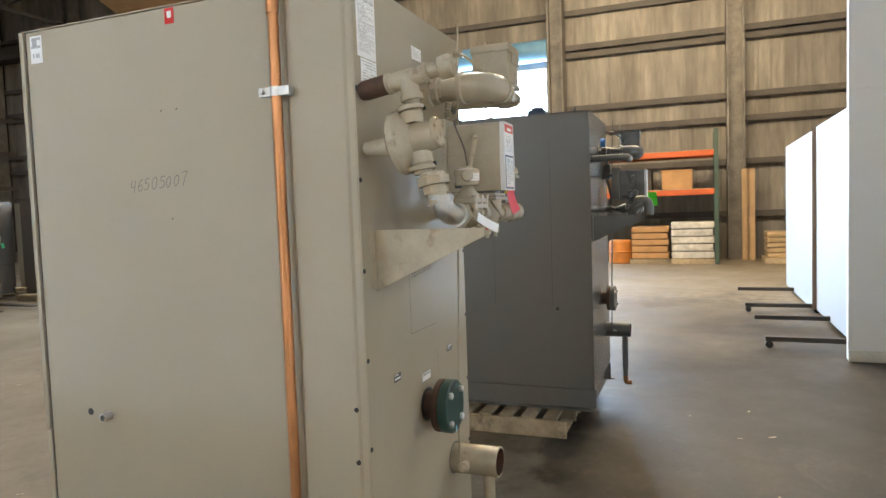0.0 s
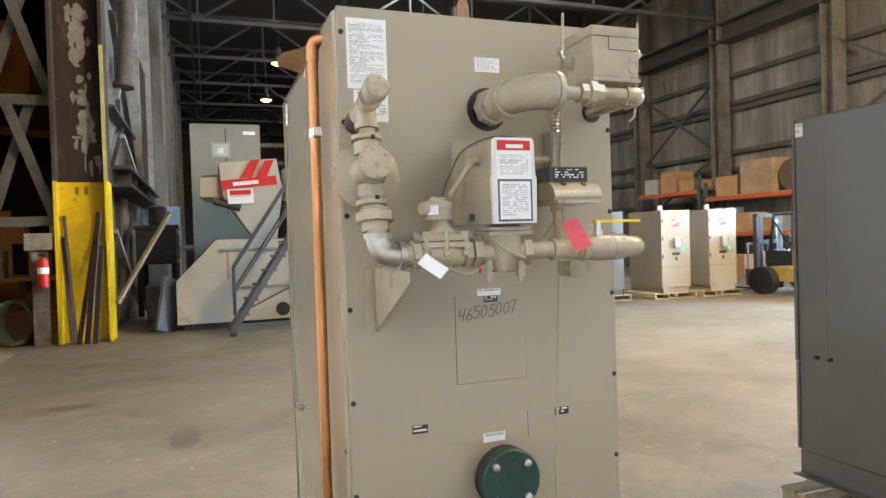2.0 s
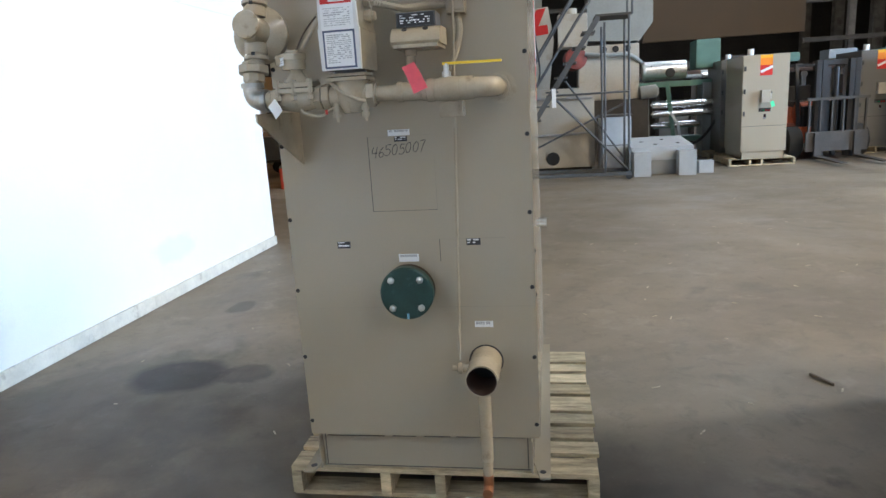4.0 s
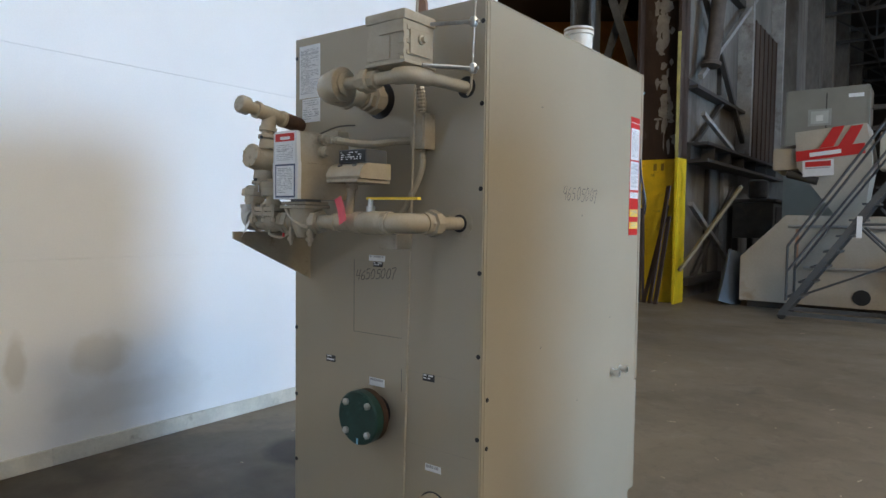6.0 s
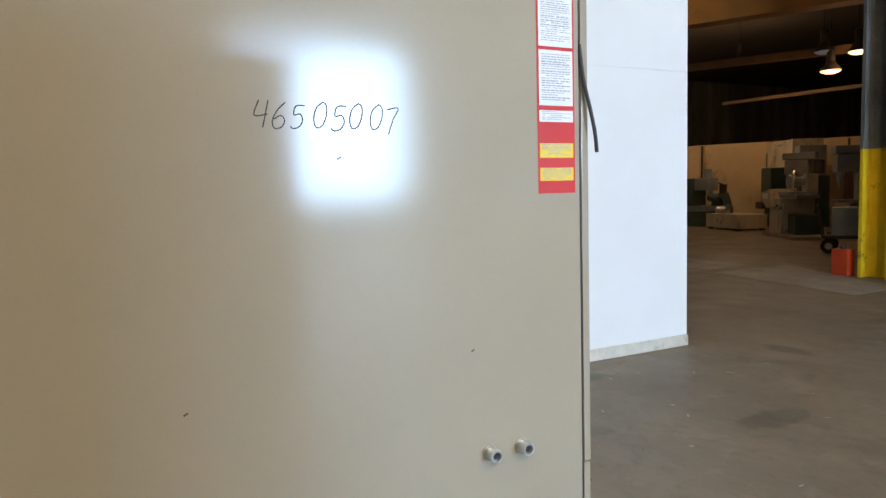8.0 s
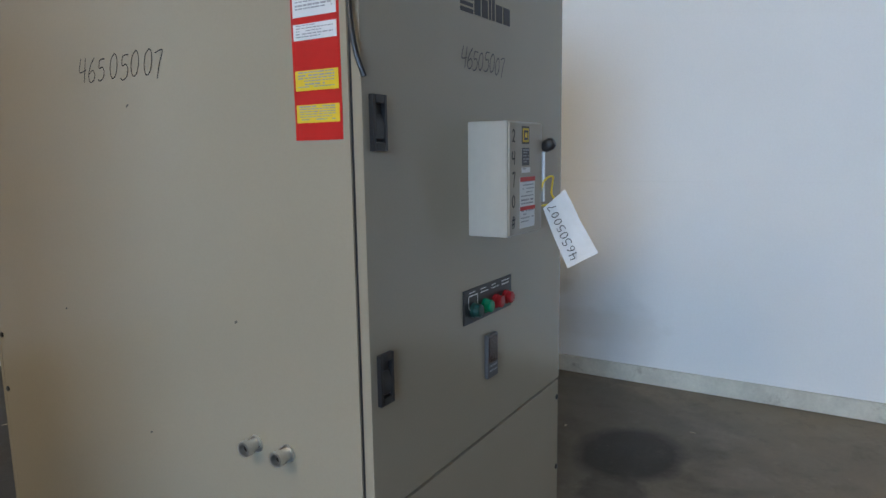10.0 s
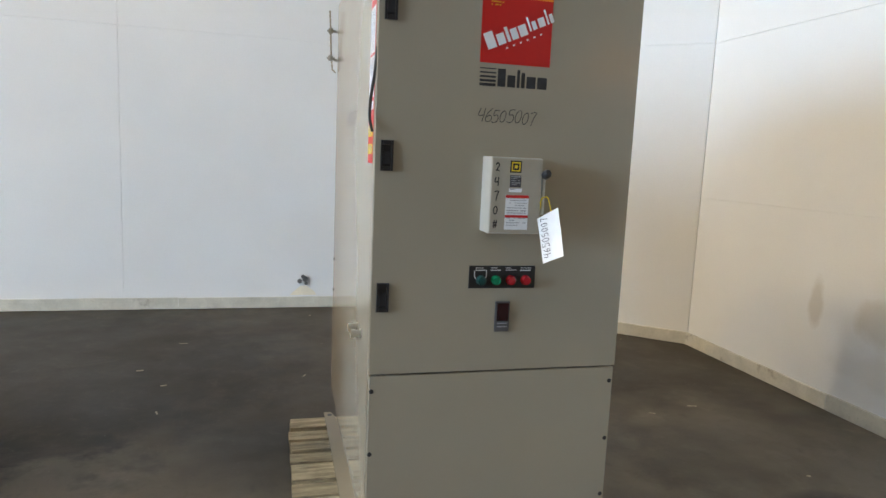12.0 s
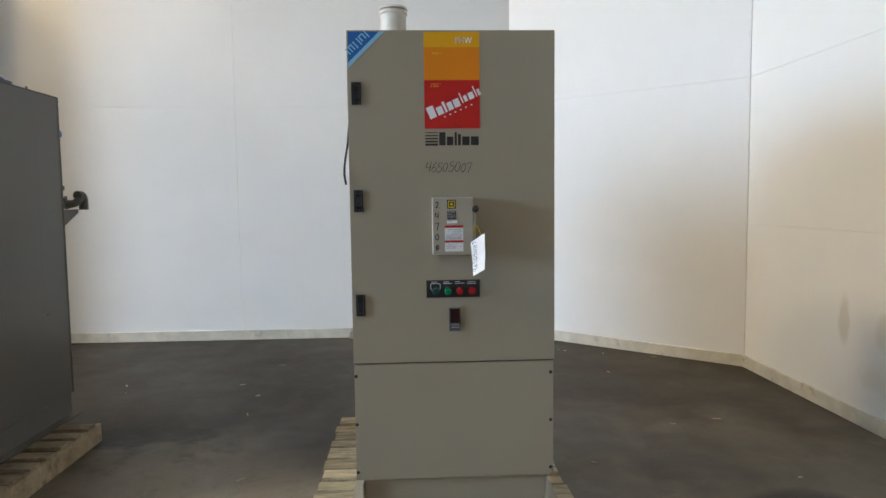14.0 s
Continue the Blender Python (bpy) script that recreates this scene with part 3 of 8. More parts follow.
def pallet(m, wood, label, gaps=(0.018, 0.042), boards=(0.09, 0.10, 0.14), sw=0.04, low=0.018):
    """A wooden pallet: deck boards across x on three stringers; its corner lies at the origin."""
    t = thing("pallet", label, "pallet", m)
    w, d = 1.17, 1.19
    rng = random.Random(int(m.translation.x * 100) + 5)
    for x in (0.0, w / 2 - 0.02, w / 2 + 0.19, w - sw):
        part("stringer", box(nb(), x, x + sw, 0, d, low, 0.112, 0.003), wood, t)
    y = 0.0
    while y < d - 0.05:
        k = rng.choice(boards)
        k = min(k, d - y)
        x0, x1 = rng.uniform(-0.012, 0.008), w + rng.uniform(-0.012, 0.01)
        part("deck_board", box(nb(), x0, x1, y, y + k, 0.112, 0.131 + rng.uniform(-0.002, 0.002), 0.003), wood, t)
        y += k + rng.uniform(*gaps)
    for y in (0.02, d / 2 - 0.05, d - 0.12):
        part("bottom_board", box(nb(), 0 if low else sw, w if low else w - sw, y, y + 0.1, 0.0, 0.018, 0.002), wood, t)
    return t


def fitting(bm, base, axis, length, r, lip=0.004):
    """A threaded pipe fitting with a bead at each end."""
    return turned(bm, base, axis, [(0, r), (0, r + lip), (0.012, r + lip), (0.015, r), (length - 0.015, r), (length - 0.012, r + lip), (length, r + lip), (length, r)], 20)


def flex(bm, pts, r, rib=0.008):
    """Ribbed flexible conduit along a line of points."""
    line = []
    for a, c in zip(pts, pts[1:]):
        a, c = Vector(a), Vector(c)
        k = max(1, int((c - a).length / rib))
        line += [a.lerp(c, i / k) for i in range(k)]
    line.append(Vector(pts[-1]))
    seg, rings, u = 8, [], None
    for i, p in enumerate(line):
        d = (line[min(i + 1, len(line) - 1)] - line[max(i - 1, 0)]).normalized()
        u = d.orthogonal().normalized() if u is None else (u - d * u.dot(d)).normalized()
        v = d.cross(u)
        rr = r * (1.0 if i % 2 else 0.82)
        rings.append([bm.verts.new(p + (u * math.cos(a) + v * math.sin(a)) * rr) for a in (2 * math.pi * k / seg for k in range(seg))])
    for a, c in zip(rings, rings[1:]):
        for k in range(seg):
            bm.faces.new((a[k], a[(k + 1) % seg], c[(k + 1) % seg], c[k])).smooth = True
    return bm


def curve(pts, steps=10):
    """A smooth line through points in space."""
    pts = [Vector(p) for p in pts]
    out = []
    for i in range(len(pts) - 1):
        p = [pts[max(0, min(len(pts) - 1, i + k))] for k in (-1, 0, 1, 2)]
        for j in range(steps):
            t = j / steps
            out.append(0.5 * (2 * p[1] + (p[2] - p[0]) * t + (2 * p[0] - 5 * p[1] + 4 * p[2] - p[3]) * t * t + (3 * p[1] - p[0] - 3 * p[2] + p[3]) * t ** 3))
    return out + [pts[-1]]


def cabinet(t, body, door_mat, near=True):
    """Body, side panels, front door with three latches, lower panel, base and skids."""
    bm = nb()
    box(bm, -W2 + 0.006, W2 - 0.014, 0.028, DEP - 0.012, 0.28, TOPZ - 0.004)
    part("cabinet_body", bm, body, t)
    part("top_panel", box(nb(), -W2 + 0.002, W2 - 0.002, 0.02, DEP - 0.002, TOPZ - 0.004, TOPZ, 0.0015), body, t)
    back = part("back_panel", box(nb(), -W2 + 0.004, W2 - 0.004, DEP - 0.012, DEP, 0.28, TOPZ - 0.004, 0.002), body, t)
    # black strip set in as the shade inside the door gap
    part("door_gasket", box(nb(), -W2 + 0.004, W2 - 0.010, 0.0202, 0.0278, 0.284, TOPZ - 0.006), BLACK, t)
    part("side_panel", box(nb(), -W2, -W2 + 0.006, 0.0265, DEP - 0.02, 0.285, TOPZ - 0.006, 0.002), body, t)
    part("corner_trim", box(nb(), -W2, -W2 + 0.006, DEP - 0.018, DEP - 0.004, 0.285, TOPZ - 0.006, 0.002), body, t)
    part("side_panel", box(nb(), W2 - 0.014, W2 - 0.008, 0.0265, 1.075 if near else DEP - 0.013, 0.285, TOPZ - 0.006, 0.002), body, t)
    bm = nb()
    prism(bm, [(W2 - 0.014, 1.078), (W2 + 0.002, 1.082), (W2 + 0.006, 1.09), (W2 + 0.006, 1.265), (W2 - 0.002, 1.272), (W2 - 0.002, 1.291), (W2 - 0.014, 1.291)], "z", 0.285, TOPZ - 0.006)
    if near:
        part("corner_cover", bm, body, t)
    else:
        bm.free()
    door = part("door", box(nb(), -W2, W2, 0, 0.02, 0.793, TOPZ - 0.002, 0.004), door_mat, t)
    for z in (1.966, 1.525, 1.087):
        bm = nb()
        box(bm, -0.413, -0.406, -0.009, 0, z - 0.09, z + 0.002, 0.002)
        box(bm, -0.381, -0.374, -0.009, 0, z - 0.09, z + 0.002, 0.002)
        box(bm, -0.4055, -0.3815, -0.009, 0, z - 0.012, z + 0.002, 0.002)
        box(bm, -0.4055, -0.3815, -0.009, 0, z - 0.09, z - 0.076, 0.002)
        box(bm, -0.405, -0.382, -0.002, 0, z - 0.0755, z - 0.0125)
        latch = part("latch", bm, BLACK, door, "black plastic latch")
        part("paddle", prism(nb(), [(-0.0022, z - 0.074), (-0.0075, z - 0.070), (-0.0085, z - 0.045), (-0.0035, z - 0.030), (-0.0022, z - 0.030)], "x", -0.4045, -0.3825), BLACK, latch)
    low = part("lower_panel", box(nb(), -W2 + 0.002, W2 - 0.004, 0.0, 0.02, 0.283, 0.787, 0.004), door_mat, t)
    screws(low, [(sx, 0.0, z) for sx in (-0.42, 0.413) for z in (0.738, 0.528, 0.318)], (0, -1, 0))
    base = part("base", box(nb(), -0.395, 0.395, 0.03, 1.27, 0.134, 0.279, 0.003), body, t)
    for s in (-1, 1):
        bm = nb()
        prism(bm, [(s * 0.396, 0.0), (s * 0.462, 0.0), (s * 0.462, 1.325), (s * 0.425, 1.325), (s * 0.396, 1.2)], "z", 0.133, 0.141)
        box(bm, min(s * 0.396, s * 0.402), max(s * 0.396, s * 0.402), 0.0, 1.30, 0.141, 0.27)
        part("skid", bm, body, base)
    return door, back


def bar_between(p, q, r):
    """A round link between two points."""
    return rod(nb(), p, q, r, 8)


def pipework(t, back, paint, near=True):
    """The gas train, vent line, regulator, return flange and drain on the back."""
    y0 = DEP
    # screws down both edges
    screws(back, [(sx, y0, z) for sx in (-0.418, 0.418) for z in (2.11, 1.866, 1.611, 1.355, 1.099, 0.842, 0.589, 0.334)], (0, 1, 0))
    # vent line
    part("vent_opening", turned(nb(), (-0.006, y0, VENT_Z), (0, 1, 0), [(0, 0.063), (0.0015, 0.063)], 32), BLACK, back, "dark round opening")
    part("vent_opening", turned(nb(), (-0.36, y0, VENT_Z + 0.005), (0, 1, 0), [(0, 0.033), (0.0015, 0.033)], 24), BLACK, back)
    vent = part("vent_pipe", rod(nb(), (-0.006, y0, VENT_Z), (-0.006, GAS_Y - 0.075, VENT_Z), 0.036, 24), paint, t)
    part("elbow", tube(nb(), bend((-0.006, y0 + 0.165, VENT_Z), (-0.006, GAS_Y, VENT_Z), (-0.092, GAS_Y, VENT_Z), 0.068), 0.047, 24), paint, vent)
    part("union_nut", turned(nb(), (-0.006, y0 + 0.022, VENT_Z), (0, 1, 0), [(0, 0.048), (0.004, 0.054), (0.036, 0.054), (0.040, 0.048)], 8), paint, vent)
    part("union_end", turned(nb(), (-0.006, y0 + 0.063, VENT_Z), (0, 1, 0), [(0, 0.046), (0.02, 0.046), (0.024, 0.040), (0.036, 0.040)], 8), paint, vent)
    part("bead", turned(nb(), (-0.006, y0 + 0.152, VENT_Z), (0, 1, 0), [(0, 0.046), (0.002, 0.0525), (0.016, 0.0525), (0.02, 0.047)], 24), paint, vent)
    part("bead", turned(nb(), (-0.078, GAS_Y, VENT_Z), (-1, 0, 0), [(0, 0.047), (0.002, 0.0525), (0.016, 0.0525), (0.019, 0.047)], 24), paint, vent)
    part("reducer", turned(nb(), (-0.096, GAS_Y, VENT_Z), (-1, 0, 0), [(0, 0.036), (0.002, 0.038), (0.010, 0.038), (0.012, 0.024)], 8), paint, vent)
    part("vent_branch", tube(nb(), bend((-0.10, GAS_Y, VENT_Z), (-0.356, GAS_Y, VENT_Z), (-0.356, y0, VENT_Z + 0.005), 0.045), 0.0185, 16), paint, t)
    bm = nb()
    turned(bm, (-0.155, GAS_Y, VENT_Z), (-1, 0, 0), [(0, 0.024), (0.003, 0.028), (0.024, 0.028), (0.024, 0.033), (0.027, 0.037), (0.047, 0.037), (0.050, 0.033), (0.050, 0.028), (0.072, 0.028), (0.075, 0.022)], 8)
    part("union", bm, paint, vent)
    part("elbow", tube(nb(), bend((-0.30, GAS_Y, VENT_Z), (-0.356, GAS_Y, VENT_Z), (-0.356, 1.48, VENT_Z), 0.045), 0.0245, 16), paint, vent)
    # control box over the vent line, with its linkage
    jb = part("control_box", box(nb(), -0.336, -0.197, 1.43, 1.56, 1.955, 2.072, 0.008), paint, t)
    part("lid", box(nb(), -0.342, -0.191, 1.424, 1.566, 2.066, 2.095, 0.01), paint, jb)
    part("bottom_flange", box(nb(), -0.344, -0.192, 1.425, 1.567, 1.947, 1.957, 0.004), paint, jb)
    part("side_cover", box(nb(), -0.342, -0.337, 1.45, 1.54, 1.975, 2.045, 0.004), paint, jb)
    part("front_cover", box(nb(), -0.337, -0.246, 1.56, 1.5655, 2.032, 2.066, 0.002), paint, jb)
    part("front_cover", box(nb(), -0.285, -0.199, 1.56, 1.5635, 1.962, 2.028, 0.002), paint, jb)
    for z in (1.972, 2.002, 2.04):
        part("clip", box(nb(), -0.336, -0.312, 1.558, 1.563, z, z + 0.013, 0.002), paint, jb)
        part("clip", box(nb(), -0.339, -0.330, 1.515, 1.55, z, z + 0.013, 0.002), paint, jb)
    for bx, by in ((-0.325, 1.56), (-0.2, 1.56), (-0.325, 1.44)):
        part("bolt", turned(nb(), (bx, by, 1.957), (0, 0, 1), [(0, 0.008), (0.008, 0.008)], 6), paint, jb)
    part("crank", turned(nb(), (-0.197, 1.46, 2.016), (1, 0, 0), [(0, 0.018), (0.01, 0.018), (0.012, 0.01), (0.03, 0.01)], 14), paint, jb)
    bm = nb()
    rod(bm, (-0.224, 1.37, 2.19), (-0.164, 1.345, 0.60), 0.0042, 8)
    part("linkage_rod", bm, paint, t, "thin painted linkage rod")
    part("rod_joint", turned(nb(), (-0.220, 1.355, 2.08), (0, 1, 0), [(0, 0.014), (0.03, 0.014)], 8), paint, t)
    part("crank_arm", tube(nb(), [(-0.22, 1.375, 2.08), (-0.19, 1.41, 2.06), (-0.172, 1.46, 2.016)], 0.006, 8), paint, jb)
    part("side_rod", tube(nb(), [(-0.462, 1.40, 2.17), (-0.457, 1.40, 2.08), (-0.452, 1.40, 1.94), (-0.446, 1.395, 1.89), (-0.43, 1.39, 1.875)], 0.004, 8), paint, jb)
    part("side_arm", bar_between((-0.336, 1.45, 2.075), (-0.452, 1.405, 2.075), 0.006), DULL_ZINC, jb)
    part("side_arm", bar_between((-0.376, 1.53, 1.94), (-0.452, 1.405, 1.945), 0.006), DULL_ZINC, jb)
    for z in (1.945, 2.075):
        cl = part("clevis", turned(nb(), (-0.456, 1.40, z - 0.014), (0, 0, 1), [(0, 0.008), (0.006, 0.012), (0.022, 0.012), (0.028, 0.008)], 8), DULL_ZINC, jb)
        part("pin", rod(nb(), (-0.474, 1.40, z), (-0.435, 1.40, z), 0.005, 8), DULL_ZINC, cl)
    part("side_knob", turned(nb(), (-0.338, 1.495, 2.02), (-1, 0, 0), [(0, 0.014), (0.01, 0.014), (0.012, 0.009), (0.022, 0.009)], 12), paint, jb)
    # conduit body and its flexible conduits
    cb = part("conduit_box", box(nb(), -0.242, -0.184, y0, y0 + 0.055, 1.735, 1.848, 0.006), paint, t)
    part("conduit_cover", box(nb(), -0.238, -0.188, y0 + 0.055, y0 + 0.059, 1.743, 1.84, 0.003), paint, cb)
    part("conduit", flex(nb(), curve([(-0.212, y0 + 0.03, 1.848), (-0.212, y0 + 0.035, 1.90), (-0.214, y0 + 0.06, 1.95), (-0.22, 1.44, 1.985)]), 0.0145), paint, cb)
    part("conduit", flex(nb(), curve([(-0.215, y0 + 0.03, 1.735), (-0.222, y0 + 0.04, 1.68), (-0.20, y0 + 0.06, 1.60), (-0.15, y0 + 0.06, 1.53), (-0.09, 1.40, 1.50)]), 0.011), paint, cb)
    part("conduit", flex(nb(), curve([(-0.184, y0 + 0.03, 1.765), (-0.14, y0 + 0.07, 1.762), (-0.07, 1.42, 1.752), (-0.02, 1.50, 1.757), (0.004, 1.525, 1.76)]), 0.0125), paint, cb)
    # regulator column
    if near:
        rx = 0.392
        before = set(t.children)
        tee = part("vent_tee", fitting(nb(), (rx, 1.44, 1.893), (0, 1, 0), 0.125, 0.026), paint, t)
        part("rusty_nipple", turned(nb(), (rx, y0, 1.893), (0, 1, 0), [(0, 0.016), (0.06, 0.016), (0.06, 0.024), (0.075, 0.028), (0.15, 0.028), (0.16, 0.022)], 16), RUST, tee, "rusty brown pipe nipple")
        part("pipe", rod(nb(), (rx, 1.555, 1.893), (rx, 1.61, 1.893), 0.021, 16), paint, tee)
        part("cap", turned(nb(), (rx, 1.595, 1.893), (0, 1, 0), [(0, 0.026), (0.004, 0.031), (0.032, 0.031), (0.038, 0.028), (0.040, 0.024)], 24), paint, tee)
        part("tee_leg", turned(nb(), (rx, 1.502, 1.89), (0, 0, -1), [(0, 0.026), (0.045, 0.026), (0.045, 0.031), (0.06, 0.031), (0.06, 0.021), (0.13, 0.021)], 18), paint, tee)
        reg = part("gas_regulator", turned(nb(), (rx, 1.432, 1.722), (0, 1, 0), [(0, 0.03), (0.006, 0.052), (0.022, 0.080), (0.026, 0.088), (0.046, 0.088), (0.050, 0.082), (0.062, 0.066), (0.075, 0.046), (0.135, 0.038)], 32), paint, t)
        part("cover_plate", turned(nb(), (rx, 1.566, 1.727), (0, 1, 0), [(0, 0.040), (0.003, 0.042), (0.012, 0.042), (0.014, 0.040)], 28), paint, reg)
        for k in range(6):
            a = 2 * math.pi * k / 6 + 0.4
            part("bolt", turned(nb(), (rx + 0.034 * math.cos(a), 1.58, 1.727 + 0.034 * math.sin(a)), (0, 1, 0), [(0, 0.005), (0.004, 0.005)], 6), paint, reg)
        for k in range(8):
            a = 2 * math.pi * k / 8 + 0.2
            part("rim_bolt", turned(nb(), (rx + 0.079 * math.cos(a), 1.476, 1.722 + 0.079 * math.sin(a)), (0, 1, 0), [(0, 0.007), (0.008, 0.007), (0.009, 0.004)], 6), paint, reg)
        for z, k in ((1.648, -1), (1.800, 1)):
            part("hub_flange", turned(nb(), (rx, 1.509, z), (0, 0, k), [(0, 0.036), (0.002, 0.039), (0.012, 0.039), (0.014, 0.036)], 24), paint, reg)
            part("plug", turned(nb(), (rx - 0.006, 1.545, z), (0, 1, 0), [(0, 0.007), (0.006, 0.007)], 4), SCREW, reg)
        part("spring_tube", turned(nb(), (rx, 1.44, 1.722), (0, -1, 0.12), [(0, 0.03), (0.015, 0.028), (0.05, 0.022), (0.085, 0.019), (0.09, 0.014)], 16), paint, reg)
        part("outlet_hub", turned(nb(), (rx, 1.512, 1.685), (0, 0, -1), [(0, 0.034), (0.03, 0.034), (0.034, 0.03), (0.06, 0.026)], 20), paint, reg)
        part("inlet_hub", turned(nb(), (rx, 1.507, 1.765), (0, 0, 1), [(0, 0.034), (0.03, 0.034), (0.035, 0.028), (0.05, 0.026)], 20), paint, reg)
        un = part("union", turned(nb(), (rx, 1.517, 1.627), (0, 0, -1), [(0, 0.033), (0.003, 0.036), (0.01, 0.036), (0.01, 0.043), (0.013, 0.047), (0.034, 0.047), (0.036, 0.043), (0.036, 0.034), (0.058, 0.034)], 8), paint, t)
        part("nipple", turned(nb(), (rx, 1.522, 1.57), (0, 0, -1), [(0, 0.026), (0.01, 0.026), (0.012, 0.029), (0.03, 0.029)], 16), paint, un)
        # the whole column leans back towards the panel
        lean = Matrix.Translation((rx, 1.54, 1.52)) @ Matrix.Rotation(radians(9.5), 4, "X") @ Matrix.Translation((-rx, -1.54, -1.52))
        for ob in [o for o in t.children if o not in before]:
            for piece in (ob, *ob.children):
                piece.data.transform((Matrix.Translation((0, -0.018, 0)) if ob is reg else Matrix.Identity(4)) @ lean)
        elbow = part("elbow", tube(nb(), bend((rx, 1.525, 1.555), (rx, 1.535, GAS_Z), (0.335, GAS_Y, GAS_Z), 0.042), 0.0285, 18), DULL_ZINC if near else paint, t, "galvanised pipe elbow with paint overspray")
        bm = nb()
        turned(bm, (rx, 1.525, 1.56), (0, 0, -1), [(0, 0.028), (0, 0.034), (0.014, 0.034), (0.014, 0.028)], 18)
        part("bead", bm, DULL_ZINC if near else paint, elbow)
        bm = nb()
        turned(bm, (0.350, GAS_Y, GAS_Z), (-1, 0, 0), [(0, 0.028), (0, 0.034), (0.014, 0.034), (0.014, 0.028)], 18)
        part("bead", bm, DULL_ZINC if near else paint, elbow)
    else:
        part("gas_outlet", tube(nb(), bend((0.30, GAS_Y, GAS_Z), (0.37, GAS_Y, GAS_Z), (0.37, 1.64, GAS_Z + 0.06), 0.04), 0.026, 14), paint, t)
        part("outlet_elbow", tube(nb(), bend((0.37, 1.58, GAS_Z + 0.06), (0.37, 1.66, GAS_Z + 0.06), (0.37, 1.66, GAS_Z - 0.04), 0.045), 0.03, 14), paint, t)
        part("relief_pipe", tube(nb(), bend((0.30, y0, 1.86), (0.30, 1.52, 1.86), (0.12, 1.52, 1.86), 0.05), 0.024, 12), paint, t)
    # gas train
    bm = nb()
    turned(bm, (0.34, GAS_Y, GAS_Z), (-1, 0, 0), [(0, 0.024), (0.006, 0.029), (0.028, 0.029), (0.032, 0.02)], 8)
    train = part("gas_pipe", bm, paint, t)
    sv = part("solenoid_valve", turned(nb(), (0.300, GAS_Y, GAS_Z), (-1, 0, 0), [(0, 0.028), (0.012, 0.031), (0.035, 0.036), (0.06, 0.040), (0.085, 0.036), (0.11, 0.031), (0.122, 0.028)], 20), paint, t)
    part("valve_body", box(nb(), 0.193, 0.287, 1.522, 1.582, 1.484, 1.528, 0.012), paint, sv)
    part("valve_flange", box(nb(), 0.180, 0.300, 1.512, 1.592, 1.521, 1.535, 0.005), paint, sv)
    part("bonnet", box(nb(), 0.181, 0.299, 1.513, 1.591, 1.5365, 1.552, 0.005), paint, sv)
    for bx in (0.19, 0.24, 0.289):
        for by in (1.517, 1.587):
            part("bolt", turned(nb(), (bx, by, 1.500), (0, 0, 1), [(0, 0.006), (0.001, 0.010), (0.014, 0.010), (0.016, 0.007), (0.05, 0.007), (0.05, 0.010), (0.059, 0.010)], 6), paint, sv)
    part("valve_neck", turned(nb(), (0.24, GAS_Y, 1.55), (0, 0, 1), [(0, 0.040), (0.006, 0.038), (0.02, 0.026), (0.03, 0.019), (0.04, 0.017)], 20), paint, sv)
    part("solenoid_coil", turned(nb(), (0.246, GAS_Y, 1.588), (0, 0, 1), [(0, 0.032), (0.002, 0.0345), (0.027, 0.0345), (0.028, 0.037), (0.044, 0.037), (0.046, 0.034), (0.05, 0.02), (0.055, 0.018)], 24), paint, sv)
    part("solenoid_hub", turned(nb(), (0.246, GAS_Y, 1.615), (1, 0.4, 0), [(0.02, 0.018), (0.05, 0.016), (0.052, 0.01)], 12), paint, sv)
    for sx, k in ((0.307, -1), (0.176, -1)):
        part("hub", turned(nb(), (sx + 0.012, GAS_Y, GAS_Z), (-1, 0, 0), [(0, 0.032), (0.003, 0.037), (0.021, 0.037), (0.024, 0.032)], 6), paint, sv)
    if near:
        sticker(sv, "name_plate", (0.246 + 0.042, GAS_Y + 0.014, 1.622), (-0.72, 0.69, 0), (0, 0, 1), 0.040, 0.022, PAPER, 3, None, 9)
    vb = part("gas_valve", turned(nb(), (0.076, GAS_Y, 1.552), (0, 0, -1), [(0, 0.052), (0.03, 0.050), (0.055, 0.046), (0.08, 0.036), (0.095, 0.030), (0.098, 0.026)], 24), paint, t)
    for hx in (0.15, 0.016):
        part("hub", turned(nb(), (hx + 0.014, GAS_Y, GAS_Z), (-1, 0, 0), [(0, 0.034), (0.003, 0.039), (0.024, 0.039), (0.027, 0.034)], 6), paint, vb)
    part("body_neck", rod(nb(), (0.15, GAS_Y, GAS_Z), (0.0, GAS_Y, GAS_Z), 0.031, 20), paint, vb)
    part("flange", box(nb(), 0.016, 0.136, 1.502, 1.604, 1.545, 1.556, 0.004), paint, vb)
    part("flange", box(nb(), 0.019, 0.133, 1.505, 1.601, 1.5575, 1.567, 0.004), paint, vb)
    part("rib", tube(nb(), [(0.128, GAS_Y + 0.036, 1.545), (0.09, GAS_Y + 0.046, 1.512), (0.05, GAS_Y + 0.042, 1.492), (0.03, GAS_Y + 0.03, 1.486)], 0.006, 8), paint, vb)
    for px in (0.122, 0.036):
        plug = part("test_plug", turned(nb(), (px, GAS_Y + 0.018, 1.486), (0, 0, -1), [(0, 0.009), (0.012, 0.009), (0.012, 0.012), (0.024, 0.012), (0.024, 0.008), (0.03, 0.008), (0.03, 0.013), (0.042, 0.013), (0.042, 0.008), (0.05, 0.006), (0.056, 0.006)], 8), paint, vb)
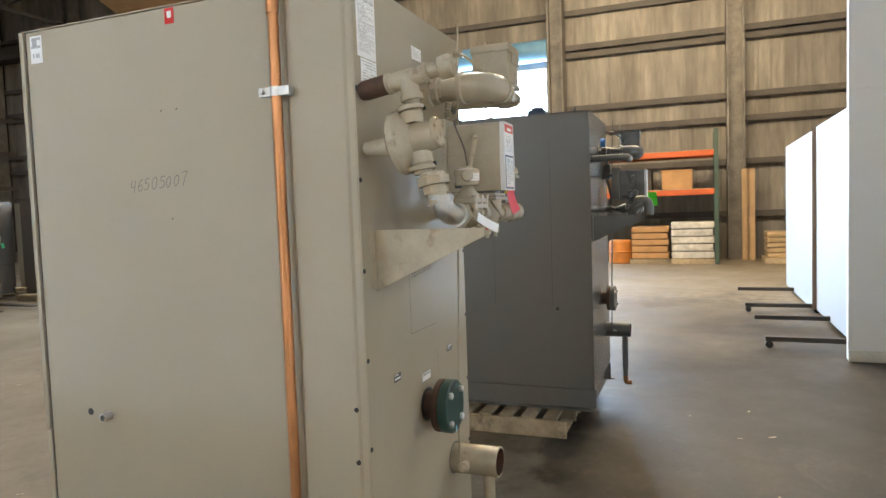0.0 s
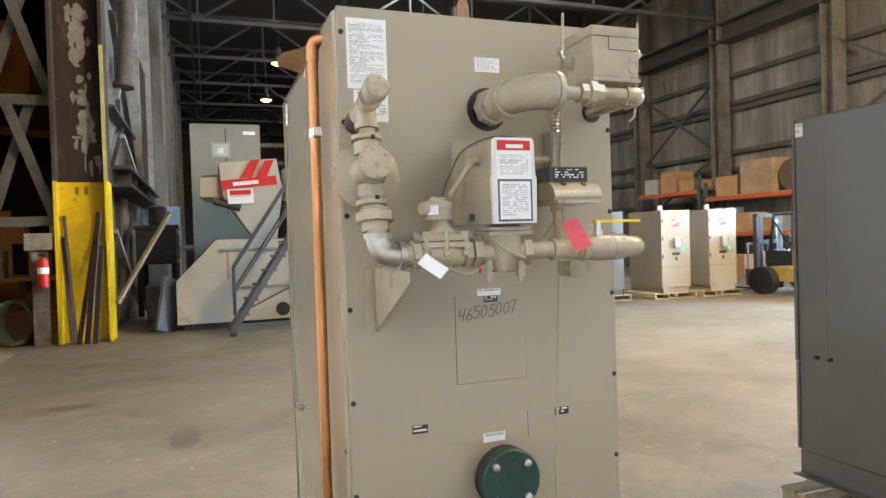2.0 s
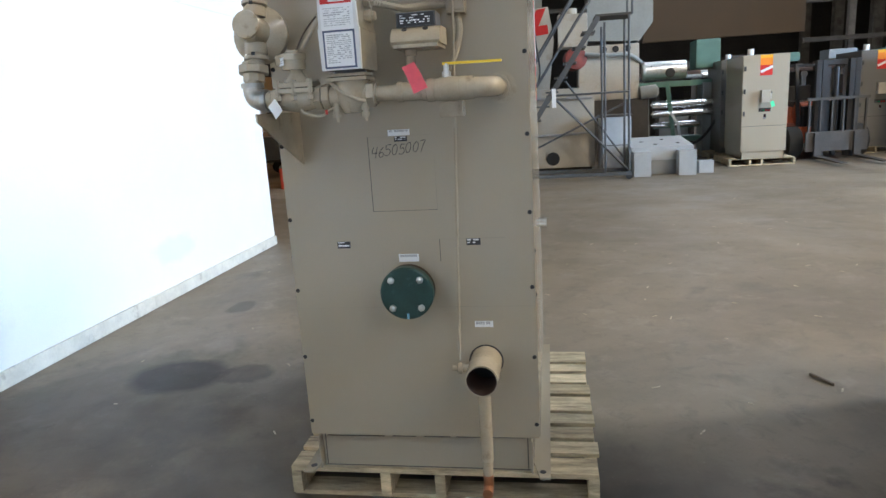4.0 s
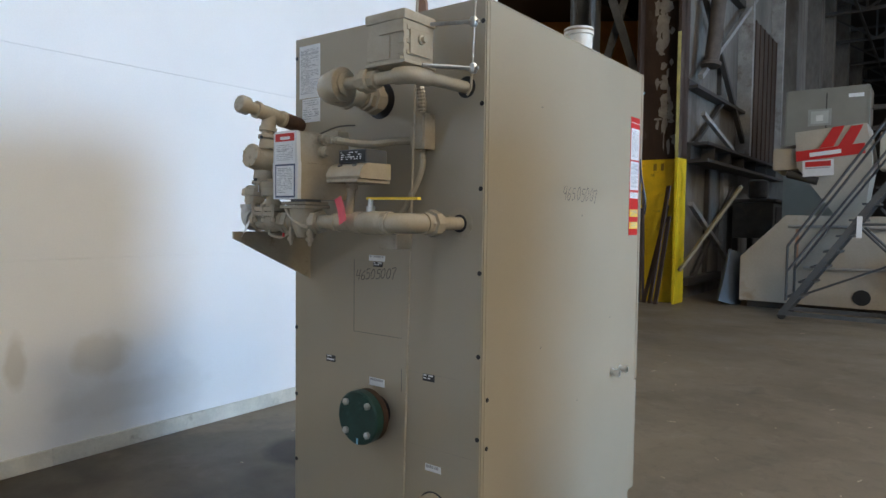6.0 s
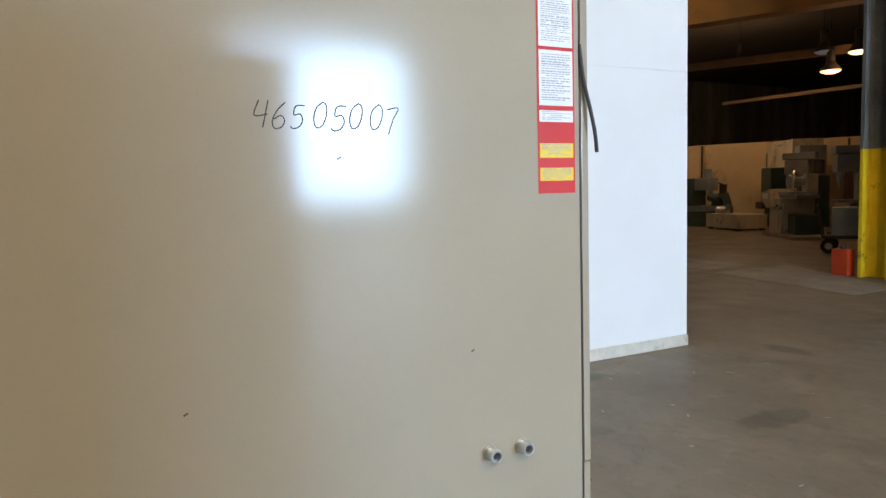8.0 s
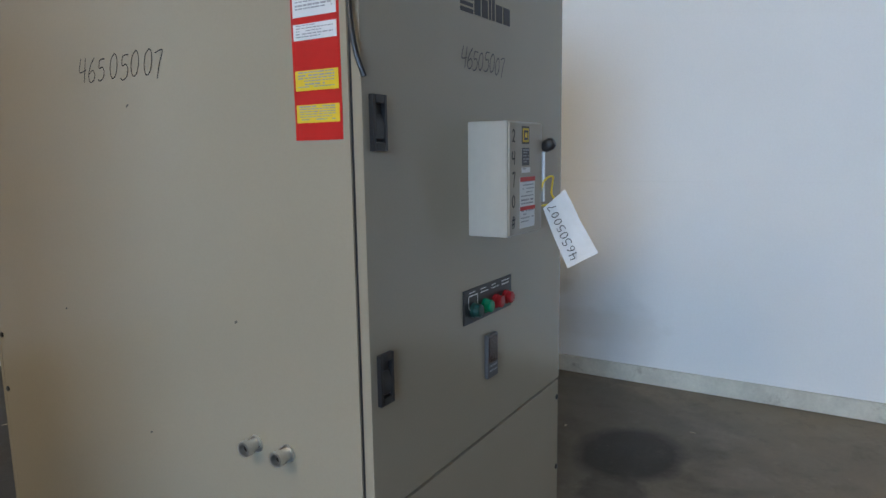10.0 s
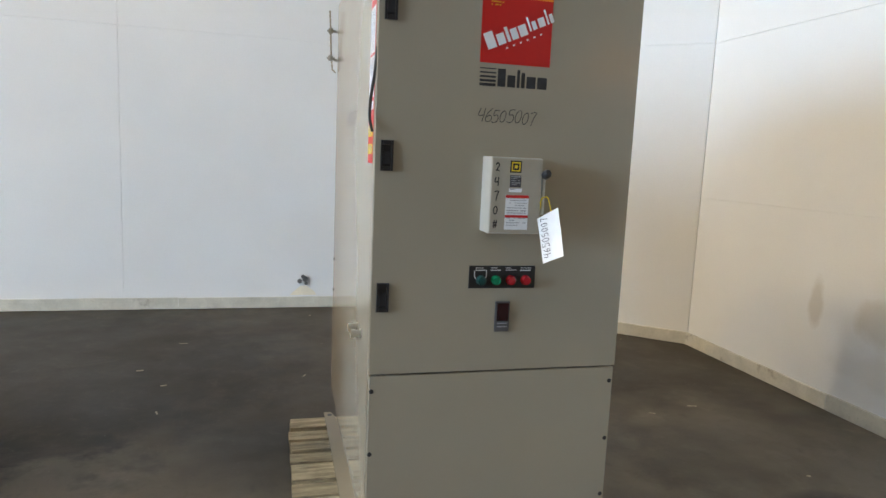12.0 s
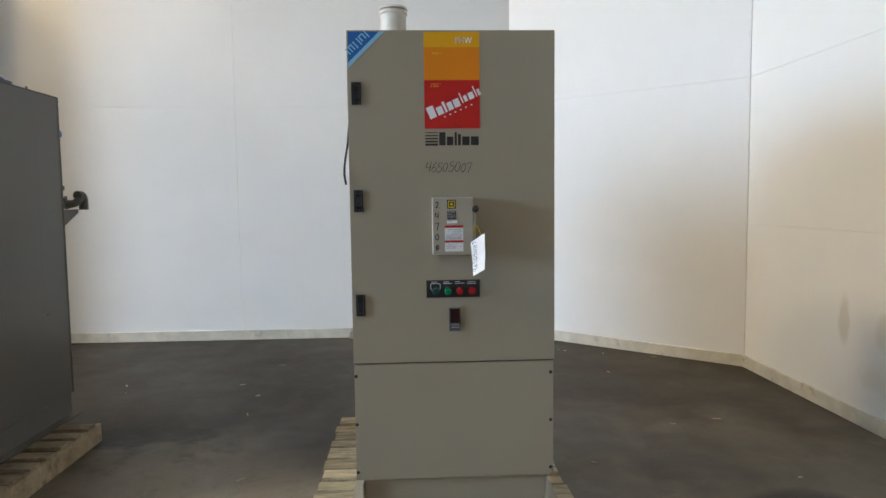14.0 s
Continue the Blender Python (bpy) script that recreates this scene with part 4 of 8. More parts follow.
    part("pilot_tube", tube(nb(), curve([(0.235, GAS_Y + 0.01, 1.482), (0.215, GAS_Y + 0.03, 1.462), (0.175, GAS_Y + 0.02, 1.452), (0.150, GAS_Y + 0.015, 1.462), (0.122, GAS_Y + 0.018, 1.476)]), 0.005, 8), paint, vb)
    part("red_tip", rod(nb(), (0.150, GAS_Y + 0.028, 1.455), (0.150, GAS_Y + 0.028, 1.468), 0.004, 8), RED, vb)
    part("collar", turned(nb(), (0.076, GAS_Y, 1.566), (0, 0, 1), [(0, 0.047), (0.012, 0.047)], 24), mat("dark_grey_plastic", (0.09, 0.09, 0.09), 0.4), vb, "dark grey plastic collar")
    outline = [(0.021, 1.574), (0.131, 1.574), (0.134, 1.684), (0.131, 1.688), (0.128, 1.774), (0.122, 1.780), (0.030, 1.780), (0.024, 1.774), (0.021, 1.688), (0.018, 1.684)]
    act = part("actuator", prism(nb(), outline, "y", 1.448, 1.618), paint, t)
    part("cover_seam", box(nb(), 0.0165, 0.1355, 1.45, 1.619, 1.6835, 1.6875, 0.001), paint, act)
    part("actuator_back", box(nb(), 0.035, 0.152, 1.40, 1.452, 1.575, 1.80, 0.01), paint, act)
    for z in (1.760, 1.722):
        part("conduit_hub", turned(nb(), (0.022, 1.535, z), (-1, 0, 0), [(0, 0.016), (0.008, 0.016), (0.008, 0.019), (0.018, 0.019), (0.020, 0.014), (0.03, 0.012)], 8), paint, act)
    part("conduit_hub", tube(nb(), [(0.13, 1.54, 1.735), (0.145, 1.545, 1.735), (0.16, 1.55, 1.725)], 0.012, 10), paint, act)
    part("conduit", flex(nb(), [(0.155, 1.55, 1.727), (0.215, 1.55, 1.645)], 0.008, 0.006), paint, act)
    part("sight_window", box(nb(), 0.1302, 0.1318, 1.47, 1.51, 1.585, 1.64), BLACK, act)
    part("cable", tube(nb(), curve([(0.237, 1.55, 1.638), (0.205, 1.53, 1.70), (0.155, 1.49, 1.763), (0.09, 1.46, 1.797), (0.03, 1.45, 1.812), (-0.03, 1.44, 1.812)]), 0.0026, 6), mat("brown_cable", (0.10, 0.075, 0.055), 0.5), act)
    face = part("face_plate", prism(nb(), [(0.078 + (x - 0.078) * 1.02, z) for x, z in outline], "y", 1.6182, 1.632), mat("pale_plastic", (0.66, 0.66, 0.66), 0.35, var=0.03), act, "white face plate with printed instructions")
    part("instruction_card", slab(nb(), (0.1235, 1.632, 1.776), (-1, 0, 0), (0, 0, 1), 0.093, 0.2, 0.0002), PAPER, face)
    if near:
        Y = 1.6322
        part("red_header", slab(nb(), (0.1215, Y, 1.773), (-1, 0, 0), (0, 0, 1), 0.0885, 0.024, 0.0006), RED, face)
        part("header_bar", slab(nb(), (0.098, Y, 1.763), (-1, 0, 0), (0, 0, 1), 0.045, 0.009, 0.0006, 0.0008), PAPER, face)
        part("print", print_lines((0.1215, Y, 1.742), (-1, 0, 0), (0, 0, 1), 0.0885, 0.058, 9, 3, lift=0.0003), PRINT, face)
        part("notice_border", slab(nb(), (0.122, Y, 1.680), (-1, 0, 0), (0, 0, 1), 0.092, 0.102, 0.0005), mat("slate_blue_print", (0.08, 0.10, 0.16), 0.5), face)
        part("notice", slab(nb(), (0.1165, Y, 1.6745), (-1, 0, 0), (0, 0, 1), 0.081, 0.091, 0.0005, 0.0006), PAPER, face)
        part("print", print_lines((0.1165, Y, 1.6745), (-1, 0, 0), (0, 0, 1), 0.081, 0.091, 15, 8, lift=0.0014), PRINT, face)
    bm = nb()
    turned(bm, (0.006, GAS_Y, GAS_Z), (-1, 0, 0), [(0, 0.0225), (0.068, 0.0225), (0.068, 0.029), (0.082, 0.029), (0.084, 0.0265), (0.138, 0.0265), (0.14, 0.029), (0.153, 0.029), (0.153, 0.02)], 20)
    part("coupling", bm, paint, train)
    bv = part("ball_valve", turned(nb(), (-0.146, GAS_Y, GAS_Z), (-1, 0, 0), [(0, 0.028), (0.003, 0.033), (0.02, 0.033), (0.024, 0.030), (0.05, 0.035), (0.085, 0.035), (0.095, 0.032), (0.098, 0.034), (0.122, 0.034), (0.125, 0.026)], 20), paint, t)
    part("stem", turned(nb(), (-0.205, GAS_Y, GAS_Z + 0.03), (0, 0, 1), [(0, 0.013), (0.018, 0.013), (0.018, 0.008), (0.04, 0.008)], 10), ZINC, bv)
    bm = nb()
    prism(bm, [(-0.195, GAS_Y - 0.012), (-0.195, GAS_Y + 0.008), (-0.25, GAS_Y + 0.000), (-0.36, GAS_Y - 0.024), (-0.36, GAS_Y - 0.040), (-0.25, GAS_Y - 0.016)], "z", 1.572, 1.579)
    part("lever", bm, YELLOW, bv, "yellow coated valve lever")
    bm = nb()
    tube(bm, bend((-0.268, GAS_Y, GAS_Z), (-0.340, GAS_Y, GAS_Z), (-0.340, 1.475, GAS_Z), 0.05), 0.0285, 18)
    part("elbow", bm, paint, train)
    part("bead", turned(nb(), (-0.268, GAS_Y, GAS_Z), (-1, 0, 0), [(0, 0.028), (0, 0.033), (0.014, 0.033), (0.014, 0.028)], 18), paint, train)
    part("bead", turned(nb(), (-0.340, 1.478, GAS_Z), (0, -1, 0), [(0, 0.028), (0, 0.033), (0.014, 0.033), (0.014, 0.02)], 18), paint, train)
    part("inlet_pipe", rod(nb(), (-0.340, y0, GAS_Z), (-0.340, 1.48, GAS_Z), 0.0205, 16), paint, train)
    part("union", turned(nb(), (-0.340, 1.395, GAS_Z), (0, 1, 0), [(0, 0.024), (0.004, 0.031), (0.022, 0.031), (0.024, 0.04), (0.05, 0.04), (0.052, 0.031), (0.068, 0.028)], 8), paint, train)
    part("gas_opening", turned(nb(), (-0.340, y0, GAS_Z), (0, 1, 0), [(0, 0.028), (0.0015, 0.028)], 24), BLACK, back)
    if near:
        part("stain_ring", turned(nb(), (-0.340, y0, GAS_Z), (0, 1, 0), [(0, 0.05), (0.0006, 0.05)], 28), BEIGE_PIPE, back)
    part("purge_box", box(nb(), -0.235, -0.165, 1.40, 1.47, 1.425, 1.47, 0.004), paint, t)
    # pressure switch
    sw = part("pressure_switch", prism(nb(), [(1.455, 1.633), (1.582, 1.633), (1.588, 1.640), (1.586, 1.652), (1.574, 1.668), (1.556, 1.679), (1.455, 1.681)], "x", -0.197, -0.058), paint, t)
    part("switch_base", box(nb(), -0.192, -0.063, 1.452, 1.592, 1.622, 1.632, 0.003), paint, sw)
    top = part("switch_top", box(nb(), -0.182, -0.068, 1.455, 1.546, 1.681, 1.722, 0.004), mat("dark_grey_plastic", (0.09, 0.09, 0.09), 0.4), sw)
    part("dial_plate", box(nb(), -0.178, -0.072, 1.546, 1.5485, 1.684, 1.719, 0.001), BLACK, top, "black dial plate with pale marks")
    if near:
        part("print", print_lines((-0.074, 1.5487, 1.716), (-1, 0, 0), (0, 0, 1), 0.1, 0.03, 4, 14, 0.45), PAPER, top)
        for px in (-0.095, -0.155):
            part("screw", turned(nb(), (px, 1.566, 1.672), (0, 0.55, 0.83), [(0, 0.008), (0.003, 0.008)], 12), BLACK, sw)
    part("switch_stem", turned(nb(), (-0.1, 1.52, 1.625), (0, 0.15, -1), [(0, 0.018), (0.02, 0.018), (0.022, 0.013), (0.1, 0.013)], 10), paint, sw)
    # bracket under the train
    br = part("bracket", prism(nb(), [(y0, 1.29), (y0, 1.468), (1.63, 1.468), (1.63, 1.445)], "x", 0.342, 0.347), paint, t)
    part("bracket_flange", box(nb(), 0.347, 0.375, y0, y0 + 0.004, 1.30, 1.466, 0.001), paint, br)
    # return flange
    part("flange_opening", turned(nb(), (-0.004, y0, 0.853), (0, 1, 0), [(0, 0.058), (0.0012, 0.058)], 28), BLACK, back)
    fl = part("return_flange", turned(nb(), (-0.004, 1.362, 0.853), (0, 1, 0), [(0, 0.088), (0.002, 0.0905), (0.030, 0.0905), (0.034, 0.086)], 40), FLANGE if near else paint, t, "dark green blind flange")
    part("flange_ring", turned(nb(), (-0.004, 1.338, 0.853), (0, 1, 0), [(0, 0.086), (0.001, 0.089), (0.022, 0.089)], 40), RUST, fl)
    part("stub_pipe", turned(nb(), (-0.004, y0, 0.853), (0, 1, 0), [(0, 0.046), (0.045, 0.046)], 24), RUST, fl, "rusty stub pipe")
    for sx in (-0.049, 0.049):
        for sz in (-0.048, 0.048):
            part("bolt", turned(nb(), (sx - 0.004, 1.396, 0.853 + sz), (0, 1, 0), [(0, 0.012), (0.009, 0.012), (0.011, 0.009)], 6), ZINC, fl, "galvanised bolt head")
    part("paint_mark", slab(nb(), (-0.001, 1.3965, 0.785), (-1, 0, 0), (0, 0, 1), 0.008, 0.02, 0.0005), PALE_BLUE if near else paint, fl)
    # drain
    part("drain_opening", turned(nb(), (-0.25, y0, 0.575), (0, 1, 0), [(0, 0.0605), (0.0012, 0.0605)], 32), BLACK, back)
    dr = part("exhaust_pipe", turned(nb(), (-0.25, y0, 0.575), (0, 1, 0), [(0, 0.0555), (0.178, 0.0555), (0.178, 0.050), (0.03, 0.050)], 32, False), paint, t)
    part("rusty_bore", turned(nb(), (-0.25, y0 + 0.03, 0.575), (0, 1, 0), [(0.0, 0.0494), (0.149, 0.0494)], 28, False), RUST, dr, "rusty bore of the pipe")
    part("bore_end", turned(nb(), (-0.25, y0 + 0.02, 0.575), (0, 1, 0), [(0, 0.0492), (0.012, 0.0492)], 28), BLACK, dr)
    part("drain_pipe", turned(nb(), (-0.252, 1.43, 0.525), (0, 0, -1), [(0, 0.0215), (0.255, 0.0215), (0.257, 0.017), (0.34, 0.017)], 16), paint, dr)
    part("copper_elbow", tube(nb(), bend((-0.252, 1.43, 0.215), (-0.252, 1.43, 0.165), (-0.252, 1.475, 0.165), 0.02), 0.018, 14), mat("dull_copper", (0.35, 0.16, 0.08), 0.45, 0.6, var=0.3, scale=20), dr, "dull copper elbow")
    part("drain_valve", turned(nb(), (-0.20, 1.36, 0.575), (1, 0, 0), [(0, 0.014), (0.025, 0.014), (0.027, 0.02), (0.04, 0.02), (0.045, 0.01), (0.06, 0.01)], 10), paint, dr)
    return back


def front_fittings(t, door, near=True, scheme=0):
    """Colour panel, name bars, disconnect switch, lamps and controller of the front door."""
    R, U = (1, 0, 0), (0, 0, 1)
    if scheme == 0:
        logo = part("logo_panel", slab(nb(), (-0.114, 0, 2.170), R, U, 0.230, 0.061), AMBER, door, "amber, orange and red colour panel")
        part("orange_band", slab(nb(), (-0.114, 0, 2.1088), R, U, 0.230, 0.1335), ORANGE, logo)
        part("red_band", slab(nb(), (-0.114, 0, 1.9750), R, U, 0.230, 0.198), RED, logo)
    else:
        logo = part("logo_panel", slab(nb(), (-0.12, 0, 2.12), R, U, 0.24, 0.62), BLUE, door, "blue colour panel")
        part("name_block", slab(nb(), (-0.10, 0, 1.58), R, U, 0.2, 0.05, 0.001, 0.0016), PAPER, logo)
    if scheme == 0:
        # slanting white name bars and the small print of the colour panel
        a = radians(24)
        r2, u2 = Vector((math.cos(a), 0, math.sin(a))), Vector((-math.sin(a), 0, math.cos(a)))
        o = Vector((-0.112, 0, 1.868))

        def block(name, at, r_, u_, w, h, t=0.0005, lift=0.0014, m_=PAPER, owner=logo):
            return part(name, slab(nb(), at, r_, u_, w, h, t, lift), m_, owner)

        if near:
            for x, w, h in ((0.0, 0.030, 0.050), (0.037, 0.026, 0.034), (0.069, 0.010, 0.046), (0.085, 0.022, 0.034), (0.113, 0.026, 0.034)):
                block("name_block", o + r2 * x + u2 * (h - 0.058), r2, u2, w, h)
            for x, w, h in ((0.148, 0.006, 0.044), (0.160, 0.014, 0.026), (0.182, 0.022, 0.028), (0.211, 0.006, 0.046), (0.222, 0.012, 0.028)):
                block("name_block", o + r2 * x + u2 * (h - 0.052), r2, u2, w, h)
            for i in range(6):
                block("small_block", o + r2 * (0.055 + 0.024 * i) - u2 * 0.070, r2, u2, 0.007, 0.005)
        else:
            block("name_block", o, r2, u2, 0.24, 0.05)
        if near:
            lettering("model_letters", "PHW", (0.015, 0, 2.124), R, U, 0.036, PAPER, logo, 0.068)
            part("print", print_lines((-0.09, 0, 1.962), R, U, 0.05, 0.02, 2, 4, lift=0.0014), YELLOW, logo)
            part("print", print_lines((-0.085, 0, 2.09), R, U, 0.06, 0.02, 1, 6, lift=0.0014), AMBER, logo)
            # black maker's mark: five stripes and a row of heavy bars
            for i in range(5):
                block("black_stripe", (-0.112, 0, 1.762 - i * 0.0115), R, U, 0.052, 0.0032 + 0.0014 * i, 0.0006, 0, INK, door)
            for x, w, h in ((-0.054, 0.026, 0.054), (-0.022, 0.026, 0.036), (0.010, 0.009, 0.054), (0.024, 0.012, 0.046), (0.042, 0.030, 0.036), (0.078, 0.032, 0.036)):
                block("black_block", (x, 0, 1.708 + h), R, U, w, h, 0.0006, 0, INK, door)
            # corner badge
            bm = nb()
            vs = [bm.verts.new(p) for p in ((-0.424, -0.0012, 2.172), (-0.424, -0.0012, 2.047), (-0.296, -0.0012, 2.172))]
            bm.faces.new(vs)
            badge = part("corner_badge", bm, BLUE, door, "triangular blue corner badge")
            bm = nb()
            vs = [bm.verts.new(p) for p in ((-0.296, -0.0012, 2.172), (-0.424, -0.0012, 2.047), (-0.424, -0.0012, 2.026), (-0.274, -0.0012, 2.172))]
            bm.faces.new(vs)
            part("badge_stripe", bm, PALE_BLUE, badge)
            b2 = radians(44)
            rb, ub = Vector((math.cos(b2), 0, math.sin(b2))), Vector((-math.sin(b2), 0, math.cos(b2)))
            ob_ = Vector((-0.416, 0, 2.078))
            for x, w, h in ((0.0, 0.006, 0.03), (0.014, 0.02, 0.006), (0.014, 0.006, 0.03), (0.028, 0.006, 0.03), (0.042, 0.006, 0.034), (0.062, 0.006, 0.034), (0.074, 0.022, 0.006), (0.074, 0.006, 0.028), (0.092, 0.006, 0.028), (0.105, 0.006, 0.034)):
                block("badge_block", ob_ + rb * x + ub * 0.03, rb, ub, w, h, 0.0005, 0.0014, PALE_BLUE, badge)
    # safety switch
    bx = part("switch_box", box(nb(), -0.089, 0.077, -0.090, -0.0005, 1.258, 1.492, 0.005), mat("switch_box_paint", (0.47, 0.44, 0.38), 0.4, var=0.05, scale=6), door, "beige metal safety switch box")
    part("box_cover", box(nb(), -0.087, 0.075, -0.0945, -0.0905, 1.262, 1.488, 0.002), mat("switch_cover_paint", (0.40, 0.36, 0.29), 0.4, var=0.05, scale=6), bx)
    part("handle_bar", box(nb(), 0.078, 0.086, -0.098, -0.075, 1.32, 1.43, 0.002), ZINC, bx)
    part("handle_knob", turned(nb(), (0.083, -0.092, 1.437), (0.1, -1, 0.5), [(0, 0.008), (0.006, 0.013), (0.022, 0.014), (0.03, 0.009)], 12), BLACK, bx, "black handle knob")
    if near:
        Y = -0.0946
        part("handwriting", pen("2470#", (-0.078, Y, 1.448), R, U, 0.026, 0.043, 0.0035, True), INK, bx, "black handwritten figures")
        sq = part("square_mark", slab(nb(), (-0.03, Y, 1.482), R, U, 0.036, 0.036, 0.0005), BLACK, bx)
        part("mark_frame", slab(nb(), (-0.026, Y, 1.478), R, U, 0.028, 0.028, 0.0004, 0.0006), YELLOW, sq)
        part("mark_core", slab(nb(), (-0.022, Y, 1.474), R, U, 0.020, 0.020, 0.0004, 0.0011), BLACK, sq)
        part("mark_block", slab(nb(), (-0.017, Y, 1.469), R, U, 0.010, 0.010, 0.0004, 0.0016), YELLOW, sq)
        sticker(bx, "rating_plate", (-0.029, Y, 1.438), R, U, 0.036, 0.036, mat("dark_plate", (0.05, 0.05, 0.06), 0.4), 5, PRINT, 21, t=0.0006)
        sticker(bx, "small_label", (-0.031, Y, 1.398), R, U, 0.042, 0.011, PAPER, 1, PRINT, 22, t=0.0006)
        warn = sticker(bx, "warning_label", (-0.040, Y, 1.378), R, U, 0.075, 0.106, PAPER, 12, PRINT, 23, "white and red warning label", t=0.0006)
        part("red_strip", slab(nb(), (-0.040, Y, 1.378), R, U, 0.075, 0.009, 0.0004, 0.0012), RED, warn)
        part("red_strip", slab(nb(), (-0.040, Y, 1.317), R, U, 0.075, 0.008, 0.0004, 0.0012), RED, warn)
    # lamp panel and controller
    pl = part("lamp_panel", box(nb(), -0.116, 0.110, -0.004, -0.0002, 1.070, 1.144, 0.0015), BLACK, door, "black lamp panel")
    GREEN = mat("green_lens", (0.008, 0.19, 0.09), 0.2)
    REDL = mat("red_lens", (0.33, 0.012, 0.018), 0.2)
    DGREEN = mat("dark_green_knob", (0.008, 0.05, 0.045), 0.3)
    for px, lens in ((-0.076, DGREEN), (-0.026, GREEN), (0.025, REDL), (0.076, REDL)):
        part("lamp", turned(nb(), (px, -0.004, 1.097), (0, -1, 0), [(0, 0.0165), (0.006, 0.0165), (0.007, 0.0145), (0.018, 0.0135), (0.021, 0.009)], 18), lens, pl)
        if near:
            part("print", print_lines((px - 0.022, -0.004, 1.139), R, U, 0.044, 0.016, 2, int(px * 1000) + 200, 0.9, lift=0.0003), PAPER, pl)
    if near:
        for pts in ([(-0.098, 1.128), (-0.098, 1.108), (-0.092, 1.10)], [(-0.058, 1.128), (-0.058, 1.108), (-0.064, 1.10)]):
            part("dial_line", ribbon(nb(), [(x, -0.0045, z) for x, z in pts], Vector((0, -1, 0)), 0.0025), PAPER, pl)
    dc = part("controller", box(nb(), -0.022, 0.027, -0.010, -0.0002, 0.926, 1.026, 0.003), mat("controller_grey", (0.085, 0.085, 0.09), 0.4), door, "small digital controller")
    part("display", box(nb(), -0.017, 0.0225, -0.0112, -0.0102, 0.962, 1.021, 0.0008), mat("dark_red_display", (0.025, 0.008, 0.010), 0.15), dc)
    part("keys", print_lines((-0.018, -0.0102, 0.958), R, U, 0.042, 0.026, 2, 31, 1.0, lift=0.0002), PRINT, dc)


def boiler(m, label, body, door_mat, paint, near=False, front=True, back=True, scheme=0, group=""):
    t = thing("boiler", label, "boiler", m, group)
    door, bk = cabinet(t, body, door_mat, near)
    if back:
        pipework(t, bk, paint, near)
    if front:
        front_fittings(t, door, near, scheme)
    return t, door, bk


T, DOOR, BACK = boiler(pose(0, 0, 0), "tall beige steel boiler cabinet with gas piping, standing on a pallet", BEIGE, BEIGE_DOOR, BEIGE_PIPE, True)

# stickers, seams and handwriting of the main boiler
RB, UP = (-1, 0, 0), (0, 0, 1)
lab = sticker(BACK, "instruction_sheet", (0.404, DEP, 2.150), RB, UP, 0.112, 0.192, PAPER, 34, PRINT, 41, "white instruction sheet with small print")
sticker(BACK, "instruction_sheet", (0.388, DEP, 1.955), RB, UP, 0.096, 0.086, PAPER, 9, PRINT, 42)
lettering("sheet_title", "Gas Fired", (0.398, DEP, 2.128), RB, UP, 0.0095, PRINT, BACK, 0.045)
lettering("sheet_title", "Pulse Combustion Boiler", (0.398, DEP, 2.118), RB, UP, 0.0095, PRINT, BACK, 0.10)
lettering("sheet_mark", "NE", (0.318, DEP, 1.892), RB, UP, 0.018, PRINT, BACK, 0.020)
sticker(BACK, "small_label", (0.028, DEP, 2.066), RB, UP, 0.078, 0.042, PAPER, 6, PRINT, 43)
sticker(BACK, "small_label", (0.042, DEP, 1.391), RB, UP, 0.074, 0.020, PAPER, 1, PRINT, 44)
sticker(BACK, "black_label", (0.022, DEP, 1.369), RB, UP, 0.044, 0.017, BLACK, 2, PAPER, 45)
sticker(BACK, "black_label", (0.253, DEP, 1.017), RB, UP, 0.047, 0.024, BLACK, 2, PAPER, 46)
sticker(BACK, "black_label", (-0.202, DEP, 1.016), RB, UP, 0.048, 0.023, BLACK, 2, PAPER, 47)
sticker(BACK, "small_label", (0.036, DEP, 0.967), RB, UP, 0.070, 0.027, PAPER, 1, PRINT, 48)
sticker(BACK, "small_label", (-0.216, DEP, 0.722), RB, UP, 0.064, 0.022, PAPER, 1, PRINT, 49)
SEAM = mat("dark_seam", (0.09, 0.08, 0.065), 0.7)
FAINT = mat("faint_seam", (0.30, 0.265, 0.20), 0.6)
bm = nb()
N_B = Vector((0, 1, 0))
Y = DEP + 0.0006
for pts, w in (([(0.113, 1.372), (0.113, 1.118)], 0.0025), ([(0.113, 1.119), (-0.11, 1.119)], 0.0014), ([(-0.11, 1.016), (-0.11, 0.94)], 0.0022)):
    ribbon(bm, [(x, Y, z) for x, z in pts], N_B, w)
part("panel_seam", bm, SEAM, BACK)
bm = nb()
for pts, w in (([(-0.11, 1.30), (-0.11, 1.119)], 0.0018), ([(-0.11, 1.016), (-0.334, 1.016)], 0.0018), ([(0.113, 1.37), (-0.11, 1.37)], 0.0014), ([(-0.085, 0.94), (-0.085, 0.79)], 0.0018), ([(0.095, 0.94), (0.095, 0.79)], 0.0018), ([(0.42, 0.775), (-0.42, 0.775)], 0.0014)):
    ribbon(bm, [(x, Y, z) for x, z in pts], N_B, w)
part("panel_seam", bm, FAINT, BACK)
write("46505007", (0.105, DEP, 1.300), RB, UP, 0.036, 0.0235, 0.0023, mat("black_pen", (0.03, 0.028, 0.026), 0.6), BACK, "black handwritten stock number", 0.0026)
side_l = [o for o in T.children if o.name.startswith("side_panel")]
SIDE_A, SIDE_B = side_l[0], side_l[1]
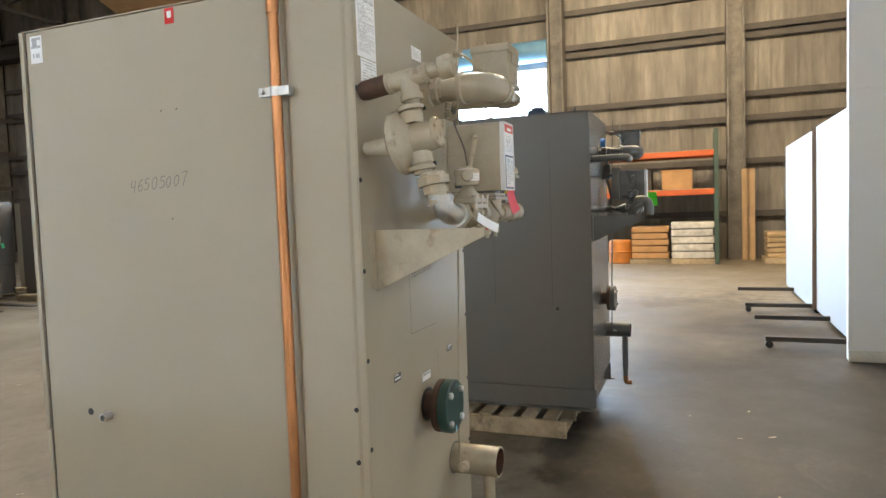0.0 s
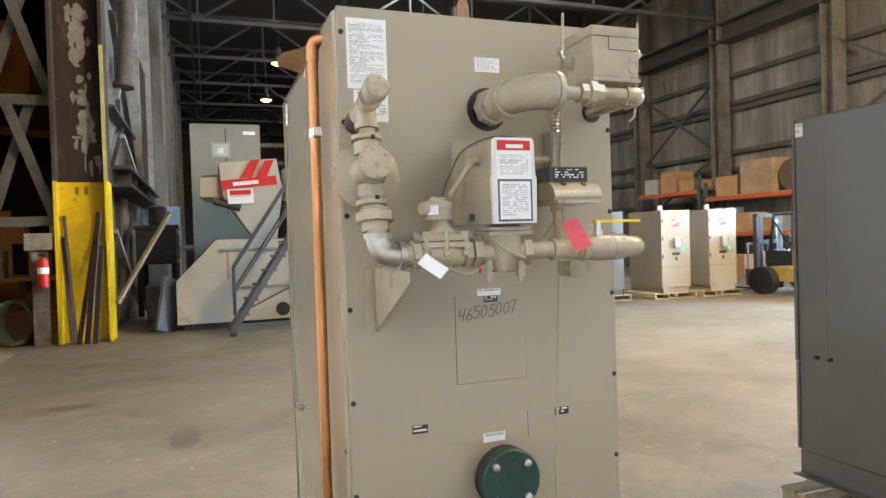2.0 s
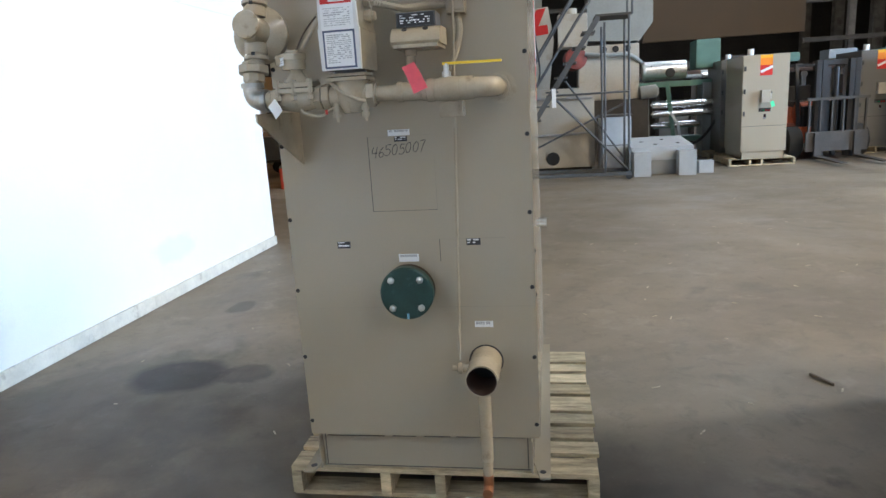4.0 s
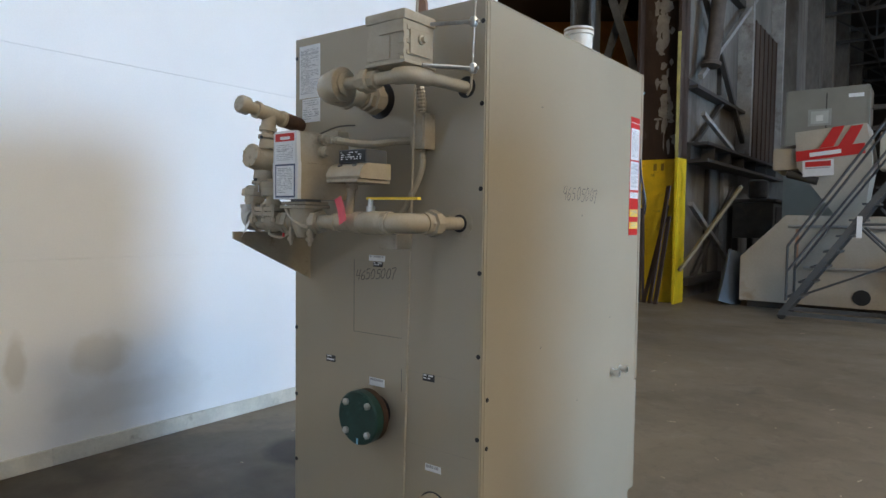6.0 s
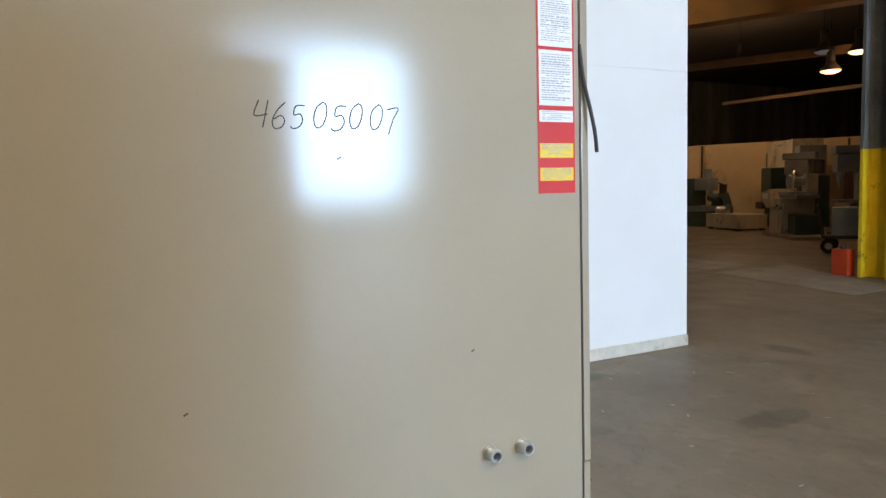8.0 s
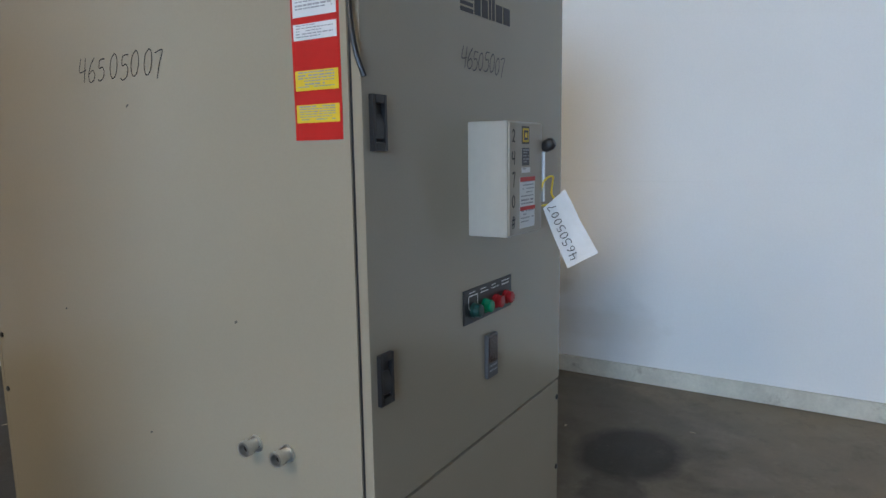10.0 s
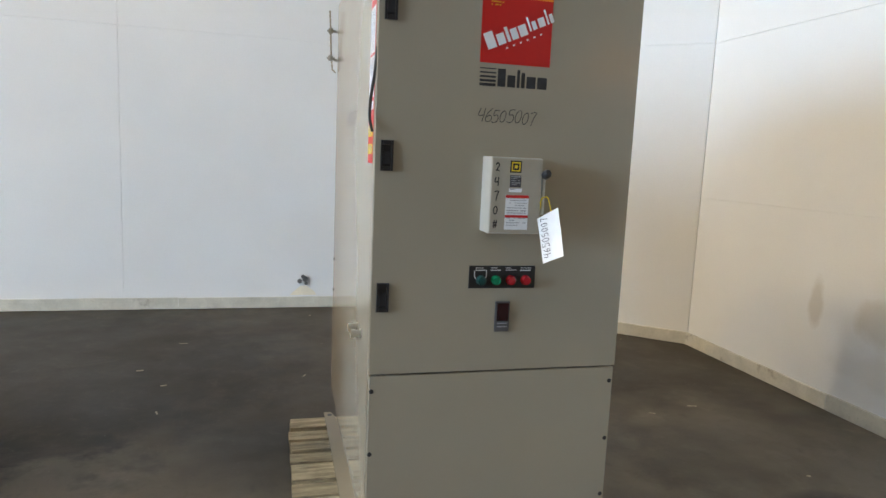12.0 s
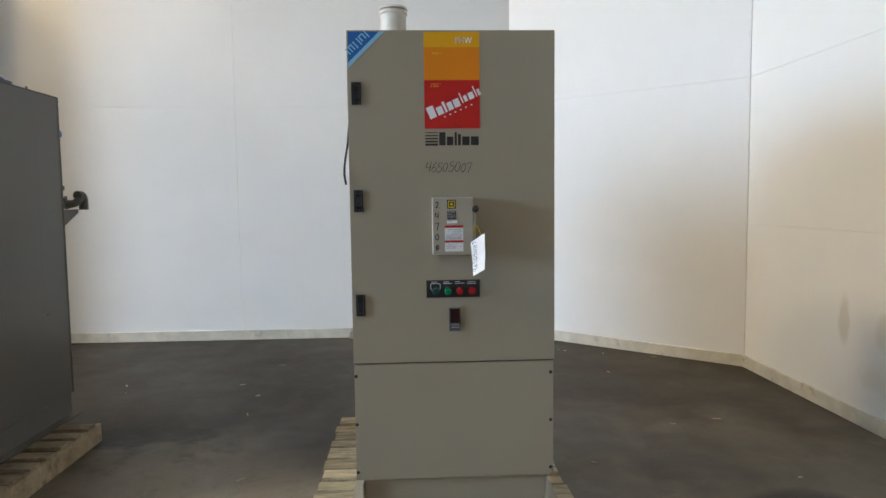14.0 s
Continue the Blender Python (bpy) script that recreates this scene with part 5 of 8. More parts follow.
for p, q in (((0.375, 0.262), (0.15, 0.263)), ((0.12, 0.264), (0.03, 0.264)), ((-0.0, 0.264), (-0.10, 0.265)), ((-0.12, 0.265), (-0.375, 0.267)), ((0.383, 0.27), (0.383, 0.145)), ((-0.383, 0.27), (-0.383, 0.145)), ((0.39, 0.140), (-0.39, 0.140))):
    part("base_joint", ribbon(nb(), [(p[0], 1.2707, p[1]), (q[0], 1.2707, q[1])], N_B, 0.004), SEAM, [o for o in T.children if o.name.startswith("base")][0])
for sx in (-0.435, 0.435):
    part("bolt_hole", turned(nb(), (sx, 1.285, 0.141), (0, 0, 1), [(0, 0.012), (0.001, 0.012)], 16), BLACK, [o for o in T.children if o.name.startswith("base")][0])
# the side with the red strip
RL = (0, -1, 0)
X = -W2
write("46505007", (X, 0.785, 1.592), RL, UP, 0.050, 0.038, 0.0024, mat("black_pen", (0.03, 0.028, 0.026), 0.6), SIDE_A, "black handwritten stock number")
strip = part("warning_strip", slab(nb(), (X, 0.144, 1.975), RL, UP, 0.104, 0.520, 0.001), RED, SIDE_A, "red strip of white and yellow warning labels")
for k, (top, h, mt, rows) in enumerate(((1.926, 0.137, PAPER, 24), (1.781, 0.125, PAPER, 20), (1.645, 0.026, PAPER, 5), (1.570, 0.033, YELLOW, 6), (1.514, 0.030, YELLOW, 6))):
    nt = part("notice", slab(nb(), (X, 0.139, top), RL, UP, 0.094, h, 0.0005, 0.0012), mt, strip)
    part("print", print_lines((X, 0.139, top), RL, UP, 0.094, h, rows, 60 + k, 0.85, lift=0.0019), PRINT, nt)
part("red_band_line", slab(nb(), (X, 0.139, 1.952), RL, UP, 0.094, 0.003, 0.0005, 0.0012), PAPER, strip)
for y in (0.289, 0.204):
    st = part("pipe_stub", turned(nb(), (X, y, 0.872), (-1, 0, 0), [(0, 0.017), (0.004, 0.017), (0.004, 0.012), (0.02, 0.012), (0.02, 0.015), (0.034, 0.015), (0.034, 0.010), (0.022, 0.010)], 16, False), ZINC, SIDE_A, "short steel pipe stub")
    part("bore", turned(nb(), (X - 0.02, y, 0.872), (-1, 0, 0), [(0, 0.0098), (0.004, 0.0098)], 14), BLACK, st)
screws(SIDE_A, [(X, 1.262, z) for z in (0.961, 0.808)], (-1, 0, 0))
for y, z in ((0.62, 1.535), (0.33, 1.11), (0.93, 1.07), (0.63, 0.82), (0.95, 1.9)):
    part("scratch", ribbon(nb(), [(X - 0.0006, y, z), (X - 0.0006, y - 0.008, z + 0.004)], Vector((-1, 0, 0)), 0.004), SEAM, SIDE_A)
part("black_cable", tube(nb(), curve([(-0.428, 0.022, 1.80), (-0.435, 0.016, 1.72), (-0.447, 0.004, 1.64), (-0.449, -0.006, 1.59), (-0.442, -0.016, 1.55)]), 0.0045, 8), BLACK, DOOR, "black cable hanging from the door edge")
# the side with the copper pipe
X = W2 - 0.008
RR = (0, 1, 0)
write("46505007", (X, 0.455, 1.612), RR, UP, 0.040, 0.030, 0.003, mat("faded_ink", (0.16, 0.145, 0.12), 0.6), SIDE_B, "faded handwritten stock number", 0.002)
tgl = sticker(SIDE_B, "maker_label", (X, 0.045, 2.160), RR, UP, 0.055, 0.092, PAPER, 3, PRINT, 51)
part("label_mark", slab(nb(), (X, 0.055, 2.152), RR, UP, 0.022, 0.03, 0.0004, 0.0014), PRINT, tgl)
sticker(SIDE_B, "red_mark", (X, 0.638, 2.172), RR, UP, 0.036, 0.048, RED, 0)
part("mark_core", slab(nb(), (X, 0.648, 2.162), RR, UP, 0.016, 0.02, 0.0004, 0.0014), PAPER, SIDE_B)
st = part("pipe_stub", turned(nb(), (X, 0.300, 0.862), (1, 0, 0), [(0, 0.015), (0.03, 0.015), (0.03, 0.011), (0.015, 0.011)], 14, False), ZINC, SIDE_B)
part("bore", turned(nb(), (X + 0.012, 0.300, 0.862), (1, 0, 0), [(0, 0.0108), (0.004, 0.0108)], 14), BLACK, st)
part("drilled_hole", turned(nb(), (X, 0.214, 0.869), (1, 0, 0), [(0, 0.012), (0.001, 0.012)], 16), BLACK, SIDE_B)
for y, z in ((0.62, 1.52), (0.66, 1.86), (0.60, 1.86)):
    part("scratch", ribbon(nb(), [(X + 0.0006, y, z), (X + 0.0006, y + 0.006, z + 0.004)], Vector((1, 0, 0)), 0.004), SEAM, SIDE_B)
screws(SIDE_B, [(W2 + 0.006, 1.262, z) for z in (0.961, 0.808, 0.55)], (1, 0, 0))
CX, CY = 0.458, 1.060
cp = part("copper_pipe", tube(nb(), bend((CX, CY, 0.16), (CX, CY, 2.150), (0.41, CY + 0.06, 2.150), 0.03), 0.0155, 16), COPPER, T, "tarnished copper pipe strapped to the cabinet")
part("elbow", tube(nb(), bend((CX, CY, 2.09), (CX, CY, 2.150), (0.43, CY + 0.03, 2.150), 0.03), 0.0185, 16), COPPER, cp)
clamp = part("clamp", turned(nb(), (CX, CY, 1.858), (0, 0, 1), [(0, 0.0165), (0, 0.019), (0.026, 0.019), (0.026, 0.0165)], 18), ZINC, cp, "galvanised pipe clamp")
part("clamp_ear", box(nb(), CX - 0.012, CX + 0.012, CY - 0.052, CY + 0.05, 1.858, 1.884, 0.003), ZINC, clamp)
part("clamp_bolt", turned(nb(), (CX + 0.012, CY - 0.038, 1.871), (1, 0, 0), [(0, 0.007), (0.012, 0.007)], 6), ZINC, clamp)
# on the top
VP = part("flue_pipe", turned(nb(), (-0.243, 0.29, TOPZ), (0, 0, 1), [(0, 0.058), (0.135, 0.058), (0.138, 0.064), (0.165, 0.064), (0.168, 0.060), (0.166, 0.045), (0.12, 0.045)], 28), mat("white_pvc", (0.72, 0.70, 0.64), 0.45, var=0.08, scale=10, spot=(0.30, 0.25, 0.2), spot_amt=0.0, spot_scale=14), T, "white plastic flue pipe with a dirty rim")
part("dirty_rim", turned(nb(), (-0.243, 0.29, TOPZ), (0, 0, 1), [(0.150, 0.0642), (0.151, 0.0648), (0.157, 0.0648), (0.158, 0.0642)], 28, False), mat("brown_grime", (0.30, 0.24, 0.17), 0.8, var=0.4, scale=25), VP)
bm = nb()
box(bm, -0.05, 0.01, 1.085, 1.105, TOPZ, 2.20)
prism(bm, [(-0.045, 2.2), (0.005, 2.2), (-0.002, 2.285), (-0.012, 2.315), (-0.03, 2.315), (-0.04, 2.285)], "y", 1.088, 1.102)
part("lifting_lug", bm, mat("brown_lug", (0.28, 0.16, 0.10), 0.6, var=0.2, scale=12), T, "brown steel lifting lug")

pallet(pose(-0.636, 0.09, 0), PALLET, "pale softwood pallet under the beige boiler")

# loose cardboard on the top
bm = nb()
rows = []
for i in range(9):
    y = 0.36 + 0.09 * i
    lift = 0.06 * math.exp(-((i - 1) / 3.2) ** 2)
    rows.append([bm.verts.new(p) for p in ((0.05, y, TOPZ + 0.004), (0.30, y, TOPZ + 0.006 + lift * 0.25), (0.43 + 0.07 * math.exp(-((i - 1) / 2.6) ** 2), y + 0.03, TOPZ + 0.012 + lift))])
for a, c in zip(rows, rows[1:]):
    for k in range(2):
        bm.faces.new((a[k], a[k + 1], c[k + 1], c[k])).smooth = True
bmesh.ops.solidify(bm, geom=bm.faces, thickness=0.005)
tagged(link("cardboard_sheet", bm, mat("brown_cardboard", (0.36, 0.25, 0.14), 0.85, var=0.2, scale=6)), "warped brown cardboard sheet lying on the boiler", "cardboard")


def hang_tag(name, corners, material, label, thick=0.0008):
    """A paper tag given by its four corners."""
    bm = nb()
    vs = [bm.verts.new(p) for p in corners]
    bm.faces.new(vs)
    bmesh.ops.subdivide_edges(bm, edges=bm.edges, cuts=3, use_grid_fill=True)
    c = sum((Vector(p) for p in corners), Vector()) / 4
    n = (Vector(corners[1]) - Vector(corners[0])).cross(Vector(corners[3]) - Vector(corners[0])).normalized()
    for v in bm.verts:
        v.co += n * 0.004 * math.cos((v.co - c).length * 40)
    bmesh.ops.solidify(bm, geom=bm.faces, thickness=thick)
    t = thing("hang_tag", label, "tag")
    part("card", bm, material, t)
    return t


A_, B_, C_, D_ = Vector((0.066, -0.100, 1.306)), Vector((0.120, -0.129, 1.345)), Vector((0.111, -0.211, 1.208)), Vector((0.071, -0.156, 1.176))
tg = hang_tag("hang_tag", [A_, B_, C_, D_], PAPER, "white paper tag wired to the switch handle, with a handwritten number")
part("yellow_wire", tube(nb(), curve([(0.083, -0.085, 1.325), (0.074, -0.10, 1.365), (0.088, -0.115, 1.375), (0.105, -0.105, 1.34), (0.106, -0.112, 1.318), (0.09, -0.088, 1.31)]), 0.0022, 6), YELLOW, tg, "yellow tie wire")
u_ = (B_ - A_).normalized()
d_ = ((D_ + C_) - (A_ + B_)).normalized()
n_ = u_.cross(-d_).normalized()
flip = 1 if n_.x < 0 else -1
part("handwriting", pen("46505007", C_ * 0.42 + D_ * 0.58 + n_ * 0.005 - d_ * 0.012, -d_, -u_ if n_.cross(-d_).dot(-u_) > 0 else u_, 0.022, 0.0165, 0.0019), INK, tg)
a_ = Vector((0.318, 1.60, 1.486))
n_ = Vector((0.45, 0.75, 0.48)).normalized()
l_ = Vector((-0.060, 0.012, -0.058))
l_ = l_ - n_ * l_.dot(n_)
s_ = n_.cross(l_).normalized() * 0.032
hang_tag("hang_tag", [a_, a_ + s_, a_ + s_ + l_, a_ + l_], PAPER, "small white paper tag tied to the gas elbow")
a_ = Vector((-0.083, 1.575, 1.572))
hang_tag("hang_tag", [a_, a_ + Vector((-0.038, 0.012, 0.012)), a_ + Vector((-0.075, 0.025, -0.06)), a_ + Vector((-0.032, 0.012, -0.075))], mat("pink_card", (0.75, 0.10, 0.13), 0.5), "pinkish red card tag tied to the gas pipe")
write("46505007", (-0.116, 0, 1.598), (1, 0, 0), UP, 0.042, 0.0245, 0.0022, INK, DOOR, "black handwritten stock number")

# ---------------------------------------------------------------- the grey boiler beside it
G, GD, GB = boiler(pose(-2.80, 0.215, 0) @ Matrix.Diagonal((1, 1, 0.985, 1)), "tall dark grey boiler cabinet with gas piping on a pallet", GREY, GREY, GREY_PIPE, False, False, True)
g_side = [o for o in G.children if o.name.startswith("side_panel")][-1]
X = W2 - 0.008
sticker(g_side, "maker_label", (X, 0.025, 2.155), (0, 1, 0), (0, 0, 1), 0.05, 0.075, PAPER, 2, PRINT, 71)
bm = nb()
GREY_SEAM = mat("grey_seam", (0.05, 0.05, 0.05), 0.6)
for y, z0, z1 in ((0.205, 2.015, 0.85), (0.617, 2.0, 0.85), (1.024, 2.0, 0.85)):
    ribbon(bm, [(X + 0.0006, y, z0), (X + 0.0006, y, z1)], Vector((1, 0, 0)), 0.003)
part("panel_seam", bm, GREY_SEAM, g_side)
for y in (0.141, 0.224):
    part("pipe_stub", turned(nb(), (X, y, 0.83), (1, 0, 0), [(0, 0.012), (0.02, 0.012)], 10), SCREW, g_side)
part("drilled_hole", turned(nb(), (X, 1.056, 0.833), (1, 0, 0), [(0, 0.012), (0.001, 0.010)], 12), BLACK, g_side)
fm = part("fan_motor", box(nb(), 0.22, 0.34, 0.86, 0.98, TOPZ, TOPZ + 0.045, 0.014), mat("dark_blue_motor", (0.02, 0.04, 0.09), 0.4), G, "small dark blue motor on the top")
part("motor_cap", turned(nb(), (0.28, 0.88, TOPZ + 0.03), (0, 1, 0), [(0, 0.034), (0.01, 0.04), (0.07, 0.04), (0.08, 0.034)], 16), mat("dark_blue_motor", (0.02, 0.04, 0.09), 0.4), fm)
part("vent_cone", turned(nb(), (0.30, 1.184, TOPZ), (0, 0, 1), [(0, 0.024), (0.01, 0.024), (0.03, 0.010), (0.05, 0.007), (0.052, 0.003)], 12), GREY_PIPE, G)
part("lifting_eye", turned(nb(), (0.385, 0.61, TOPZ), (0, 0, 1), [(0, 0.018), (0.012, 0.018), (0.02, 0.01)], 12), ZINC, G)
a_ = Vector((-2.80 - 0.25, 1.77, 1.60))
hang_tag("hang_tag", [a_, a_ + Vector((0.02, 0.12, 0.0)), a_ + Vector((0.02, 0.13, -0.10)), a_ + Vector((0, 0.02, -0.10))], mat("lime_card", (0.12, 0.85, 0.04), 0.5), "bright lime green card tag on the grey boiler's valve")
part("blue_cap", turned(nb(), (0.36, 1.36, 1.96), (0, 1, 0), [(0, 0.03), (0.03, 0.03)], 14), BLUE, G)
pallet(pose(-3.31, 0.32, 0) @ Matrix.Diagonal((1, 0.87, 1, 1)), PALLET_OLD, "weathered softwood pallet under the grey boiler", (0.06, 0.075), (0.10, 0.105), 0.028, 0.0)

# ---------------------------------------------------------------- white display panels on rolling feet
PANEL_WHITE = mat("bluish_white_panel", (0.52, 0.57, 0.62), 0.4, var=0.03, scale=1)
x = -5.25
for k, (w, h) in enumerate(((2.35, 2.42), (2.75, 2.38))):
    dp = thing("display_panel", "white display board standing on dark steel rolling feet", "display panel", pose(x, 3.60 - 0.04 * k, 0), "display panels")
    part("board", box(nb(), -w, -0.02, 0, 0.05, 0.06, h, 0.004), PANEL_WHITE, dp)
    part("edge_trim", box(nb(), -0.018, 0.0, -0.006, 0.056, 0.06, h, 0.002), mat("brown_edge", (0.30, 0.20, 0.14), 0.6), dp)
    ft = part("foot", box(nb(), -0.10, -0.03, -0.80, 0.10, 0.075, 0.125, 0.004), DARK_STEEL, dp)
    part("foot", box(nb(), -w + 0.9, -w + 0.97, -0.80, 0.10, 0.075, 0.125, 0.004), DARK_STEEL, dp)
    for fy in (-0.76, 0.06):
        part("caster", turned(nb(), (-0.09, fy, 0.037), (1, 0, 0), [(0, 0.036), (0.004, 0.037), (0.026, 0.037), (0.03, 0.036)], 14), RUBBER, ft)
        part("fork", box(nb(), -0.094, -0.055, fy - 0.012, fy + 0.012, 0.04, 0.076), DARK_STEEL, ft)
    x -= w + 0.01

# ---------------------------------------------------------------- boilers for sale along the hall
SMALL = Matrix.Diagonal((0.92, 0.92, 0.92, 1))
for bx, by, body, door_m, scheme, text in (
    (-4.41, -9.65, BEIGE, BEIGE_DOOR, 0, "beige boiler cabinet with an orange and red panel on a pallet"),
    (-7.63, -9.40, GREY, mat("pale_grey_paint", (0.13, 0.132, 0.13), 0.3, var=0.05), 1, "grey boiler cabinet with a blue panel standing on a pallet"),
    (-9.25, -9.15, BEIGE, BEIGE_DOOR, 0, "beige boiler cabinet with an orange and red panel on a pallet"),
    (-10.45, -9.0, BEIGE, BEIGE_DOOR, 0, "beige boiler cabinet with an orange and red panel on a pallet"),
    (-4.40, -11.2, GREY, GREY, 0, "grey boiler cabinet standing behind a beige one"),
    (-6.95, -11.0, GREY, GREY, 0, "grey boiler cabinet standing behind a forklift"),
    (-8.6, -10.9, BEIGE, BEIGE_DOOR, 0, "beige boiler cabinet in the second row"),
):
    far_b, far_door, _ = boiler(pose(bx, by, 0, 0, 0, 180) @ SMALL, text, body, door_m, BEIGE_PIPE, False, True, False, scheme, "boilers along the hall")
    part("flue_pipe", turned(nb(), (-0.22, 0.3, TOPZ), (0, 0, 1), [(0, 0.06), (0.13, 0.06), (0.13, 0.05)], 16), PAPER, far_b)
    part("tag", slab(nb(), (0.06, -0.11, 1.26), (1, 0, 0.3), (-0.3, 0, 1), 0.07, 0.11, 0.002), mat("mint_card", (0.10, 0.70, 0.35), 0.5) if scheme == 0 else PAPER, far_door)
    pallet(pose(bx - 0.58, by - 1.2, 0), PALLET, "softwood pallet under a boiler for sale")

# ---------------------------------------------------------------- steel of the hall
wall_w = bpy.data.objects["wall_west"]
GIRT = mat("sooty_girt", (0.075, 0.066, 0.058), 0.7, var=0.3, scale=2, grain=20)
for z in (1.2, 2.55, 3.65, 4.26, 5.73, 5.95, 6.9, 8.6):
    spans = ((D_Y1 + 0.02, NY), (-24.0, D_Y0 - 0.02)) if 2.2 < z < D_Z else ((D_Y1 + 0.02, NY), (-10.6, D_Y0 - 0.02), (-24.0, -12.8)) if z < 2.2 else ((-24.0, NY),)
    for a, c in spans:
        bm = nb()
        box(bm, WX + 0.002, WX + 0.14, a, c, z, z + 0.05)
        box(bm, WX + 0.12, WX + 0.14, a, c, z - 0.10, z)
        part("girt", bm, GIRT, wall_w)
# ribs of the sheeting
for a, c, z0 in ((D_Y1 + 0.2, NY, 0), (-10.4, D_Y0 - 0.2, 0), (-24.0, -12.9, 0)):
    y = a
    bm = nb()
    while y < c:
        prism(bm, [(WX, y - 0.05), (WX + 0.007, y - 0.03), (WX + 0.007, y + 0.03), (WX, y + 0.05)], "z", z0, TOP - 0.1)
        y += 0.305
    ribs = part("ribs", bm, SHEETING, wall_w)
    tagged(ribs, "", "", "", "stuff")


def column(name, x, y, w, d, h, material, label, z0=0.0, flange=0.05):
    """A broad-flanged steel column: two flanges across x and a web."""
    bm = nb()
    box(bm, x - w / 2, x + w / 2, y - d / 2, y - d / 2 + flange, z0, h)
    box(bm, x - w / 2, x + w / 2, y + d / 2 - flange, y + d / 2, z0, h)
    box(bm, x - flange / 2, x + flange / 2, y - d / 2 + flange, y + d / 2 - flange, z0, h)
    return structure(name, bm, material, label, "column")


k = 1
COLS = [7.7, 3.1, -1.45, -6.78, -10.95, -15.4, -19.8, -24.2, -28.6, -33.2, -37.8, -42.6]
for cy in COLS:
    column(f"column_{k}", WX + 0.36, cy, 0.5, 0.42, TOP - 0.3, mat("sooty_column_steel", (0.15, 0.138, 0.122), 0.65, var=0.3, scale=2.5, grain=30, bump=0.08, spot=(0.06, 0.05, 0.042), spot_amt=0.35, spot_scale=1.2), "tall grey steel wall column, stained and dusty")
    k += 1
bm = nb()
box(bm, WX + 0.05, WX + 0.7, SY, NY, 8.0, 8.06)
box(bm, WX + 0.33, WX + 0.39, SY, NY, 8.06, 8.6)
box(bm, WX + 0.05, WX + 0.7, SY, NY, 8.6, 8.68)
structure("crane_beam", bm, DARK_STEEL, "dark steel crane runway beam along the wall", "beam")


def bar(bm, p, q, w, d):
    """A straight flat steel member from p to q."""
    p, q = Vector(p), Vector(q)
    ax = (q - p).normalized()
    u = ax.cross(Vector((0, 0, 1)))
    u = u.normalized() if u.length > 1e-3 else Vector((1, 0, 0))
    v = ax.cross(u)
    ring = [u * w / 2 + v * d / 2, -u * w / 2 + v * d / 2, -u * w / 2 - v * d / 2, u * w / 2 - v * d / 2]
    a = [bm.verts.new(p + r) for r in ring]
    c = [bm.verts.new(q + r) for r in ring]
    for i in range(4):
        bm.faces.new((a[i], a[(i + 1) % 4], c[(i + 1) % 4], c[i]))
    bm.faces.new(a[::-1])
    bm.faces.new(c)
    return bm


for y0_, y1_ in ((-10.8, -6.6), (-19.6, -15.6), (-1.2, 2.9)):
    for za, zb in ((4.3, 6.9),) if y0_ > -12 else ((2.0, 4.3), (4.3, 6.9)):
        if y0_ > -2:
            continue
        for p, q in (((WX + 0.3, y0_, za), (WX + 0.3, y1_, zb)), ((WX + 0.36, y0_, zb), (WX + 0.36, y1_, za))):
            structure("wall_brace", bar(nb(), p, q, 0.07, 0.07), MATS["sooty_girt"], "diagonal steel wall brace", "brace")
# added shell, its near-black colour standing in for gloom beyond the sheeting
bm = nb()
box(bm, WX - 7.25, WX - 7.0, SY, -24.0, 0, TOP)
structure("wall_west_2", bm, ROOF, "added near-black wall for the gloom of an open side bay", "wall")
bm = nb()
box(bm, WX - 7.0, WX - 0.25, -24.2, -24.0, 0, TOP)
structure("wall_west_3", bm, ROOF, "added near-black return wall of the gloomy side bay", "wall")
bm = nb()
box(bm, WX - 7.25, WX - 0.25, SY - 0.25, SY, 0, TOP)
structure("wall_south_2", bm, ROOF, "added near-black end wall of the gloomy side bay", "wall")
bm = nb()
box(bm, WX - 7.25, WX - 0.26, SY - 0.25, -24.0, TOP, TOP + 0.2)
structure("ceiling_2", bm, ROOF, "added near-black roof deck of the gloomy side bay", "ceiling")

# roll-up door
bm = nb()
turned(bm, (WX + 0.42, D_Y0 - 0.1, D_Z + 0.33), (0, 1, 0), [(0, 0.30), (D_Y1 - D_Y0 + 0.2, 0.30)], 20)
rd = structure("door_1", bm, mat("blue_steel_curtain", (0.10, 0.22, 0.34), 0.45, var=0.15, scale=3), "open roll-up door wound above its opening", "door")
part("hood", box(nb(), WX + 0.02, WX + 0.10, D_Y0 - 0.15, D_Y1 + 0.15, D_Z + 0.62, D_Z + 0.70), mat("pale_hood", (0.45, 0.47, 0.46), 0.5), rd)
part("bottom_bar", box(nb(), WX + 0.10, WX + 0.16, D_Y0, D_Y1, D_Z - 0.12, D_Z + 0.06, 0.01), mat("pale_hood", (0.45, 0.47, 0.46), 0.5), rd)
for y in (D_Y0 - 0.06, D_Y1 - 0.04):
    part("guide", box(nb(), WX + 0.002, WX + 0.12, y, y + 0.1, 0, D_Z, 0.005), STEEL, rd)


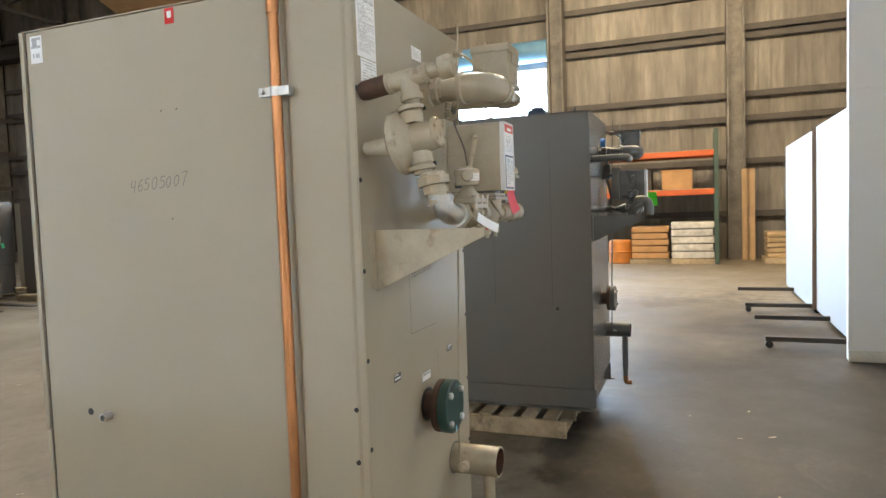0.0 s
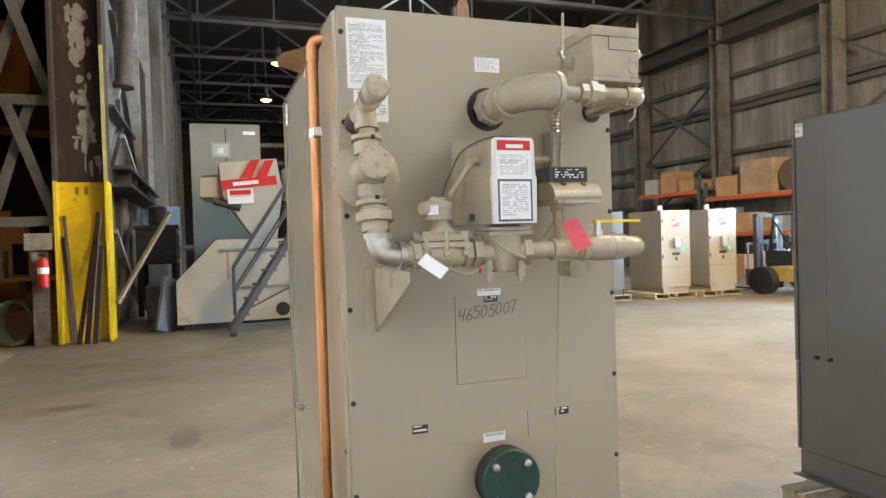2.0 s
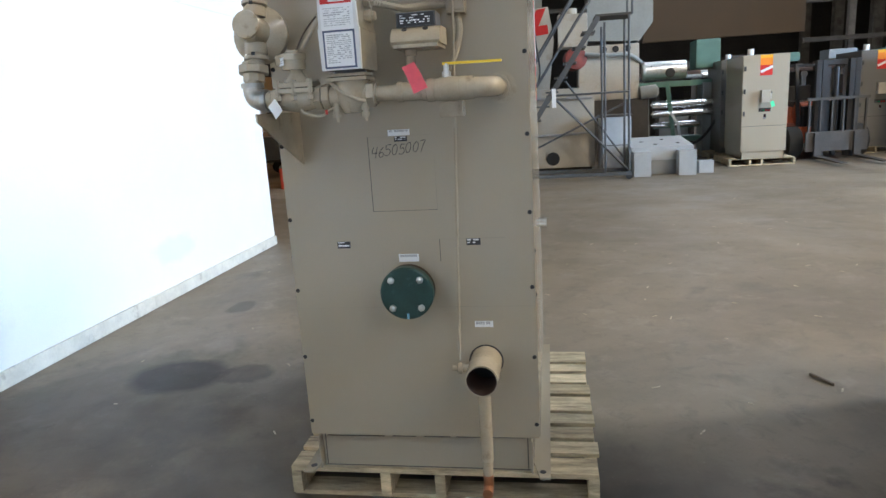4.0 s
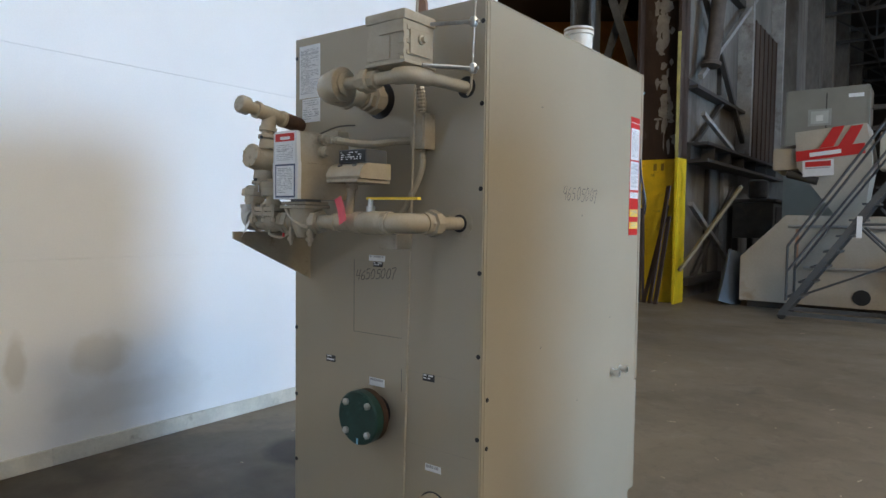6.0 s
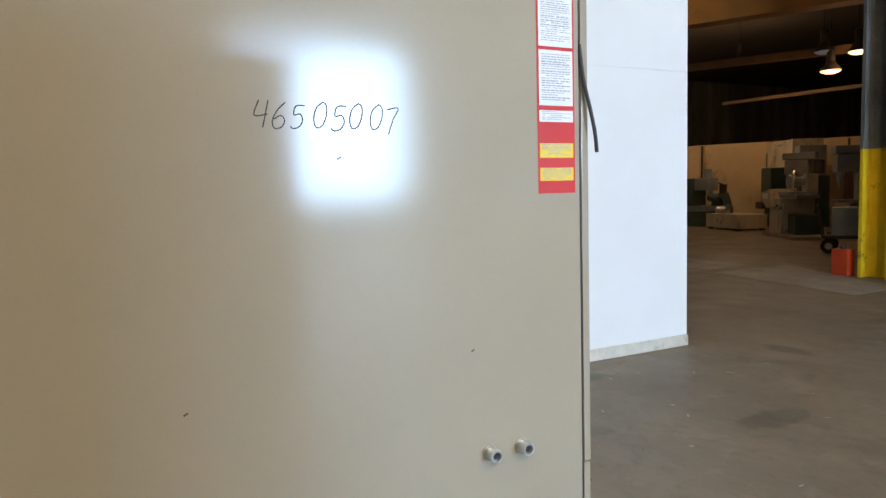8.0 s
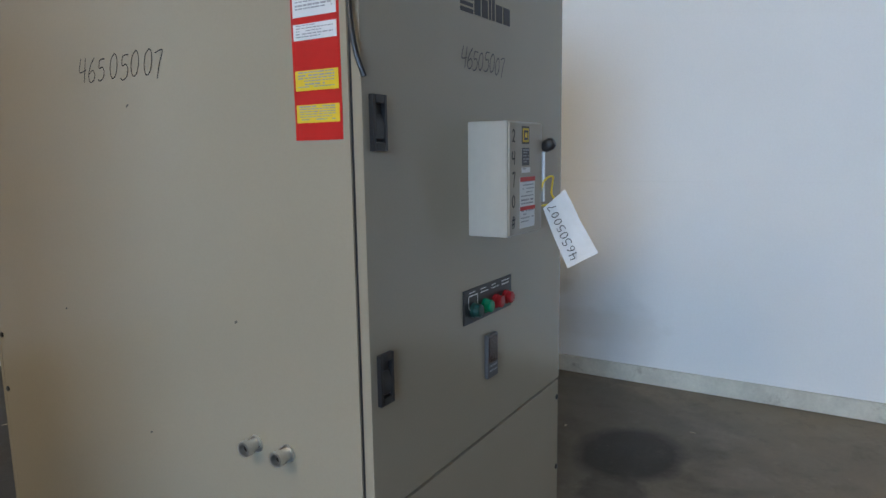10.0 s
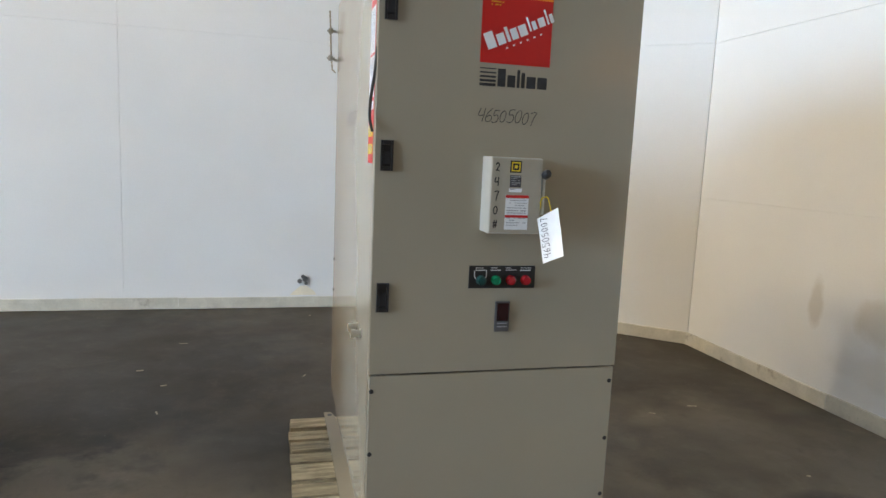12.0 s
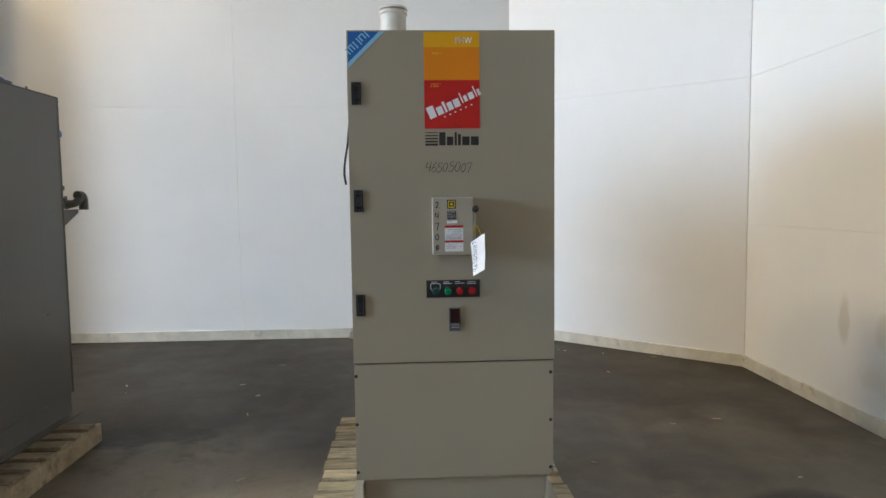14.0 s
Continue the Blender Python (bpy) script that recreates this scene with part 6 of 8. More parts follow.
def truss(y, x0, x1, zb, zt, label):
    """A roof truss: chords and web of bars."""
    bm = nb()
    bar(bm, (x0, y, zb), (x1, y, zb), 0.12, 0.12)
    bar(bm, (x0, y, zt), (x1, y, zt), 0.12, 0.12)
    n = 8
    for i in range(n):
        a, c = x0 + (x1 - x0) * i / n, x0 + (x1 - x0) * (i + 1) / n
        bar(bm, (a, y, zb), (a, y, zt), 0.07, 0.07)
        bar(bm, (a, y, zb if i % 2 else zt), (c, y, zt if i % 2 else zb), 0.08, 0.08)
    return structure("roof_truss", bm, mat("dull_truss_steel", (0.06, 0.056, 0.052), 0.6, var=0.2, scale=2), label, "truss")


for y in COLS:
    truss(y, WX + 0.6, 3.2, 8.9, 10.5, "grey steel roof truss of the hall")
for xb in (-12.5, -3.5, 1.0):
    structure("purlin_brace", bar(nb(), (xb, SY + 1, 8.9), (xb, NY - 1, 8.9), 0.08, 0.08), MATS["dull_truss_steel"], "long steel tie between the trusses", "beam")
# all but the last sheet are unseen additions that brighten the hall
for sx, sy in SKYLIGHTS:
    bm = nb()
    box(bm, sx - 0.8, sx + 0.8, sy - 2.25, sy + 2.25, TOP + 0.17, TOP + 0.20)
    structure("skylight", bm, glow("milky_roof_light", (0.85, 0.92, 1.0), 3.0), "milky translucent roof light sheet, unseen ones added for overhead light", "skylight")

# ---------------------------------------------------------------- the row of crane columns and the second bay
YC = -9.3
bm = nb()
box(bm, 2.28, 3.08, YC - 0.02, YC + 0.02, 0, 2.66)
box(bm, 2.28, 2.33, YC - 0.25, YC + 0.25, 0, 2.66)
box(bm, 3.03, 3.08, YC - 0.25, YC + 0.25, 0, 2.66)
c1 = structure("column_13", bm, SAFETY, "broad steel column painted safety yellow below", "column")
bm = nb()
box(bm, 2.28, 3.08, YC - 0.02, YC + 0.02, 2.66, TOP)
box(bm, 2.28, 2.33, YC - 0.25, YC + 0.25, 2.66, TOP)
box(bm, 3.03, 3.08, YC - 0.25, YC + 0.25, 2.66, TOP)
part("upper_shaft", bm, BROWN_STEEL, c1, "dark brown shaft with peeling pale paint")
rng = random.Random(31)
bm = nb()
for k in range(70):
    z = 2.9 + 2.6 * rng.random() ** 0.8
    x, w, h = 2.40 + 0.34 * rng.betavariate(2, 2) + 0.05 * (z - 3), rng.uniform(0.015, 0.09), rng.uniform(0.03, 0.20)
    prism(bm, [(min(3.02, x + w * rng.uniform(0.5, 1.2) * math.cos(a)), z + h * rng.uniform(0.5, 1.2) * math.sin(a)) for a in (6.283 * i / 9 for i in range(9))], "y", YC + 0.0205, YC + 0.0215 + 0.00004 * k)
part("peeling_paint", bm, mat("pale_peeling_paint", (0.36, 0.34, 0.31), 0.75, var=0.25, scale=6), c1, "pale grey flakes of old paint")
part("edge_stripe", box(nb(), 2.276, 2.334, YC + 0.252, YC + 0.258, 2.66, 4.9), mat("pale_yellow_edge", (0.52, 0.45, 0.16), 0.6, var=0.3, scale=3), c1)
for sx in (2.60, 2.74):
    part("stencil_bar", box(nb(), sx, sx + 0.06, YC + 0.021, YC + 0.023, 2.45, 2.58), mat("stencil", (0.30, 0.20, 0.02), 0.6), c1)
bm = nb()
box(bm, 4.03, 4.48, YC - 0.02, YC + 0.02, 0, 1.95)
box(bm, 4.03, 4.08, YC - 0.22, YC + 0.22, 0, 1.95)
box(bm, 4.43, 4.48, YC - 0.22, YC + 0.22, 0, 1.95)
c2 = structure("column_14", bm, SAFETY, "narrow steel column painted safety yellow below", "column")
BLUE_STEEL = mat("blue_grey_steel", (0.135, 0.135, 0.128), 0.6, var=0.3, scale=2, grain=30, spot=(0.07, 0.055, 0.04), spot_amt=0.3, spot_scale=1.5)
bm = nb()
box(bm, 4.03, 4.48, YC - 0.02, YC + 0.02, 1.95, TOP)
box(bm, 4.03, 4.08, YC - 0.22, YC + 0.22, 1.95, TOP)
box(bm, 4.43, 4.48, YC - 0.22, YC + 0.22, 1.95, TOP)
part("upper_shaft", bm, BLUE_STEEL, c2)
for z in (2.02, 4.0, 6.0, 8.0):
    structure("lattice_bar", bar(nb(), (3.08, YC, z), (4.03, YC, z), 0.10, 0.16), BLUE_STEEL, "horizontal lattice bar between the columns", "brace")
    if z < 8:
        structure("lattice_bar", bar(nb(), (3.08, YC + 0.06, z), (3.75, YC + 0.06, z + 1.98), 0.05, 0.15), BLUE_STEEL, "diagonal lattice bar between the columns", "brace")
        structure("lattice_bar", bar(nb(), (4.03, YC - 0.06, z), (3.4, YC - 0.06, z + 1.98), 0.05, 0.15), BLUE_STEEL, "diagonal lattice bar between the columns", "brace")
# scrap steel leaning on the yellow column
for p, q, w in (((2.62, YC + 0.55, 0.02), (2.42, YC + 0.27, 2.15), 0.10), ((2.75, YC + 0.5, 0.02), (2.50, YC + 0.06, 1.8), 0.08), ((2.85, YC + 0.45, 0.02), (3.0, YC + 0.05, 1.75), 0.06), ((2.80, YC + 0.4, 0.02), (2.97, YC + 0.05, 2.1), 0.05), ((2.5, YC + 0.6, 0.02), (2.40, YC + 0.27, 1.6), 0.08)):
    tagged(link("steel_bar", bar(nb(), p, q, w, 0.03), mat("dark_scrap_steel", (0.07, 0.05, 0.04), 0.7, 0.3, var=0.3, scale=5)), "dark rusty steel bar leaning on the yellow column", "steel bar", "leaning steel bars")
tagged(link("steel_bar", bar(nb(), (2.2, YC + 0.25, 0.62), (1.38, YC - 0.55, 2.16), 0.075, 0.05), mat("pale_timber", (0.24, 0.205, 0.135), 0.8, var=0.2, scale=6)), "pale timber pole leaning beside the yellow column", "pole")
# fire extinguisher on a post
ex = thing("fire_extinguisher", "red fire extinguisher hung beside the column", "fire extinguisher", pose(3.25, YC + 0.3, 0.95))
part("cylinder", turned(nb(), (0, 0, 0), (0, 0, 1), [(0, 0.075), (0.01, 0.085), (0.4, 0.085), (0.46, 0.05), (0.49, 0.03)], 16), RED, ex)
part("label", turned(nb(), (0, 0, 0.22), (0, 0, 1), [(0, 0.087), (0.1, 0.087)], 16), PAPER, ex)
part("valve_head", box(nb(), -0.05, 0.05, -0.02, 0.02, 0.49, 0.54, 0.005), BLACK, ex)
post = thing("steel_post", "dull grey steel post with a box on top", "post", pose(3.32, YC + 0.12, 0))
part("shaft", box(nb(), -0.12, 0.12, -0.06, 0.06, 0, 1.55, 0.01), mat("chipped_post_paint", (0.15, 0.135, 0.115), 0.7, var=0.3, scale=5, spot=(0.36, 0.32, 0.27), spot_amt=0.5, spot_scale=6), post)
part("box", box(nb(), -0.2, 0.2, -0.12, 0.12, 1.55, 1.82, 0.01), mat("rusty_cream_box", (0.33, 0.28, 0.21), 0.7, var=0.25, scale=6, spot=(0.16, 0.08, 0.04), spot_amt=0.5, spot_scale=5), post)

# wall of concrete and steel south of the yellow column
bm = nb()
box(bm, 2.45, 2.65, SY, YC - 0.6, 0, TOP)
structure("wall_bay", bm, CONCRETE_PANEL, "stained concrete wall between the bays", "wall")
BROWN_SHEET = mat("brown_steel_sheet", (0.05, 0.031, 0.022), 0.7, var=0.35, scale=2.5, grain=30, bump=0.1, spot=(0.10, 0.065, 0.045), spot_amt=0.4, spot_scale=1.5, stretch=(1, 1, 0.3))
n_c = 15
for cy, hw in ((-18.6, 0.75), (-22.4, 0.35), (-25.4, 0.3), (-30.0, 0.3), (-36.0, 0.3)):
    bm = nb()
    box(bm, 1.85, 2.44, cy - hw, cy + hw, 0, TOP, 0.01)
    structure(f"column_{n_c}", bm, CONCRETE_PANEL, "tall stained column of the bay wall", "column")
    n_c += 1
# brown sheeting between steel posts over the ledge, raw concrete below
bs = structure("wall_sheeting", box(nb(), 2.26, 2.44, -17.3, -13.95, 3.06, 6.45), BROWN_SHEET, "dark brown steel sheeting on the bay wall", "wall")
for k in range(7):
    y = -17.2 + 0.5 * k
    part("rib", box(nb(), 2.235, 2.259, y, y + 0.09, 3.07, 6.44), BROWN_SHEET, bs)
for y in (-13.85, -17.45):
    structure("wall_post", box(nb(), 2.12, 2.44, y - 0.09, y + 0.09, 3.06, TOP), STEEL, "grey steel post on the bay wall", "post")
for y0, y1, z0, z1, d in ((-17.6, -9.92, 2.64, 2.70, 0.44), (-17.6, -9.92, 2.96, 3.02, 0.44), (-17.6, -9.92, 2.70, 2.96, 0.12), (-13.7, -9.92, 4.04, 4.10, 0.22), (-13.7, -9.92, 4.10, 4.22, 0.06), (-13.7, -9.92, 6.5, 6.66, 0.16), (-12.3, -9.92, 0.27, 0.42, 0.14)):
    structure("wall_rail", box(nb(), 2.44 - d, 2.44, y0, y1, z0, z1), DARK_STEEL, "dark steel rail along the bay wall", "beam")
for k in range(6):
    y = -10.6 - 1.2 * k
    structure("rail_stiffener", box(nb(), 2.06, 2.31, y - 0.02, y + 0.02, 2.702, 2.958), DARK_STEEL, "stiffener plate of the wall rail", "plate")
for x, p, q, w, mt in ((2.28, (-10.4, 5.9), (-14.2, 3.1), 0.10, DARK_STEEL), (2.20, (-10.0, 4.25), (-14.4, 6.9), 0.09, STEEL), (2.12, (-9.95, 3.55), (-12.2, 3.06), 0.08, STEEL), (2.30, (-9.95, 1.85), (-13.8, 0.25), 0.09, STEEL), (2.34, (-10.3, 0.35), (-13.2, 2.3), 0.07, DARK_STEEL), (2.34, (-12.2, 4.1), (-10.3, 3.06), 0.07, DARK_STEEL)):
    structure("wall_brace", bar(nb(), (x, *p), (x, *q), w, w), mt, "diagonal steel brace on the bay wall", "brace")
structure("wall_pipe", tube(nb(), curve([(2.0, -10.6, TOP), (2.0, -10.55, 7.0), (2.05, -10.4, 5.3), (2.1, -10.3, 4.55)]), 0.14, 12), mat("sooty_pipe", (0.10, 0.08, 0.065), 0.8, var=0.3, scale=5), "sooty duct running down the bay wall", "pipe")
structure("pipe_flange", turned(nb(), (2.1, -10.3, 4.58), (0.04, 0.1, -0.7), [(0, 0.15), (0.02, 0.19), (0.09, 0.19), (0.1, 0.12)], 16), MATS["sooty_pipe"], "flanged lower end of the sooty duct", "pipe")
for y, z0, z1, w in ((-11.4, 0.45, 2.6, 0.05), (-12.75, 0.0, 2.6, 0.18), (-12.1, 4.25, 6.45, 0.04)):
    structure("wall_strip", box(nb(), 2.36, 2.446, y - w, y + w, z0, z1), STEEL if w > 0.1 else DARK_STEEL, "steel cover strip on the concrete wall", "trim")


def crate(name, x, y, z, w, d, h, material, label, category):
    t = thing(name, label, category, pose(x, y, z))
    part("body", box(nb(), -w / 2, w / 2, -d / 2, d / 2, 0, h, 0.012), material, t)
    part("lid", box(nb(), -w / 2 - 0.01, w / 2 + 0.01, -d / 2 - 0.01, d / 2 + 0.01, h, h + 0.03, 0.006), material, t)
    return t


SOOTY = mat("sooty_grey_metal", (0.085, 0.08, 0.072), 0.6, var=0.3, scale=3, spot=(0.16, 0.13, 0.10), spot_amt=0.3, spot_scale=4)
dr = thing("drive_unit", "oily dark drive unit on a steel stand by the bay wall", "machine", pose(1.85, -13.6, 0))
part("case", box(nb(), -0.45, 0.4, -0.9, 0.7, 1.15, 1.95, 0.05), SOOTY, dr)
part("cover", box(nb(), -0.475, -0.452, -0.7, 0.5, 1.25, 1.85, 0.01), DARK_STEEL, dr)
part("lid", box(nb(), -0.5, 0.45, -0.95, 0.75, 1.952, 2.03, 0.02), SOOTY, dr)
part("shaft", rod(nb(), (-0.9, -0.2, 1.5), (-0.478, -0.2, 1.5), 0.06, 12), DULL_ZINC, dr)
part("motor", turned(nb(), (-0.05, 0.3, 2.035), (0, 0, 1), [(0, 0.16), (0.05, 0.2), (0.4, 0.2), (0.45, 0.1)], 16), SOOTY, dr)
for lx in (-0.38, 0.33):
    for ly in (-0.82, 0.62):
        part("leg", box(nb(), lx - 0.06, lx + 0.06, ly - 0.06, ly + 0.06, 0, 1.15, 0.008), DARK_STEEL, dr)
part("cross_rail", box(nb(), -0.38, -0.32, -0.76, 0.56, 0.45, 0.55), DARK_STEEL, dr)
crate("grey_cabinet", 1.7, -11.7, 0, 0.5, 0.7, 0.72, SOOTY, "dull grey metal chest beside the bay wall", "chest")
crate("blue_cabinet", 1.62, -16.6, 0, 0.35, 0.45, 2.6, mat("blue_grey_cabinet", (0.28, 0.36, 0.42), 0.5), "pale blue grey cabinet against the bay wall", "cabinet")
tagged(link("loose_panel", bar(nb(), (1.52, -9.75, 0.02), (1.38, -9.95, 0.95), 0.06, 0.5), mat("blue_loose_panel", (0.10, 0.12, 0.15), 0.5)), "dark blue grey panel leaning by the hopper", "panel")

# ---------------------------------------------------------------- granulator with hopper, ladder and cabinets
gr = thing("granulator", "cream painted granulator with a tall hopper", "machine", pose(0, -9.65, 0))
part("housing", prism(nb(), [(1.31, 0.12), (1.31, 0.90), (0.60, 1.64), (-1.35, 1.62), (-1.35, 0.12)], "y", -1.3, 0.0), MACHINE, gr)
part("skid", box(nb(), -1.3, 1.2, -1.2, -0.1, 0.0, 0.12, 0.01), DARK_STEEL, gr)
bm = nb()
hop = [((0.51, -1.2, 3.05), (-0.52, -1.2, 3.14), (-0.52, -0.02, 3.14), (0.51, -0.02, 3.05)), ((0.46, -1.2, 2.45), (-0.62, -1.2, 2.55), (-0.62, -0.02, 2.55), (0.46, -0.02, 2.45)), ((-0.10, -0.9, 1.64), (-0.52, -0.9, 1.64), (-0.52, -0.3, 1.64), (-0.10, -0.3, 1.64))]
rings = [[bm.verts.new(p) for p in r] for r in hop]
for a, c in zip(rings, rings[1:]):
    for i in range(4):
        bm.faces.new((a[i], a[(i + 1) % 4], c[(i + 1) % 4], c[i]))
bm.faces.new(rings[0])
bm.faces.new(rings[-1][::-1])
bmesh.ops.recalc_face_normals(bm, faces=bm.faces)
hp = part("hopper", bm, MACHINE, gr)
part("red_band", slab(nb(), (0.49, -0.012, 2.72), (-1, 0, 0.1), (0.1, 0, 1), 1.0, 0.17, 0.004, 0.006), RED, hp)
part("name_block", slab(nb(), (0.28, -0.012, 2.69), (-1, 0, 0.1), (0.1, 0, 1), 0.46, 0.07, 0.003, 0.012), PAPER, hp)
for x0 in (-0.05, -0.31):
    bm = nb()
    vs = [bm.verts.new((x0 + dx, 0.004, z)) for dx, z in ((0, 3.10), (-0.17, 3.115), (-0.02, 2.78), (0.19, 2.76))]
    bm.faces.new(vs)
    part("red_stripe", bm, RED, hp)
sg = part("warning_sign", slab(nb(), (0.38, -0.012, 2.56), (-1, 0, 0.04), (0.04, 0, 1), 0.46, 0.27, 0.006, 0.004), PAPER, hp)
part("red_strip", slab(nb(), (0.34, -0.012, 2.54), (-1, 0, 0.04), (0.04, 0, 1), 0.38, 0.09, 0.004, 0.011), RED, sg)
part("print", print_lines((0.36, -0.012, 2.44), (-1, 0, 0.04), (0.04, 0, 1), 0.42, 0.05, 1, 5, 1.0, lift=0.011), PRINT, sg)
part("side_tank", turned(nb(), (0.46, -0.4, 2.62), (1, 0, -0.05), [(0, 0.26), (0.3, 0.26), (0.36, 0.2)], 16), MACHINE, gr)
part("feed_pipe", rod(nb(), (0.62, -0.1, 2.36), (0.15, -0.1, 2.22), 0.07, 10), DARK_STEEL, gr)
part("side_box", box(nb(), 0.46, 0.86, -0.55, -0.1, 2.42, 2.80, 0.05), MACHINE, gr)
part("motor", box(nb(), -1.25, -0.7, -0.9, -0.2, 2.4, 3.0, 0.02), MACHINE, gr)
part("motor_cap", turned(nb(), (-0.95, -0.5, 3.0), (0, 0, 1), [(0, 0.12), (0.12, 0.12)], 14), MACHINE, gr)
part("port", turned(nb(), (-0.55, 0.0, 0.30), (0, 1, 0), [(0, 0.13), (0.012, 0.13)], 20), BLACK, gr, "dark round port")
part("hand_rail", tube(nb(), [(0.55, 0.04, 1.45), (-0.3, 0.05, 1.45), (-1.3, 0.04, 1.43)], 0.025, 8), STEEL, gr)
part("hand_rail", tube(nb(), [(0.3, 0.04, 0.75), (-0.3, 0.05, 0.75), (-1.3, 0.04, 0.78)], 0.025, 8), STEEL, gr)
part("red_stain", slab(nb(), (0.44, 0.0, 1.4), (-1, 0, 0), (0, 0, 1), 0.05, 0.5, 0.002), mat("rust_streak", (0.40, 0.22, 0.14), 0.8), gr)

for x0, x1, zt, zb, text in ((1.0, -0.38, 4.12, 0.0, "tall grey green control cabinet behind the granulator"),):
    cbn = thing("control_cabinet", text, "cabinet", pose(0, -11.7, 0), "tall cabinets")
    part("body", box(nb(), x1, x0, -1.0, 0, zb, zt, 0.02), mat("grey_green_cabinet", (0.215, 0.205, 0.17), 0.55, var=0.12, scale=1.5), cbn)
    part("seam", box(nb(), (x0 + x1) / 2 - 0.01, (x0 + x1) / 2 + 0.01, 0.0, 0.006, 2.2, zt - 0.1), DARK_STEEL, cbn)
    for hx in (x0, x1):
        part("edge_fold", box(nb(), hx - 0.02, hx + 0.02, 0.0, 0.012, zb + 0.02, zt - 0.02, 0.004), mat("grey_green_cabinet", (0.19, 0.19, 0.168), 0.55), cbn)
    if x0 > 0:
        hz = part("hazard_sign", box(nb(), 0.22, 0.62, 0.0, 0.012, 3.4, 3.72, 0.004), mat("grey_sign_edge", (0.30, 0.30, 0.27), 0.6), cbn)
        part("sign_face", box(nb(), 0.27, 0.57, 0.013, 0.018, 3.44, 3.68), mat("pale_sign", (0.42, 0.42, 0.38), 0.5), hz)
        part("dark_mark", box(nb(), 0.36, 0.48, 0.019, 0.022, 3.49, 3.60), mat("grey_mark", (0.62, 0.62, 0.58), 0.5), hz)
        part("name_bar", box(nb(), -0.30, -0.05, 0.0, 0.008, 3.9, 3.97), PAPER, cbn)
PALE_SHEET = mat("pale_sheet_metal", (0.27, 0.275, 0.255), 0.5, var=0.12, scale=1.5, grain=20, spot=(0.24, 0.23, 0.20), spot_amt=0.15, spot_scale=1.5)
dh = thing("dust_hopper", "pale grey sheet metal hopper standing on a cream machine", "hopper", pose(0, -11.7, 0))
part("bin", prism(nb(), [(-1.36, 2.62), (-1.36, 4.16), (-2.72, 4.10), (-2.72, 2.92), (-2.44, 2.55)], "y", -1.0, 0.0), PALE_SHEET, dh)
part("rim", box(nb(), -2.74, -1.34, -0.03, 0.014, 4.06, 4.12, 0.004), PALE_SHEET, dh)
part("machine_body", box(nb(), -2.45, -1.15, -0.9, -0.05, 1.35, 2.52, 0.04), MACHINE, dh)
part("machine_base", box(nb(), -2.35, -1.2, -0.85, -0.1, 0.0, 1.35, 0.02), DARK_STEEL, dh)
part("red_motor", turned(nb(), (-1.05, -0.3, 2.25), (-0.2, 1, 0.1), [(0, 0.2), (0.05, 0.24), (0.32, 0.24), (0.36, 0.12)], 18), mat("dull_red_motor", (0.20, 0.035, 0.025), 0.6, var=0.3, scale=6), dh)
for gx in (-1.7, -1.95, -2.2):
    part("gauge", turned(nb(), (gx, -0.05, 2.42), (0, 1, 0), [(0, 0.07), (0.03, 0.07), (0.035, 0.05)], 14), BLACK, dh)
part("pipe", tube(nb(), curve([(-1.3, 0.02, 2.35), (-1.7, 0.08, 2.30), (-2.2, 0.05, 2.28), (-2.5, -0.05, 2.1)]), 0.04, 10), PALE_SHEET, dh)
for z in (3.35, 3.75):
    structure("wall_rail", bar(nb(), (-0.40, -12.2, z), (-1.34, -12.2, z), 0.1, 0.08), MATS["dull_truss_steel"], "grey steel rail between the machines", "beam")


LADDER_STEEL = mat("dark_ladder_steel", (0.075, 0.078, 0.08), 0.5, var=0.2, scale=4)


